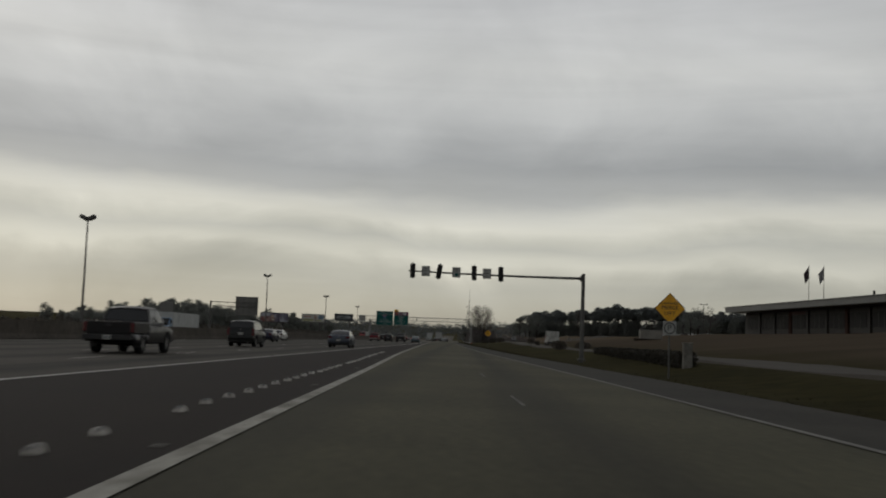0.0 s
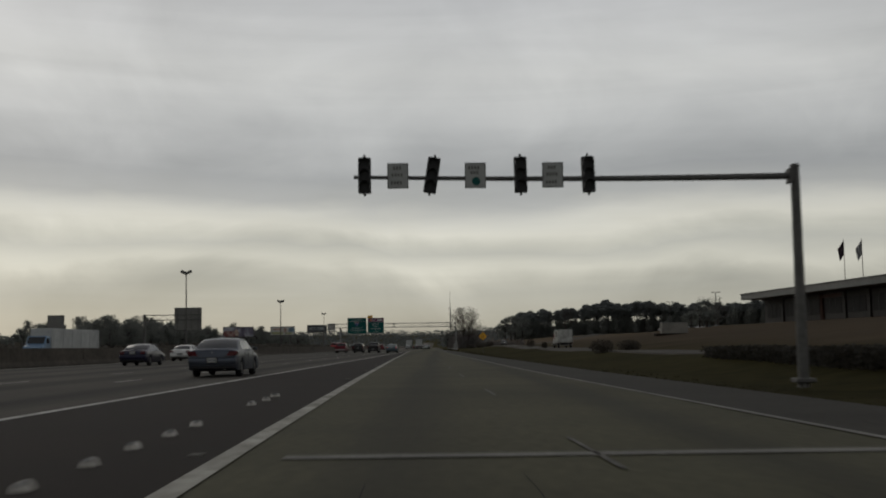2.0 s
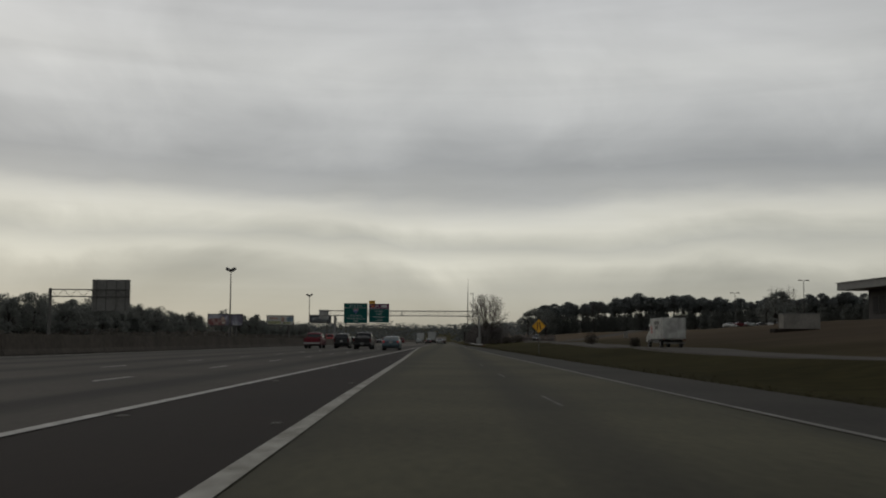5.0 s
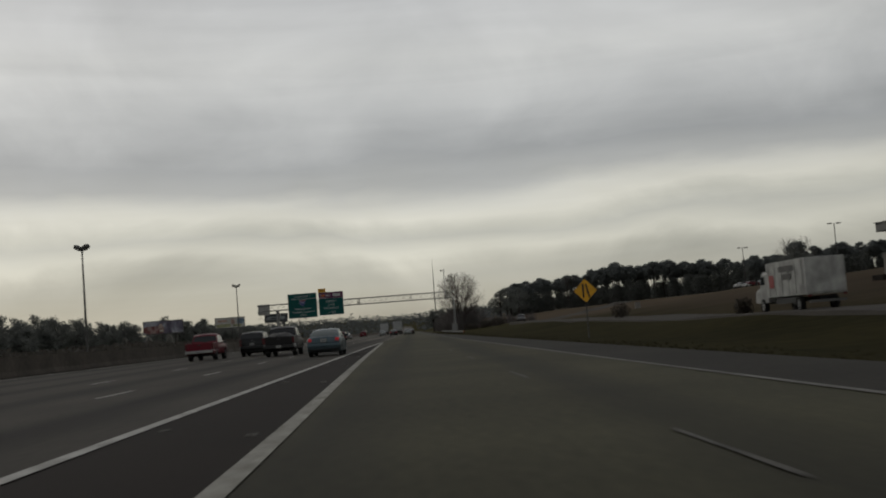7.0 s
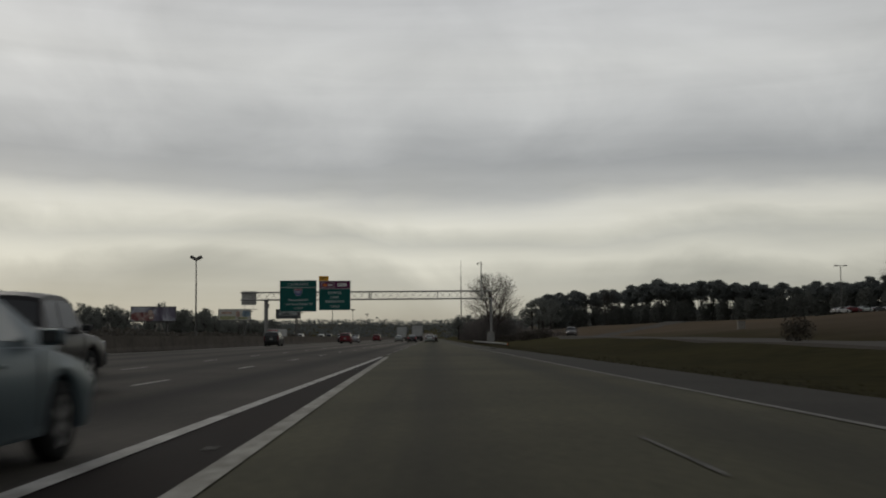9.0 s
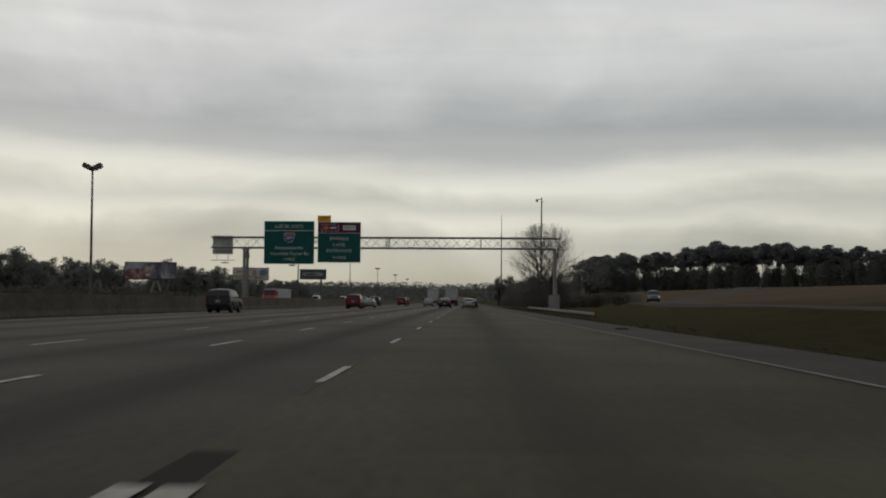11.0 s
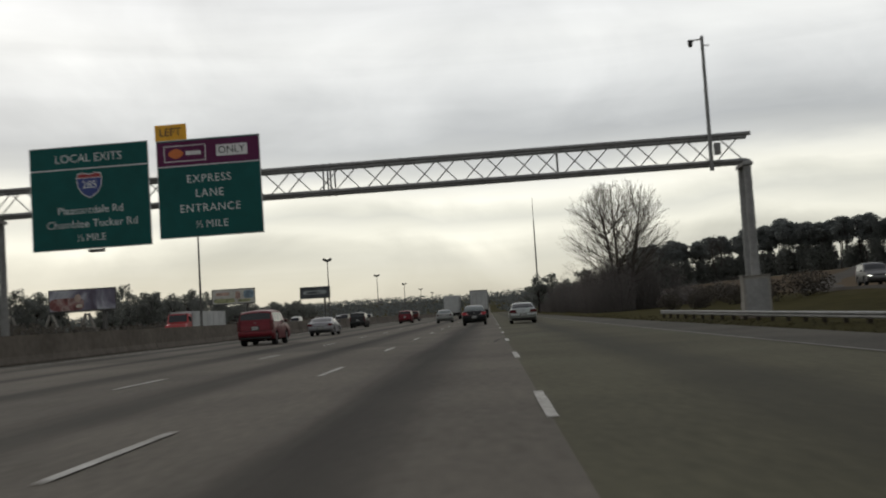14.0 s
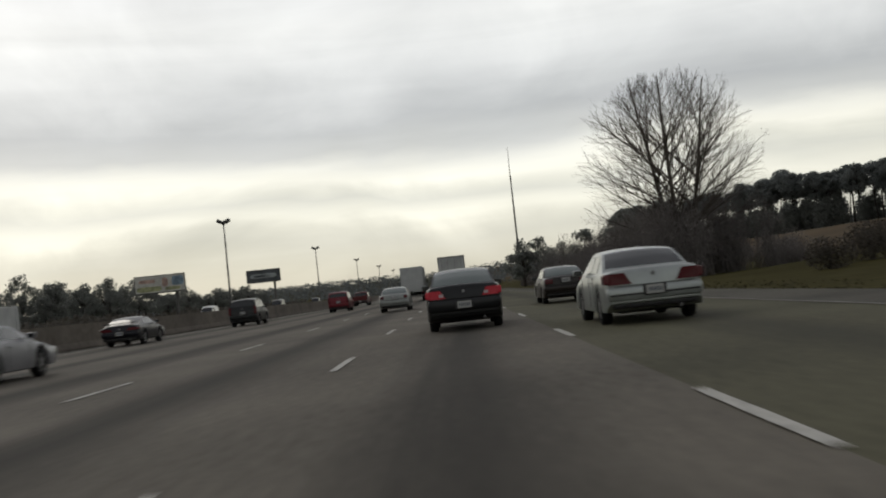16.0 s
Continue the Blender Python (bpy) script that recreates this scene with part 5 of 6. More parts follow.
    if spoiler:
        sp = part("spoiler", boxed((0, 0.12, zt + 0.13), (2 * W * 0.84, 0.22, 0.035), 0.012), paint, car)
        for s in (-1, 1):
            part("spoiler_foot", boxed((s * W * 0.62, 0.14, zt + 0.06), (0.06, 0.12, 0.13), 0.01), paint, sp)
    return car


SALOON = dict(length=4.9, width=1.79, wheel=0.325, tyre=0.2, axles=(1.05, 3.8), belt=0.93, bumper=0.56, bumper_high=0.26, plate=0.6, mirror=3.25, crown=0.025,
              deck=[(0, 0.90), (0.05, 0.97), (0.35, 0.985), (0.75, 0.975), (3.45, 0.955), (4.3, 0.84), (4.75, 0.73), (4.9, 0.6)],
              roof=[(0.62, 0.95), (0.78, 1.03), (1.1, 1.2), (1.42, 1.335), (1.75, 1.395), (2.3, 1.42), (2.75, 1.39), (3.05, 1.27), (3.75, 0.94)],
              rear_glass=(0.8, 1.5), front_glass=(2.85, 3.6), side_glass=[(1.3, 2.12, 0.1, 0.0), (2.2, 3.12, 0.0, -0.25)], doors=(1.55, 2.15, 3.25), handles=(1.75, 2.4),
              lamp=(0.42, 0.21, 0.83), trim_line=True)
silver_paint = car_paint("silver_car_paint", (0.29, 0.312, 0.3), 0.5, 0.32)
build_car("silver_sedan", pose(1.72, 225.6, 0), SALOON, silver_paint, "clean silver four-door sedan with dark red tail lamps", "car")

BLACK_SALOON = dict(SALOON, length=4.74, width=1.75, lamp=(0.38, 0.19, 0.86), plate=0.6, bumper=0.6, bumper_high=0.3, clear_lens=True, trim_line=False,
                    deck=[(0, 0.95), (0.05, 1.03), (0.3, 1.04), (0.7, 1.01), (3.4, 0.97), (4.2, 0.85), (4.6, 0.74), (4.74, 0.6)],
                    roof=[(0.5, 0.98), (0.7, 1.08), (1.0, 1.24), (1.35, 1.38), (1.7, 1.44), (2.3, 1.465), (2.8, 1.42), (3.1, 1.3), (3.75, 0.96)], rear_glass=(0.68, 1.42), belt=0.97)
black_paint = car_paint("black_car_paint", (0.012, 0.0125, 0.0135), 0.15, 0.3)
build_car("black_sedan", pose(-1.65, 231.0, 0), BLACK_SALOON, black_paint, "black four-door sedan with glowing red tail lamps", "car", tail=TAIL_SOFT, glass=WINDOW_PALE)

teal_paint = car_paint("teal_grey_car_paint", (0.07, 0.1, 0.115), 0.5, 0.4)
TEAL = dict(SALOON, length=4.7, width=1.75, lamp=(0.18, 0.135, 0.85), plate=0.82, bumper=0.56, trim_line=False, plain_recess=True)
build_car("teal_sedan", pose(-1.2, 33.0, 0), TEAL, teal_paint, "blue-grey sedan with bright red brake lamps lit", "car", tail=TAIL_LIT, glass=WINDOW_PALE, lamps="square")
dark_paint = car_paint("dark_brown_car_paint", (0.018, 0.014, 0.012), 0.2, 0.3)
build_car("dark_sedan", pose(2.35, 247.0, 0), dict(SALOON, width=1.76, lamp=(0.3, 0.17, 0.84), plate=0.86, trim_line=False), dark_paint, "dark brown sedan with a pale rear window", "car", lamps="square", glass=WINDOW_PALE)
olive_paint = car_paint("olive_grey_car_paint", (0.19, 0.2, 0.19), 0.4, 0.4)
build_car("grey_sedan", pose(-5.4, 268, 0), dict(TEAL, lamp=(0.22, 0.15, 0.84)), olive_paint, "olive-grey sedan with dim tail lamps", "car", lamps="square", glass=WINDOW_PALE)
blue_paint = car_paint("deep_blue_car_paint", (0.014, 0.014, 0.032), 0.3, 0.3)
build_car("blue_sedan", pose(-13.2, -72, 0), dict(SALOON, lamp=(0.28, 0.2, 0.84), plate=0.84, trim_line=False), blue_paint, "deep blue sedan with purple-red tail lamps", "car", lamps="square")
slate_paint = car_paint("slate_silver_car_paint", (0.062, 0.07, 0.088), 0.5, 0.4)
build_car("slate_sedan", pose(-1.7, -102.6, 0), dict(SALOON, lamp=(0.3, 0.16, 0.84), trim_line=False), slate_paint, "slate-silver sedan running close to the gore", "car")
white_paint = car_paint("white_car_paint", (0.55, 0.55, 0.53), 0.0, 0.35)
build_car("white_sedan", pose(-16.4, -46, 0), dict(SALOON, lamp=(0.3, 0.16, 0.84), trim_line=False), white_paint, "small white sedan in the innermost lane", "car")

COUPE = dict(SALOON, length=4.45, width=1.73, axles=(0.95, 3.45), belt=0.88, lamp=(0.5, 0.12, 0.74), plate=0.56, bumper=0.52, mirror=2.75, trim_line=False,
             deck=[(0, 0.82), (0.05, 0.89), (0.4, 0.91), (3.0, 0.88), (3.8, 0.77), (4.3, 0.66), (4.45, 0.55)],
             roof=[(0.3, 0.9), (0.6, 1.0), (1.0, 1.14), (1.4, 1.25), (1.8, 1.285), (2.2, 1.26), (2.5, 1.16), (3.15, 0.88)], rear_glass=(0.5, 1.3), front_glass=(2.3, 3.0),
             side_glass=[(1.1, 1.6, 0.15, 0.0), (1.68, 2.6, 0.0, -0.25)], doors=(1.6, 2.8), handles=(1.8,))
ink_paint = car_paint("ink_black_car_paint", (0.01, 0.01, 0.014), 0.2, 0.3)
build_car("black_coupe", pose(-16.9, 254.2, 0, 0, 0, 0), COUPE, ink_paint, "low black coupe with a rear spoiler", "car", spoiler=True)

WAGON = dict(length=4.6, width=1.82, wheel=0.36, tyre=0.23, axles=(0.9, 3.5), belt=1.08, bumper=0.6, bumper_high=0.26, plate=0.86, mirror=2.95, crown=0.01, cabin_base=0.96, lean=0.13,
             deck=[(0, 1.02), (0.05, 1.1), (3.3, 1.1), (4.1, 1.0), (4.45, 0.86), (4.6, 0.65)],
             roof=[(0.04, 1.06), (0.1, 1.2), (0.3, 1.68), (0.6, 1.74), (1.8, 1.78), (2.5, 1.74), (2.85, 1.6), (3.5, 1.1)], rear_glass=(0.13, 0.27), front_glass=(2.7, 3.35),
             side_glass=[(0.5, 1.2, 0.05, 0.0), (1.27, 2.05, 0, 0), (2.12, 2.95, 0, -0.3)], doors=(1.23, 2.08, 3.0), handles=(1.35, 2.2), lamp=(0.16, 0.5, 1.0), sill=0.3, bumper_mat=None)
suv_paint = car_paint("black_green_car_paint", (0.012, 0.013, 0.013), 0.2, 0.35)
build_car("dark_suv", pose(-15.6, 275.5, 0), WAGON, suv_paint, "boxy black sport utility vehicle with roof rails", "suv", lamps="tall")
build_car("dark_suv", pose(-6.6, -117, 0), dict(WAGON, length=4.5), suv_paint, "dark sport utility vehicle on the worn highway lane", "suv", lamps="tall")
build_car("dark_suv", pose(-8.3, 56, 0), WAGON, suv_paint, "dark square-backed sport utility vehicle", "suv", lamps="tall")
build_car("dark_suv", pose(-16.6, 155.5, 0), WAGON, suv_paint, "black sport utility vehicle near the median barrier", "suv", lamps="tall")
red_paint = car_paint("dark_red_car_paint", (0.12, 0.008, 0.014), 0.15, 0.4)
build_car("red_minivan", pose(-12.1, 300, 0), dict(WAGON, length=4.7), red_paint, "dark red minivan with a tall rear window", "minivan", lamps="tall")
build_car("red_minivan", pose(-12.1, 206.0, 0), dict(WAGON, length=4.7), red_paint, "dark red minivan with dusty rear bumper", "minivan", lamps="tall")
VAN = dict(WAGON, length=5.4, width=1.98, axles=(1.0, 4.2), belt=1.2, mirror=4.0, deck=[(0, 1.1), (0.05, 1.2), (4.3, 1.22), (5.0, 1.1), (5.3, 0.95), (5.4, 0.7)],
           roof=[(0.03, 1.18), (0.1, 1.5), (0.25, 2.2), (0.5, 2.3), (3.0, 2.32), (3.7, 2.2), (4.1, 1.9), (4.8, 1.22)], rear_glass=(0.12, 0.2), front_glass=(3.85, 4.6),
           side_glass=[(3.0, 3.9, 0, -0.3)], doors=(2.9, 4.1), handles=(3.1,))
suv_silver = car_paint("grey_silver_car_paint", (0.12, 0.12, 0.12), 0.4, 0.4)
build_car("silver_suv", pose(29.5, 240, 0.07 + ground_height(30, 240), 0, 0, 172), dict(WAGON), suv_silver, "silver sport utility vehicle with headlamps on", "suv", lamps="tall", lit_front=True)


def build_pickup(m, v, paint, label, cover=False, group="traffic"):
    t = thing("pickup_truck", m, label, "pickup truck", group)
    L, W = v["length"], v["width"] / 2
    shell, rows = body_shell(v)
    bmesh.ops.holes_fill(shell, edges=[e for e in shell.edges if e.is_boundary])
    bmesh.ops.remove_doubles(shell, verts=shell.verts, dist=0.0005)
    body = part("body", shell, paint, t, smooth=38)
    ry0, ry1 = v["roof"][0][0], v["roof"][-1][0]
    rows = [[cabin_point(v, ry0 + (ry1 - ry0) * i / 24, -1 + 2 * j / 24) for j in range(25)] for i in range(25)]
    part("cab", loft(rows, True), paint, t, smooth=38)
    part("rear_window", cabin_patch(v, *v["rear_glass"], -0.45, 0.45, 0.012, 5, 8), WINDOW, t)
    part("windscreen", cabin_patch(v, *v["front_glass"], -0.455, 0.455, 0.01, 6, 8), WINDOW, t)
    bed = v["bed"]
    for s in (-1, 1):
        part("bed_side", boxed((s * (W - 0.06), bed / 2 + 0.02, 0.98), (0.1, bed, 0.44), 0.03), paint, t)
        for (y0, y1, l0, l1) in v["side_glass"]:
            part("side_window", cabin_patch(v, y0, y1, s * 0.94, s * 0.57, 0.008, 5, 4, l0, l1), WINDOW, t)
        part("tail_lamp", boxed((s * (W - 0.08), 0.02, 0.98), (0.14, 0.1, 0.36), 0.02), TAIL_RED, t)
        part("headlamp", boxed((s * W * 0.76, L - 0.06, 0.85), (0.34, 0.16, 0.2), 0.03), HEAD_LENS, t)
        part("mud_flap", boxed((s * (W - 0.16), v["axles"][0] - 0.45, 0.4), (0.26, 0.02, 0.34)), BLACK_TRIM, t)
        for ya in v["axles"]:
            add_wheel(t, s * (W - 0.14), ya, v["wheel"], v["tyre"])
        for yd in v["doors"]:
            part("door_seam", boxed((s * (W - 0.001), yd, 0.75), (0.008, 0.014, 0.6)), BLACK_TRIM, body)
    gate = part("tailgate", boxed((0, 0.03, 0.97), (2 * W - 0.22, 0.08, 0.46), 0.02), paint, t)
    part("gate_handle", boxed((0, -0.016, 1.06), (0.24, 0.02, 0.07), 0.01), BLACK_TRIM, gate)
    part("rear_bumper", boxed((0, -0.06, 0.6), (2 * W * 0.96, 0.2, 0.2), 0.03), CHROME if v.get("chrome") else BLACK_TRIM, t)
    plate_on(t, -0.172, 0.6)
    part("front_bumper", boxed((0, L, 0.6), (2 * W * 0.96, 0.2, 0.26), 0.04), BLACK_TRIM, t)
    part("underbody", boxed((0, L / 2, 0.45), (2 * W * 0.6, L * 0.9, 0.2)), UNDERSIDE, t)
    part("rear_axle", tubed((-W + 0.2, v["axles"][0], v["wheel"]), (W - 0.2, v["axles"][0], v["wheel"]), 0.1), UNDERSIDE, t)
    mirrors(v, t, v["mirror"], BLACK_TRIM)
    if cover:
        rows = []
        for i in range(13):
            y = 0.06 + (bed - 0.1) * i / 12
            bulge = 0.2 * math.sin(math.pi * min(1, i / 9)) ** 0.6 + 0.05
            rows.append([Vector((x * (W - 0.1), y, 1.18 + bulge * (1 - abs(x) ** 3) + 0.11 * noise.noise((x * 2.6, y * 2.4, 1)))) for x in [k / 6 - 1 for k in range(13)]])
        part("bed_load", loft(rows, False), BLACK_TRIM, t, "lumpy dark tarpaulin over the load", smooth=60)
    return t


PICKUP = dict(length=5.6, width=1.95, wheel=0.39, tyre=0.26, axles=(1.25, 4.6), belt=1.12, crown=0.01, cabin_base=0.95, lean=0.16, sill=0.42, bed=1.95, mirror=4.0,
              deck=[(0, 0.76), (1.95, 0.76), (2.0, 1.12), (4.2, 1.13), (5.1, 1.06), (5.5, 0.94), (5.6, 0.75)],
              roof=[(2.0, 1.1), (2.12, 1.4), (2.28, 1.76), (2.6, 1.84), (3.4, 1.85), (3.75, 1.76), (4.4, 1.12)], rear_glass=(2.05, 2.24), front_glass=(3.6, 4.25),
              side_glass=[(2.3, 2.95, 0.05, 0), (3.02, 3.95, 0, -0.25)], doors=(2.98, 4.1))
dark_pick_paint = car_paint("charcoal_car_paint", (0.014, 0.013, 0.014), 0.3, 0.4)
build_pickup(pose(-5.15, -148.4, 0), PICKUP, dark_pick_paint, "dark crew-cab pickup truck on the highway")
build_pickup(pose(-4.9, 44.3, 0), PICKUP, dark_pick_paint, "dark pickup truck with a lumpy covered load", cover=True)
build_pickup(pose(-11.2, 51.5, 0), dict(PICKUP, chrome=True), car_paint("brick_red_car_paint", (0.12, 0.008, 0.017), 0.15, 0.42), "dark red pickup truck with a chrome rear bumper")
build_car("pale_sedan", pose(-12.3, 227.6, 0), dict(COUPE, length=4.5, lamp=(0.3, 0.14, 0.76)), car_paint("pale_silver_car_paint", (0.22, 0.22, 0.23), 0.4, 0.4), "pale silver coupe in a middle lane", "car")
build_pickup(pose(-14.2, 345, 0), PICKUP, car_paint("maroon_car_paint", (0.08, 0.012, 0.012), 0.2, 0.4), "maroon pickup truck far along the highway")

# ---- lorries ----
TRAILER_WHITE = material("dusty_white_trailer", (0.36, 0.37, 0.36), 0.55, vary=0.18, grain=1.2, blotch=0.4, local=True)


def build_trailer(m, mat, label, tractor_mat):
    t = thing("semi_trailer_truck", m, label, "truck", "traffic")
    W, L, z0, z1 = 1.3, 14.6, 1.15, 4.1
    b = part("box", boxed((0, L / 2, (z0 + z1) / 2), (2 * W, L - 0.1, z1 - z0), 0.03), mat, t)
    for s in (-1, 1):
        d = part("rear_door", boxed((s * W * 0.5, -0.03, (z0 + z1) / 2), (W * 0.95, 0.06, z1 - z0 - 0.18), 0.01), mat, t)
        for k in (0.25, 0.72):
            part("lock_rod", tubed((s * W * k, -0.08, z0 + 0.1), (s * W * k, -0.08, z1 - 0.1), 0.02, n=8), STEEL_GREY, d)
        for k in range(4):
            part("hinge", boxed((s * W * 0.95, -0.07, z0 + 0.4 + k * 0.7), (0.12, 0.03, 0.07)), STEEL_GREY, d)
        for k in range(12):
            part("side_post", boxed((s * (W + 0.012), 0.7 + k * 1.2, (z0 + z1) / 2), (0.03, 0.06, z1 - z0 - 0.15)), mat, b)
        part("corner_post", boxed((s * (W - 0.04), -0.02, (z0 + z1) / 2), (0.09, 0.1, z1 - z0)), STEEL_GREY, t)
        part("tail_lamp", boxed((s * 0.95, -0.06, z0 - 0.1), (0.3, 0.06, 0.12), 0.01), TAIL_RED, t)
        part("mud_flap", boxed((s * 0.95, 0.25, 0.62), (0.6, 0.02, 0.75)), BLACK_TRIM, t)
        part("guard_post", boxed((s * 0.6, 0.0, 0.8), (0.08, 0.1, 0.6)), STEEL_DARK, t)
        for ya in (1.2, 2.5, 13.2, 14.5):
            add_wheel(t, s * (W - 0.15), ya, 0.5, 0.28)
            add_wheel(t, s * (W - 0.47), ya, 0.5, 0.28)
        add_wheel(t, s * (W - 0.2), 18.3, 0.5, 0.3)
        part("exhaust_stack", tubed((s * 1.1, 15.9, 1.2), (s * 1.1, 15.9, 3.9), 0.08), CHROME, t)
        part("door_mirror", boxed((s * 1.5, 17.4, 2.5), (0.16, 0.1, 0.5), 0.03), BLACK_TRIM, t)
    part("header", boxed((0, -0.03, z1 - 0.06), (2 * W, 0.1, 0.14)), STEEL_GREY, t)
    part("sill", boxed((0, -0.03, z0 + 0.02), (2 * W, 0.12, 0.2)), STEEL_DARK, t)
    part("underride_guard", boxed((0, -0.03, 0.55), (2.3, 0.1, 0.12), 0.01), STEEL_DARK, t)
    part("chassis", boxed((0, 9, 0.95), (1.0, 17.5, 0.3)), UNDERSIDE, t)
    part("bogie", boxed((0, 1.85, 0.75), (1.1, 2.6, 0.4)), UNDERSIDE, t)
    part("landing_gear", boxed((0, 10.8, 0.7), (1.8, 0.2, 0.9)), STEEL_DARK, t)
    rows = [[Vector((sx * 1.2, y, z)) for sx, z in ((-1, 0.9), (-1, zt - 0.25), (-0.85, zt), (0.85, zt), (1, zt - 0.25), (1, 0.9))] for y, zt in ((15.2, 3.6), (16.6, 3.7), (17.3, 3.2), (17.7, 2.4), (19.2, 2.1), (19.4, 1.6))]
    part("cab", loft([r + [r[0]] for r in rows], False), tractor_mat, t)
    part("windscreen", boxed((0, 17.62, 2.72), (2.0, 0.05, 0.75), 0.01, Matrix.Rotation(radians(-22), 4, "X")), WINDOW, t)
    part("front_bumper", boxed((0, 19.4, 0.7), (2.3, 0.2, 0.35), 0.05), CHROME, t)
    return t


build_trailer(pose(-2.0, 311, 0), TRAILER_WHITE, "dusty white box trailer truck far along the highway", car_paint("blue_cab_paint", (0.05, 0.08, 0.2)))


def build_box_truck(m, mat, cab_mat, label, long=7.0, bars=None, top=3.6):
    t = thing("box_truck", m, label, "truck")
    z0, z1 = 1.0, top
    b = part("box", boxed((0, long / 2, (z0 + z1) / 2), (2.4, long, z1 - z0), 0.04), mat, t)
    for s in (-1, 1):
        for k in range(6):
            part("side_rib", boxed((s * 1.215, 0.5 + k * (long - 1) / 5, (z0 + z1) / 2), (0.04, 0.12, z1 - z0 - 0.2)), mat, b)
        for ya in (1.6, long + 1.2):
            add_wheel(t, s * 1.02, ya, 0.48, 0.28)
        part("side_skirt", boxed((s * 1.1, long * 0.55, 0.75), (0.1, long * 0.5, 0.35)), BLACK_TRIM, t)
        if bars:
            for k, (wd, zz) in enumerate(((2.6, 2.7), (1.6, 2.2))):
                part("side_bar", boxed((s * 1.24, long * 0.45, zz), (0.012, wd, 0.34)), bars, b)
            part("side_emblem", boxed((s * 1.24, long * 0.85, 2.0), (0.012, 0.9, 0.8), 0.003), SIGN_RED, b)
        part("tail_lamp", boxed((s * 1.05, -0.02, 0.95), (0.2, 0.06, 0.14)), TAIL_RED, t)
        part("side_window", boxed((s * 1.13, long + 1.05, 2.15), (0.03, 0.7, 0.55), 0.01), WINDOW, t)
        part("door_mirror", boxed((s * 1.38, long + 1.5, 2.1), (0.12, 0.1, 0.42), 0.02), BLACK_TRIM, t)
    rows = [[Vector((sx * 1.12, y, z)) for sx, z in ((-1, 0.7), (-1, zt - 0.2), (-0.9, zt), (0.9, zt), (1, zt - 0.2), (1, 0.7))] for y, zt in ((long + 0.15, 2.7), (long + 1.2, 2.72), (long + 1.75, 1.75), (long + 2.6, 1.55), (long + 2.7, 1.2))]
    part("cab", loft([r + [r[0]] for r in rows], True), cab_mat, t)
    part("windscreen", boxed((0, long + 1.49, 2.24), (1.9, 0.04, 0.85), 0.01, Matrix.Rotation(radians(29), 4, "X")), WINDOW, t)
    part("rear_door", boxed((0, -0.02, (z0 + z1) / 2), (2.1, 0.05, z1 - z0 - 0.25), 0.01), mat, t)
    part("bumper", boxed((0, -0.05, 0.6), (2.2, 0.12, 0.16)), STEEL_DARK, t)
    part("chassis", boxed((0, long / 2 + 1, 0.75), (0.9, long + 2, 0.3)), UNDERSIDE, t)
    return t


GRIME_WHITE = material("grimy_white_panels", (0.3, 0.3, 0.28), 0.6, vary=0.4, grain=1.5, blotch=0.7, local=True)
build_box_truck(pose(27.7, 40.2, ground_height(26, 45) + 0.03), GRIME_WHITE, GRIME_WHITE, "grimy white service truck with ribbed box on frontage road", 7.0, STEEL_DARK, 3.2)
build_box_truck(pose(-33, 280, 0.02, 0, 0, 180), TRAILER_WHITE, car_paint("red_cab_paint", (0.3, 0.02, 0.02)), "white box truck with red cab behind the barrier", 14.0, top=2.95)
build_box_truck(pose(-38.5, -2, 0.02, 0, 0, 180), TRAILER_WHITE, car_paint("pale_blue_cab_paint", (0.12, 0.2, 0.3)), "white box truck with pale blue cab behind the barrier", 17.0)

build_box_truck(pose(-6.35, 321, 0), TRAILER_WHITE, car_paint("grey_cab_paint", (0.12, 0.12, 0.12)), "dusty pale box truck far along the highway", 8.0, top=3.7)
for vx, vy, vp in ((-40.5, 372, white_paint), (-33.5, 395, dark_paint), (-40.5, 436, white_paint), (-36.5, 470, suv_silver)):
    build_car("panel_van", pose(vx, vy + 5.4, 0.02, 0, 0, 180), VAN, vp, "tall plain panel van behind the median barrier", "van", lamps="tall")

# parked cars on the terrace by the store
LOT = [(90.5, 259), (94.5, 263), (98.5, 266.5), (103.5, 271), (107.5, 274.5), (112, 278.5), (116.5, 282.5)]
lot_paints = [white_paint, red_paint, silver_paint, dark_paint, white_paint, teal_paint, silver_paint]
small = dict(SALOON, length=4.4, axles=(0.9, 3.4), deck=[(0, 0.9), (0.05, 0.97), (3.1, 0.95), (4.0, 0.8), (4.4, 0.6)], mirror=2.9,
             roof=[(0.4, 0.95), (0.7, 1.1), (1.2, 1.35), (2.0, 1.42), (2.5, 1.37), (3.3, 0.94)], rear_glass=(0.6, 1.15), front_glass=(2.55, 3.15),
             side_glass=[(1.1, 1.85, 0.1, 0), (1.92, 2.75, 0, -0.2)], doors=(1.88, 2.9), handles=(2.1,), trim_line=False)
for (lx, ly), lp in zip(LOT, lot_paints):
    zs = [ground_height(lx + dx, ly + dy) for dx in (-2.2, 0, 2.2) for dy in (-1, 1)]
    build_car("parked_car", pose(lx - 2.2, ly, sum(zs) / len(zs) + 0.05, 0, math.degrees(math.atan(-0.1)), -62), small, lp, "small car parked in a row on the terrace", "car", group="cars parked on the terrace", lamps="square")

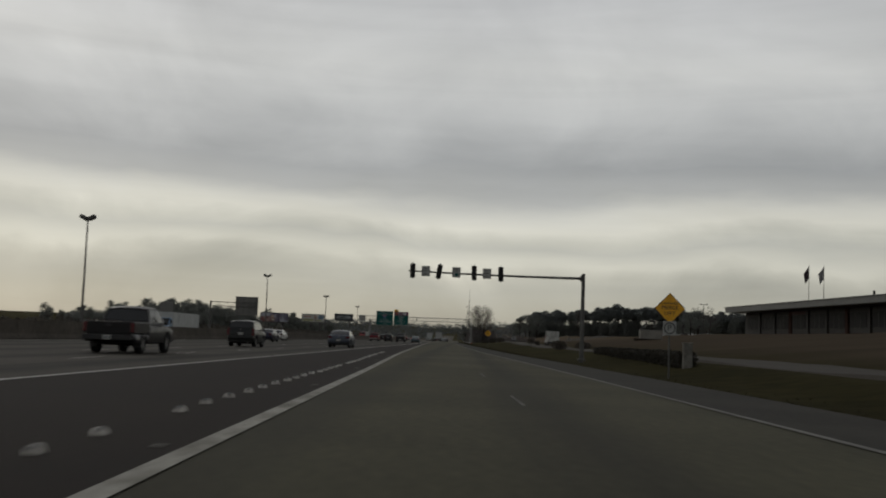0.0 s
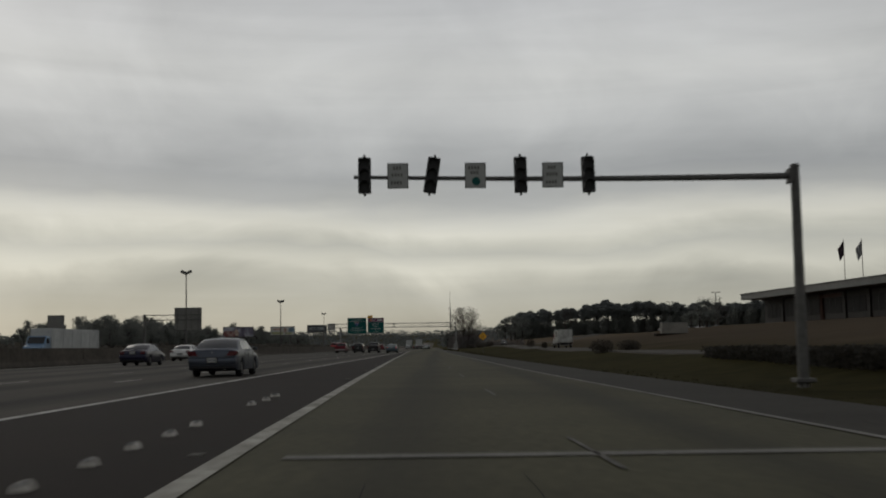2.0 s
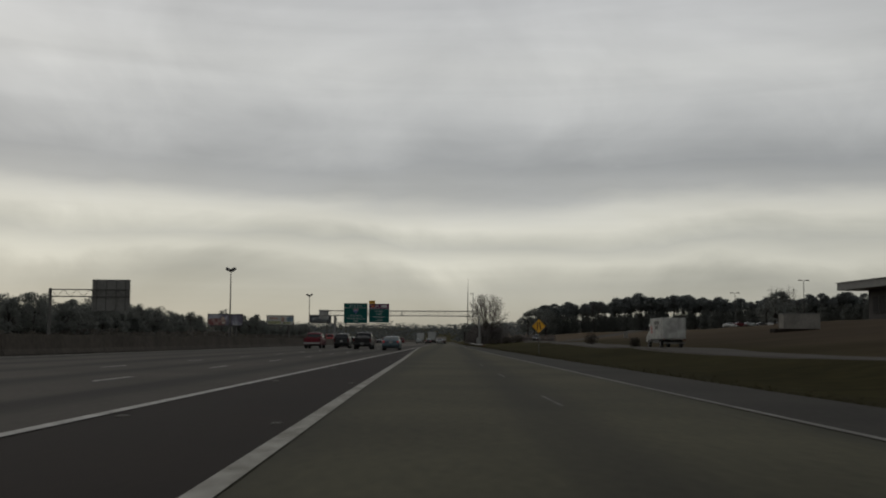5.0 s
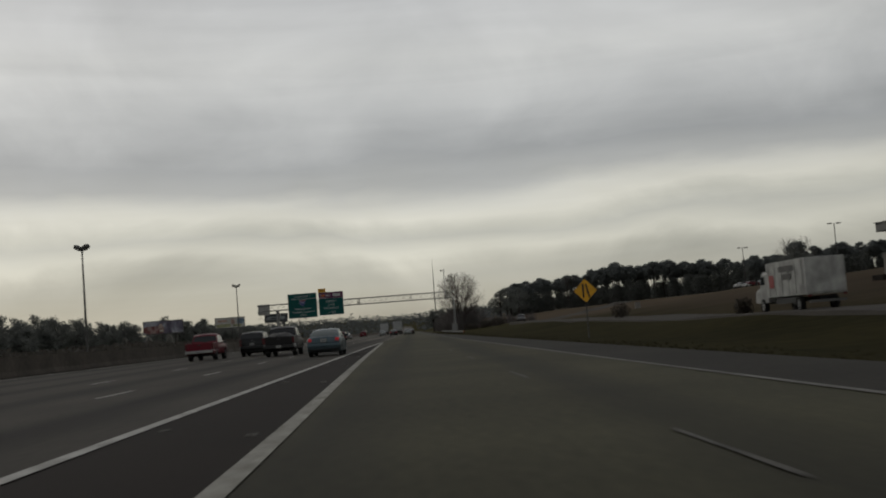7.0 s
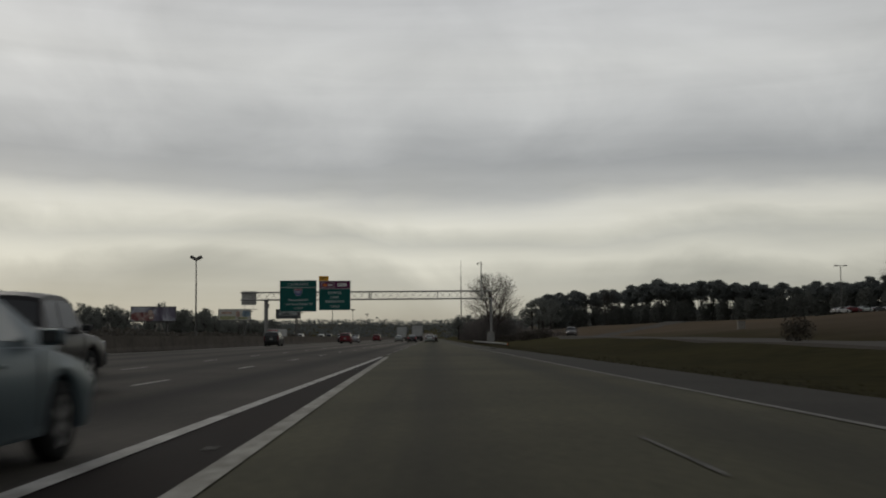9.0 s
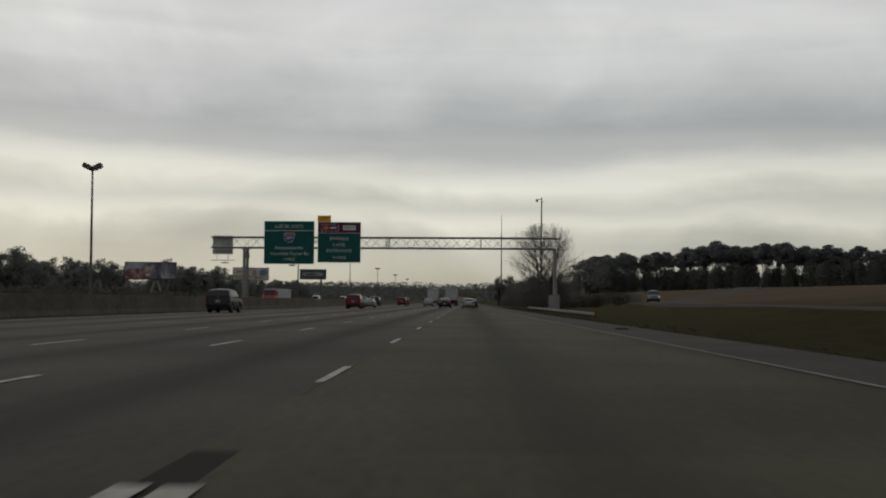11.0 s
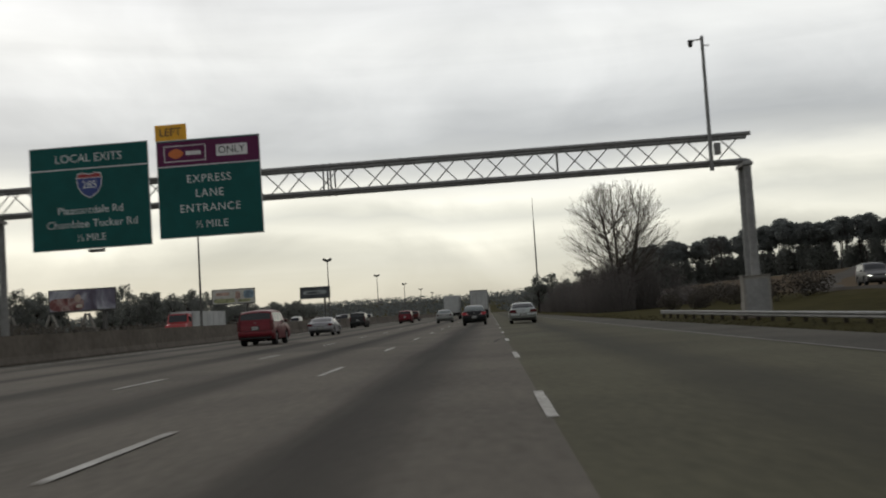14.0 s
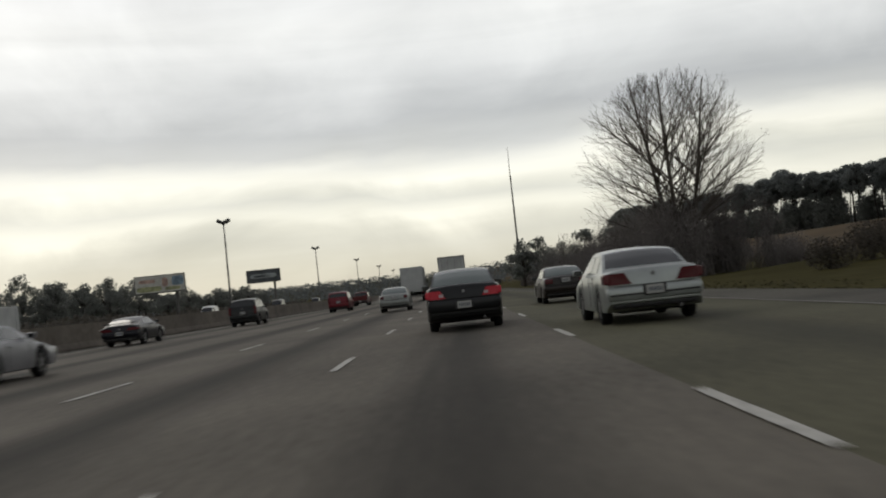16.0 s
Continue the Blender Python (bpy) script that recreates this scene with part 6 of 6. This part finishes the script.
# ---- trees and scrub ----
# pine, evergreen and scrub colours are lifted to mimic haze, offset crown shade
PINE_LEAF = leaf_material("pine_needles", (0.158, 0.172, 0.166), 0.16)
BUSH_LEAF = leaf_material("dark_winter_bush", (0.058, 0.05, 0.04), 0.2)
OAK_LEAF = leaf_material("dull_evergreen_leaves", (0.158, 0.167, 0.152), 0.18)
SCRUB_LEAF = leaf_material("winter_scrub", (0.148, 0.135, 0.127), 0.18)
ROADSIDE_LEAF = leaf_material("dull_roadside_scrub", (0.08, 0.073, 0.062), 0.16)
# aerial haze over the far hills is put into this pale bluish leaf colour
FAR_LEAF_HAZED = leaf_material("distant_woods", (0.105, 0.115, 0.115), 0.15)
BARK = material("grey_brown_bark", (0.085, 0.074, 0.064), 0.95, vary=0.35, grain=3, blotch=0.8, local=True)
BARK_DARK = material("dark_pine_bark", (0.03, 0.024, 0.02), 0.95, vary=0.35, grain=3, blotch=0.8, local=True)
rnd = random.Random(7)


def blades(bm_, centre, spread, count, size, flat=0.5):
    """Many small leaf-spray faces, thrown loosely round a centre."""
    for _ in range(count):
        d = Vector((rnd.gauss(0, 1), rnd.gauss(0, 1), rnd.gauss(0, 1)))
        d = d.normalized() * (rnd.random() ** 0.45)
        c = Vector(centre) + Vector((d.x * spread[0], d.y * spread[1], d.z * spread[2]))
        q = Euler((rnd.uniform(-1.2, 1.2), rnd.uniform(-1.2, 1.2), rnd.uniform(0, 6.3)))
        s = size * rnd.uniform(0.6, 1.4)
        pts = [(-0.5, -0.3), (0.1, -0.5), (0.55, 0.0), (0.0, 0.5)]
        m_ = q.to_matrix()
        bm_.faces.new([bm_.verts.new(c + m_ @ Vector((x * s, y * s, 0))) for x, y in pts])


def pine(height, seed, low):
    """A bare leaning trunk under a flat-topped crown of separate rounded tufts."""
    rnd.seed(seed)
    t = thing("pine_tree", pose(0, 0, 0), "tall dark pine with bare trunk and ragged crown", "tree", "pines on the ridge")
    b, c = bmesh.new(), bmesh.new()
    lean = Vector((rnd.uniform(-0.04, 0.04), rnd.uniform(-0.04, 0.04), 1))
    segs = [lean * height * k / 6 + Vector((rnd.uniform(-0.15, 0.15), rnd.uniform(-0.15, 0.15), 0)) * (k > 0) for k in range(7)]
    segs[0].z = -0.6
    for k in range(6):
        tube(b, segs[k], segs[k + 1], 0.26 - 0.035 * k, 0.225 - 0.035 * k, 6, False)
    count = rnd.randint(15, 18)
    wide = height * rnd.uniform(0.15, 0.2)
    for k in range(count):
        u = math.sqrt((k + 0.5) / count)
        a = 2.4 * k + rnd.uniform(-0.5, 0.5)
        reach = wide * u * rnd.uniform(0.8, 1.15)
        dome = math.sqrt(max(0.0, 1 - 0.8 * u * u))
        f = low + (0.96 - low) * dome * (1.0 if k % 3 else rnd.uniform(0.3, 0.75))
        base = lean * height * max(low, f - 0.14)
        tip = Vector((lean.x * height * f + math.cos(a) * reach, lean.y * height * f + math.sin(a) * reach, height * f))
        tube(b, base, tip, 0.07, 0.025, 4, False)
        w = rnd.uniform(1.4, 2.0)
        blades(c, tip, (w, w, w * 0.62), 120, 0.46)
    blades(c, lean * height * 0.95, (1.8, 1.8, 1.1), 150, 0.42)
    for k in range(4):
        a, f = rnd.uniform(0, 6.28), rnd.uniform(0.2, low)
        tube(b, lean * height * f, lean * height * f + Vector((math.cos(a), math.sin(a), 0.15)) * rnd.uniform(0.6, 1.5), 0.04, 0.012, 3, False)
    part("trunk", b, BARK_DARK, t)
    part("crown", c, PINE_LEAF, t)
    return t


def round_tree(height, seed, leaf=None, label="dark rounded evergreen tree across the highway"):
    rnd.seed(seed)
    t = thing("evergreen_tree", pose(0, 0, 0), label, "tree", "trees beyond the highway")
    b, c = bmesh.new(), bmesh.new()
    tube(b, (0, 0, -0.6), (0.1, 0, height * 0.55), 0.26, 0.14, 7, False)
    for k in range(24):
        a = rnd.uniform(0, 6.28)
        f = rnd.uniform(0.22, 0.92)
        w = height * 0.36 * math.sin(math.pi * min(0.97, 0.18 + 0.8 * f)) ** 0.7 * rnd.uniform(0.3, 1.0)
        tip = Vector((math.cos(a) * w, math.sin(a) * w, height * f))
        tube(b, (0.05, 0, height * min(0.5, f * 0.7)), tip, 0.08, 0.02, 4, False)
        blades(c, tip, (height * 0.125, height * 0.125, height * 0.1), 90, 0.32)
    part("trunk", b, BARK_DARK, t)
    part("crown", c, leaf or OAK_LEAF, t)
    return t


def bare_tree(m, height, seed, stems=1, wide=0.4, fine=1.0, label="big leafless tree with a wide fan of fine branches"):
    """Leaders with straight side limbs that fan out to an egg-shaped rim, each limb bearing branches and hair-thin twigs."""
    rnd.seed(seed)
    t = thing("bare_tree", m, label, "tree")
    b, f_ = bmesh.new(), bmesh.new()

    def room(p, way):
        """How far a limb may reach before it leaves the crown."""
        r = 0.0
        while r < height:
            q = p + way * r
            up = (q.z - height * 0.5) / (height * (0.49 if q.z > height * 0.5 else 0.62))
            out = math.hypot(q.x, q.y) / (height * wide)
            if up * up + out * out > 1.0 + 0.22 * noise.noise(q * 0.45 + Vector((seed, 0, 0))):
                break
            r += 0.25
        return r

    def limb(p, way, length, r0, depth):
        steps = 7 if depth == 0 else 4 if depth == 1 else 3 if depth == 2 else 2
        points, radii = [p], [r0]
        for k in range(steps):
            bend = 0.05 if depth == 0 else 0.1
            way = (way + Vector((rnd.uniform(-1, 1), rnd.uniform(-1, 1), rnd.uniform(-0.3, 1.1) if depth == 0 else rnd.uniform(-0.5, 0.9))) * bend).normalized()
            points.append(points[-1] + way * length / steps)
            radii.append(max(0.005, r0 * (1 - 0.86 * (k + 1) / steps)))
            tube(b if radii[-2] > 0.045 else f_, points[-2], points[-1], radii[-2], radii[-1], 7 if depth == 0 else 4 if depth == 1 else 3, False)
        if depth == 3:
            return
        count = int((24, 13, 9)[depth] * fine)
        turn = rnd.uniform(0, 6.28)
        for k in range(count):
            start = (0.16, 0.18, 0.12)[depth]
            f = start + (1 - start) * ((k + rnd.random()) / count) ** (1.1 if depth == 0 else 1.0)
            at = f * steps
            n = min(steps - 1, int(at))
            spot = points[n].lerp(points[n + 1], at - n)
            along_ = (points[n + 1] - points[n]).normalized()
            turn += 2.4 + rnd.uniform(-0.5, 0.5)
            side = along_.orthogonal().normalized()
            side.rotate(Matrix.Rotation(turn, 3, along_))
            open_ = radians(rnd.uniform(64, 90) - 50 * f if depth == 0 else rnd.uniform(24, 46))
            way2 = (along_ * math.cos(open_) + side * math.sin(open_) + Vector((0, 0, 0.12))).normalized()
            if depth == 0:
                reach = room(spot, way2) * rnd.uniform(0.86, 1.0)
            else:
                reach = min(room(spot, way2) + 0.4, length * (0.62 - 0.4 * f) * rnd.uniform(0.7, 1.25))
            if reach < 0.3:
                continue
            thick = r0 * (1 - 0.86 * f)
            limb(spot, way2, reach, max(0.006, min(thick * 0.62, 0.0105 * reach + 0.002)), depth + 1)

    for k in range(stems):
        a = 6.28 * k / stems + 0.25
        foot = Vector((math.cos(a), math.sin(a), 0)) * (0.03 * height if stems > 1 else 0.0) - Vector((0, 0, 0.5))
        lean = rnd.uniform(0.1, 0.2) if stems > 1 else 0.0
        way = Vector((math.cos(a) * lean, math.sin(a) * lean, 1)).normalized()
        limb(foot, way, room(foot + way * 4, way) + 4, 0.0165 * height, 0)
    part("trunk", b, BARK, t)
    part("crown", f_, BARK, t)
    return t


gz = ground_height(17.4, 295)
bare_tree(pose(17.0, 295, gz), 17.6, 5, 3, 0.415, 1.0)

pines = [pine(h, 20 + k, low) for k, (h, low) in enumerate(((18.4, 0.57), (20.0, 0.52), (20.6, 0.6), (19.2, 0.45), (21.0, 0.62), (18.0, 0.54), (19.6, 0.58)))]
RIDGE = [(60, 600), (73, 616), (88, 619), (105, 613), (148, 565), (190, 510), (250, 430)]
RIDGE_TOP = [(57, 23), (82, 25.5), (98, 27), (110, 28), (120, 30), (133, 29.5), (146, 28.5), (157, 26.5), (170, 25.5), (185, 25), (200, 26.5), (250, 27)]
spots = []
rnd.seed(3)
for (x0, y0), (x1, y1) in zip(RIDGE, RIDGE[1:]):
    n = int(math.hypot(x1 - x0, y1 - y0) / 3.0)
    for k in range(n):
        for row in range(3):
            f = (k + rnd.random()) / n
            x, y = x0 + (x1 - x0) * f + row * 2 + rnd.uniform(-1, 1), y0 + (y1 - y0) * f + row * 7 + rnd.uniform(-3, 3)
            if rnd.random() < (0.05, 0.22, 0.42)[row] or abs(x - 0.17 * row * 7 - 105) < 1.5 or abs(x - 0.15 * row * 7 - 88) < 1.6:
                continue
            spots.append((x, y))
for k, (x, y) in enumerate(spots):
    src = pines[k % len(pines)]
    z = ground_height(x, y)
    s = (along(RIDGE_TOP, x) - z) / 20.2 * rnd.uniform(0.88, 1.04)
    mm = pose(x, y, z, 0, 0, rnd.uniform(0, 360))
    if k < len(pines):
        src.matrix_world = mm
        src.scale = (s, s, s)
    else:
        ob = copy_thing(src, mm)
        ob.scale = (s, s, s)
for x, y, h, sd in ((108, 272, 12.8, 11), (115.5, 283, 13.6, 12), (96.5, 611, 20.5, 14)):
    bare_tree(pose(x, y, ground_height(x, y)), h, sd, 2, 0.36, 0.7, "grey leafless tree among dark evergreens")

rounds = [round_tree(h, 60 + k) for k, h in enumerate((7.6, 9.0, 10.4, 8.2, 11.5))]
LEFT = [(-82, 60), (-88, 170), (-98, 250), (-108, 330), (-112, 420), (-104, 470), (-106, 560), (-112, 660), (-100, 800)]
spots = []
rnd.seed(9)
for (x0, y0), (x1, y1) in zip(LEFT, LEFT[1:]):
    n = int(math.hypot(x1 - x0, y1 - y0) / 2.7)
    for k in range(n):
        f = (k + rnd.random()) / n
        y = y0 + (y1 - y0) * f
        if rnd.random() < (0.03 if 140 < y < 340 else 0.12 if y < 440 else 0.35):
            continue
        spots.append((x0 + (x1 - x0) * f + rnd.uniform(-9, 5), y + rnd.uniform(-2, 2)))
for k, (x, y) in enumerate(spots):
    src = rounds[rnd.randrange(5)] if k >= 5 else rounds[k]
    s = rnd.uniform(0.75, 1.1) * along([(60, 0.45), (100, 0.62), (150, 0.82), (200, 0.98), (270, 1.02), (340, 1.1), (400, 1.05), (430, 0.92), (455, 0.84), (475, 1.3), (530, 1.35), (570, 1.2), (620, 1.0), (800, 1.05)], y)
    mm = pose(x, y, ground_height(x, y), 0, 0, rnd.uniform(0, 360))
    if k < 5:
        src.matrix_world = mm
        src.scale = (s, s, s)
    else:
        ob = copy_thing(src, mm)
        ob.scale = (s, s, s * rnd.uniform(0.9, 1.1))

# evergreen clump and tangled scrub beside the highway
for k, (x, y, h) in enumerate(((10.8, 402, 8.6), (13.8, 405, 9.0), (15.8, 384, 7.0), (19.5, 380, 8.2), (24, 352, 8.6), (12.5, 430, 6.0), (47, 520, 15.0), (52, 540, 16.5), (56, 562, 16.0), (63, 590, 17.0))):
    ob = copy_thing(rounds[k % 5], pose(x, y, ground_height(x, y), 0, 0, 50 * k))
    s = h / (7.6, 9.0, 10.4, 8.2, 11.5)[k % 5]
    ob.scale = (s, s, s)
    tagged(ob, "dense dark evergreen beside the highway shoulder", group="evergreens beside the shoulder")

for k, (x, y, h) in enumerate(((101, 250, 10.0), (106.5, 261, 10.6), (96.5, 243, 7.5))):
    ob = copy_thing(rounds[(k + 2) % 5], pose(x, y, ground_height(x, y), 0, 0, 70 * k))
    s = h / (10.4, 8.2, 11.5)[k]
    ob.scale = (s * 1.15, s * 1.15, s)
    tagged(ob, "dense dark evergreen beside the parking terrace", group="evergreens beside the terrace")


def scrub(name, label, spots_, leaf, dense, size):
    b = bmesh.new()
    for x, y, w, h in spots_:
        z = ground_height(x, y)
        blades(b, (x, y, z + h * 0.45), (w, w, h * 0.55), int(dense * w * h / 3), size)
        for _ in range(int(34 * w)):
            a, r0 = rnd.uniform(0, 6.28), rnd.uniform(0, w)
            p = Vector((x + math.cos(a) * r0, y + math.sin(a) * r0, z - 0.1))
            tube(b, p, p + Vector((rnd.uniform(-0.6, 0.6), rnd.uniform(-0.6, 0.6), h * rnd.uniform(0.5, 1.02))), 0.022, 0.008, 3, False)
    return tagged(part(name, b, leaf), label, "scrub", kind="stuff")


rnd.seed(31)


def patch_of(count, x0, x1, y0, y1, h0, h1):
    return [(rnd.uniform(x0, x1), rnd.uniform(y0, y1), rnd.uniform(1.2, 2.2), rnd.uniform(h0, h1)) for _ in range(count)]


pts = patch_of(26, 12.3, 23.5, 286, 322, 4.4, 6.8) + patch_of(22, 13.5, 21.5, 289, 312, 5.6, 7.8) + patch_of(30, 11.5, 22, 325, 375, 4.4, 6.4)
pts += patch_of(22, 23.5, 29, 288, 336, 1.6, 2.6) + patch_of(26, 24, 46, 345, 392, 1.8, 3.6) + patch_of(24, 11.5, 19, 372, 430, 2.0, 3.6)
scrub("thicket", "tangled brown winter thicket under the bare tree", pts, SCRUB_LEAF, 330, 0.125)
pts = []
for (x0, y0), (x1, y1) in zip(RIDGE, RIDGE[1:]):
    for k in range(int(math.hypot(x1 - x0, y1 - y0) / 1.9)):
        f = rnd.random()
        pts.append((x0 + (x1 - x0) * f + rnd.uniform(-3, 3), y0 + (y1 - y0) * f + rnd.uniform(-6, 4), rnd.uniform(2.4, 3.8), rnd.uniform(10.4, 13.0)))
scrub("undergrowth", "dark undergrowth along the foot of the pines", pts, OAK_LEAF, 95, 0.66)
pts = []
for (x0, y0), (x1, y1) in zip(LEFT[:4], LEFT[1:5]):
    for k in range(int(math.hypot(x1 - x0, y1 - y0) / 2.6)):
        f = rnd.random()
        y = y0 + (y1 - y0) * f
        pts.append((x0 + (x1 - x0) * f + rnd.uniform(-4, 3), y, rnd.uniform(2.0, 3.4), rnd.uniform(5.0, 7.6) * along([(60, 0.5), (150, 0.8), (270, 1.0), (420, 0.6)], y)))
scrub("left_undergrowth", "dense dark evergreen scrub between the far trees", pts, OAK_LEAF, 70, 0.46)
pts = [(21.4, -42.0, 1.2, 1.3), (26.0, -30.0, 1.3, 1.2), (26.9, 99.8, 1.2, 1.9), (24.8, 47, 0.65, 1.35), (20.5, 236, 1.5, 2.0), (23.7, 236.2, 2.1, 2.2), (25.8, 277, 2.0, 2.2), (21.5, 250, 1.6, 1.8), (18.5, 252, 1.2, 1.5), (17.5, 262, 1.4, 1.8), (22, 268, 1.8, 2.4)]
for k, (x, y, w, h) in enumerate(pts):
    b = bmesh.new()
    z = ground_height(x, y)
    blades(b, (0, 0, h * 0.45), (w, w, h * 0.52), int(900 * w), 0.13)
    for _ in range(10):
        a = rnd.uniform(0, 6.28)
        tube(b, (0, 0, -0.1), (math.cos(a) * w * 0.7, math.sin(a) * w * 0.7, h * 0.7), 0.03, 0.012, 4, False)
    bush = part("bush", b, BUSH_LEAF)
    bush.matrix_world = pose(x, y, z)
    tagged(bush, "dark straggly winter bush on the grass", "bush", "bushes on the verge")

# clipped dark hedge between verge and frontage road
HEDGE_LEAF = leaf_material("dark_hedge_leaves", (0.034, 0.031, 0.024), 0.3)
hedge = thing("hedge", pose(20.4, -129.6, -0.35, 0, 0, -1.6), "long low clipped dark hedge along the grass verge", "hedge")
first = None
for k in range(7):
    if first is None:
        b = bmesh.new()
        for _ in range(3600):
            p = Vector((rnd.uniform(-0.5, 0.5), rnd.uniform(0, 7.1), rnd.uniform(0.0, 1.0) ** 0.7 * 1.1))
            p.z *= 1 + 0.07 * noise.noise((p.y * 0.8, 0, 0))
            blades(b, p, (0.08, 0.08, 0.06), 1, 0.13)
        for _ in range(60):
            y = rnd.uniform(0, 7)
            tube(b, (rnd.uniform(-0.2, 0.2), y, -0.1), (rnd.uniform(-0.3, 0.3), y + rnd.uniform(-0.2, 0.2), 1.0), 0.02, 0.01, 4, False)
        ob = first = part("hedge_length", b, HEDGE_LEAF, hedge)
    else:
        ob = new("hedge_length", first.data)
        ob.parent = hedge
    turned = k % 2 == 1
    ob.matrix_local = pose(0.06 * (k % 3 - 1), 7 * k + (7.1 if turned else 0), 0.05 * (k % 2), 0, 0, 180 if turned else 0)

# woods on the far hills, and low scrub lines on the left
bm = bmesh.new()
for _ in range(9000):
    y = rnd.uniform(820, 2300)
    x = rnd.uniform(-60 - y * 0.36, 60 + y * 0.36)
    if -24 < x < 9 and y < 1240:
        continue
    z = distant_rise(y) + ground_height(x, y)
    hgt = 8 + 5 * noise.noise((x * 0.02, y * 0.01, 0))
    blades(bm, (x, y, z + hgt * (0.1 + 0.9 * rnd.random() ** 1.3)), (5.5, 5.5, 1.3), 6, 1.7)
tagged(part("distant_woods", bm, FAR_LEAF_HAZED), "hazy wooded hills at the far end", "woods", kind="stuff")
bm = bmesh.new()
for _ in range(5200):
    y = rnd.uniform(20, 820)
    x = -62 - rnd.uniform(0, 26) - (y * 0.03)
    z = ground_height(x, y)
    blades(bm, (x, y, z + rnd.uniform(0.2, 2.4) * (0.6 + noise.noise((x * 0.03, y * 0.03, 5)))), (0.8, 0.8, 0.6), 3, 0.9)
tagged(part("roadside_scrub", bm, ROADSIDE_LEAF), "low brown scrub beyond the opposite carriageway", "scrub", kind="stuff")

# rough grass along the verge
bm = bmesh.new()
for _ in range(4500):
    y = rnd.uniform(-185, 262)
    e = along(EDGE_RIGHT, y) + 2.45
    x = e + (rnd.random() ** 2.2) * 4
    z = ground_height(x, y)
    for _b in range(2):
        a, hh = rnd.uniform(0, 6.28), rnd.uniform(0.04, 0.09)
        dx, dy = math.cos(a) * 0.04, math.sin(a) * 0.04
        bm.faces.new([bm.verts.new(p) for p in ((x - dx, y - dy, z - 0.02), (x + dx, y + dy, z - 0.02), (x + rnd.uniform(-0.08, 0.08), y + rnd.uniform(-0.08, 0.08), z + hh))])
tagged(part("verge_grass", bm, GRASS_BLADE), "rough brown-green grass tufts on the verge", "grass", kind="stuff")

scrap = bmesh.new()
for k in range(9):
    box(scrap, (rnd.uniform(-0.35, 0.35), rnd.uniform(-0.2, 0.2), 0.05), (rnd.uniform(0.1, 0.35), rnd.uniform(0.05, 0.2), 0.08), Matrix.Rotation(rnd.uniform(0, 3), 4, "Z"))
sc = part("tyre_scrap", scrap, TYRE)
sc.matrix_world = pose(7.5, 117.2, -0.01)
sc.scale = (0.6, 0.6, 0.6)
tagged(sc, "torn black tyre scrap on the shoulder", "debris")
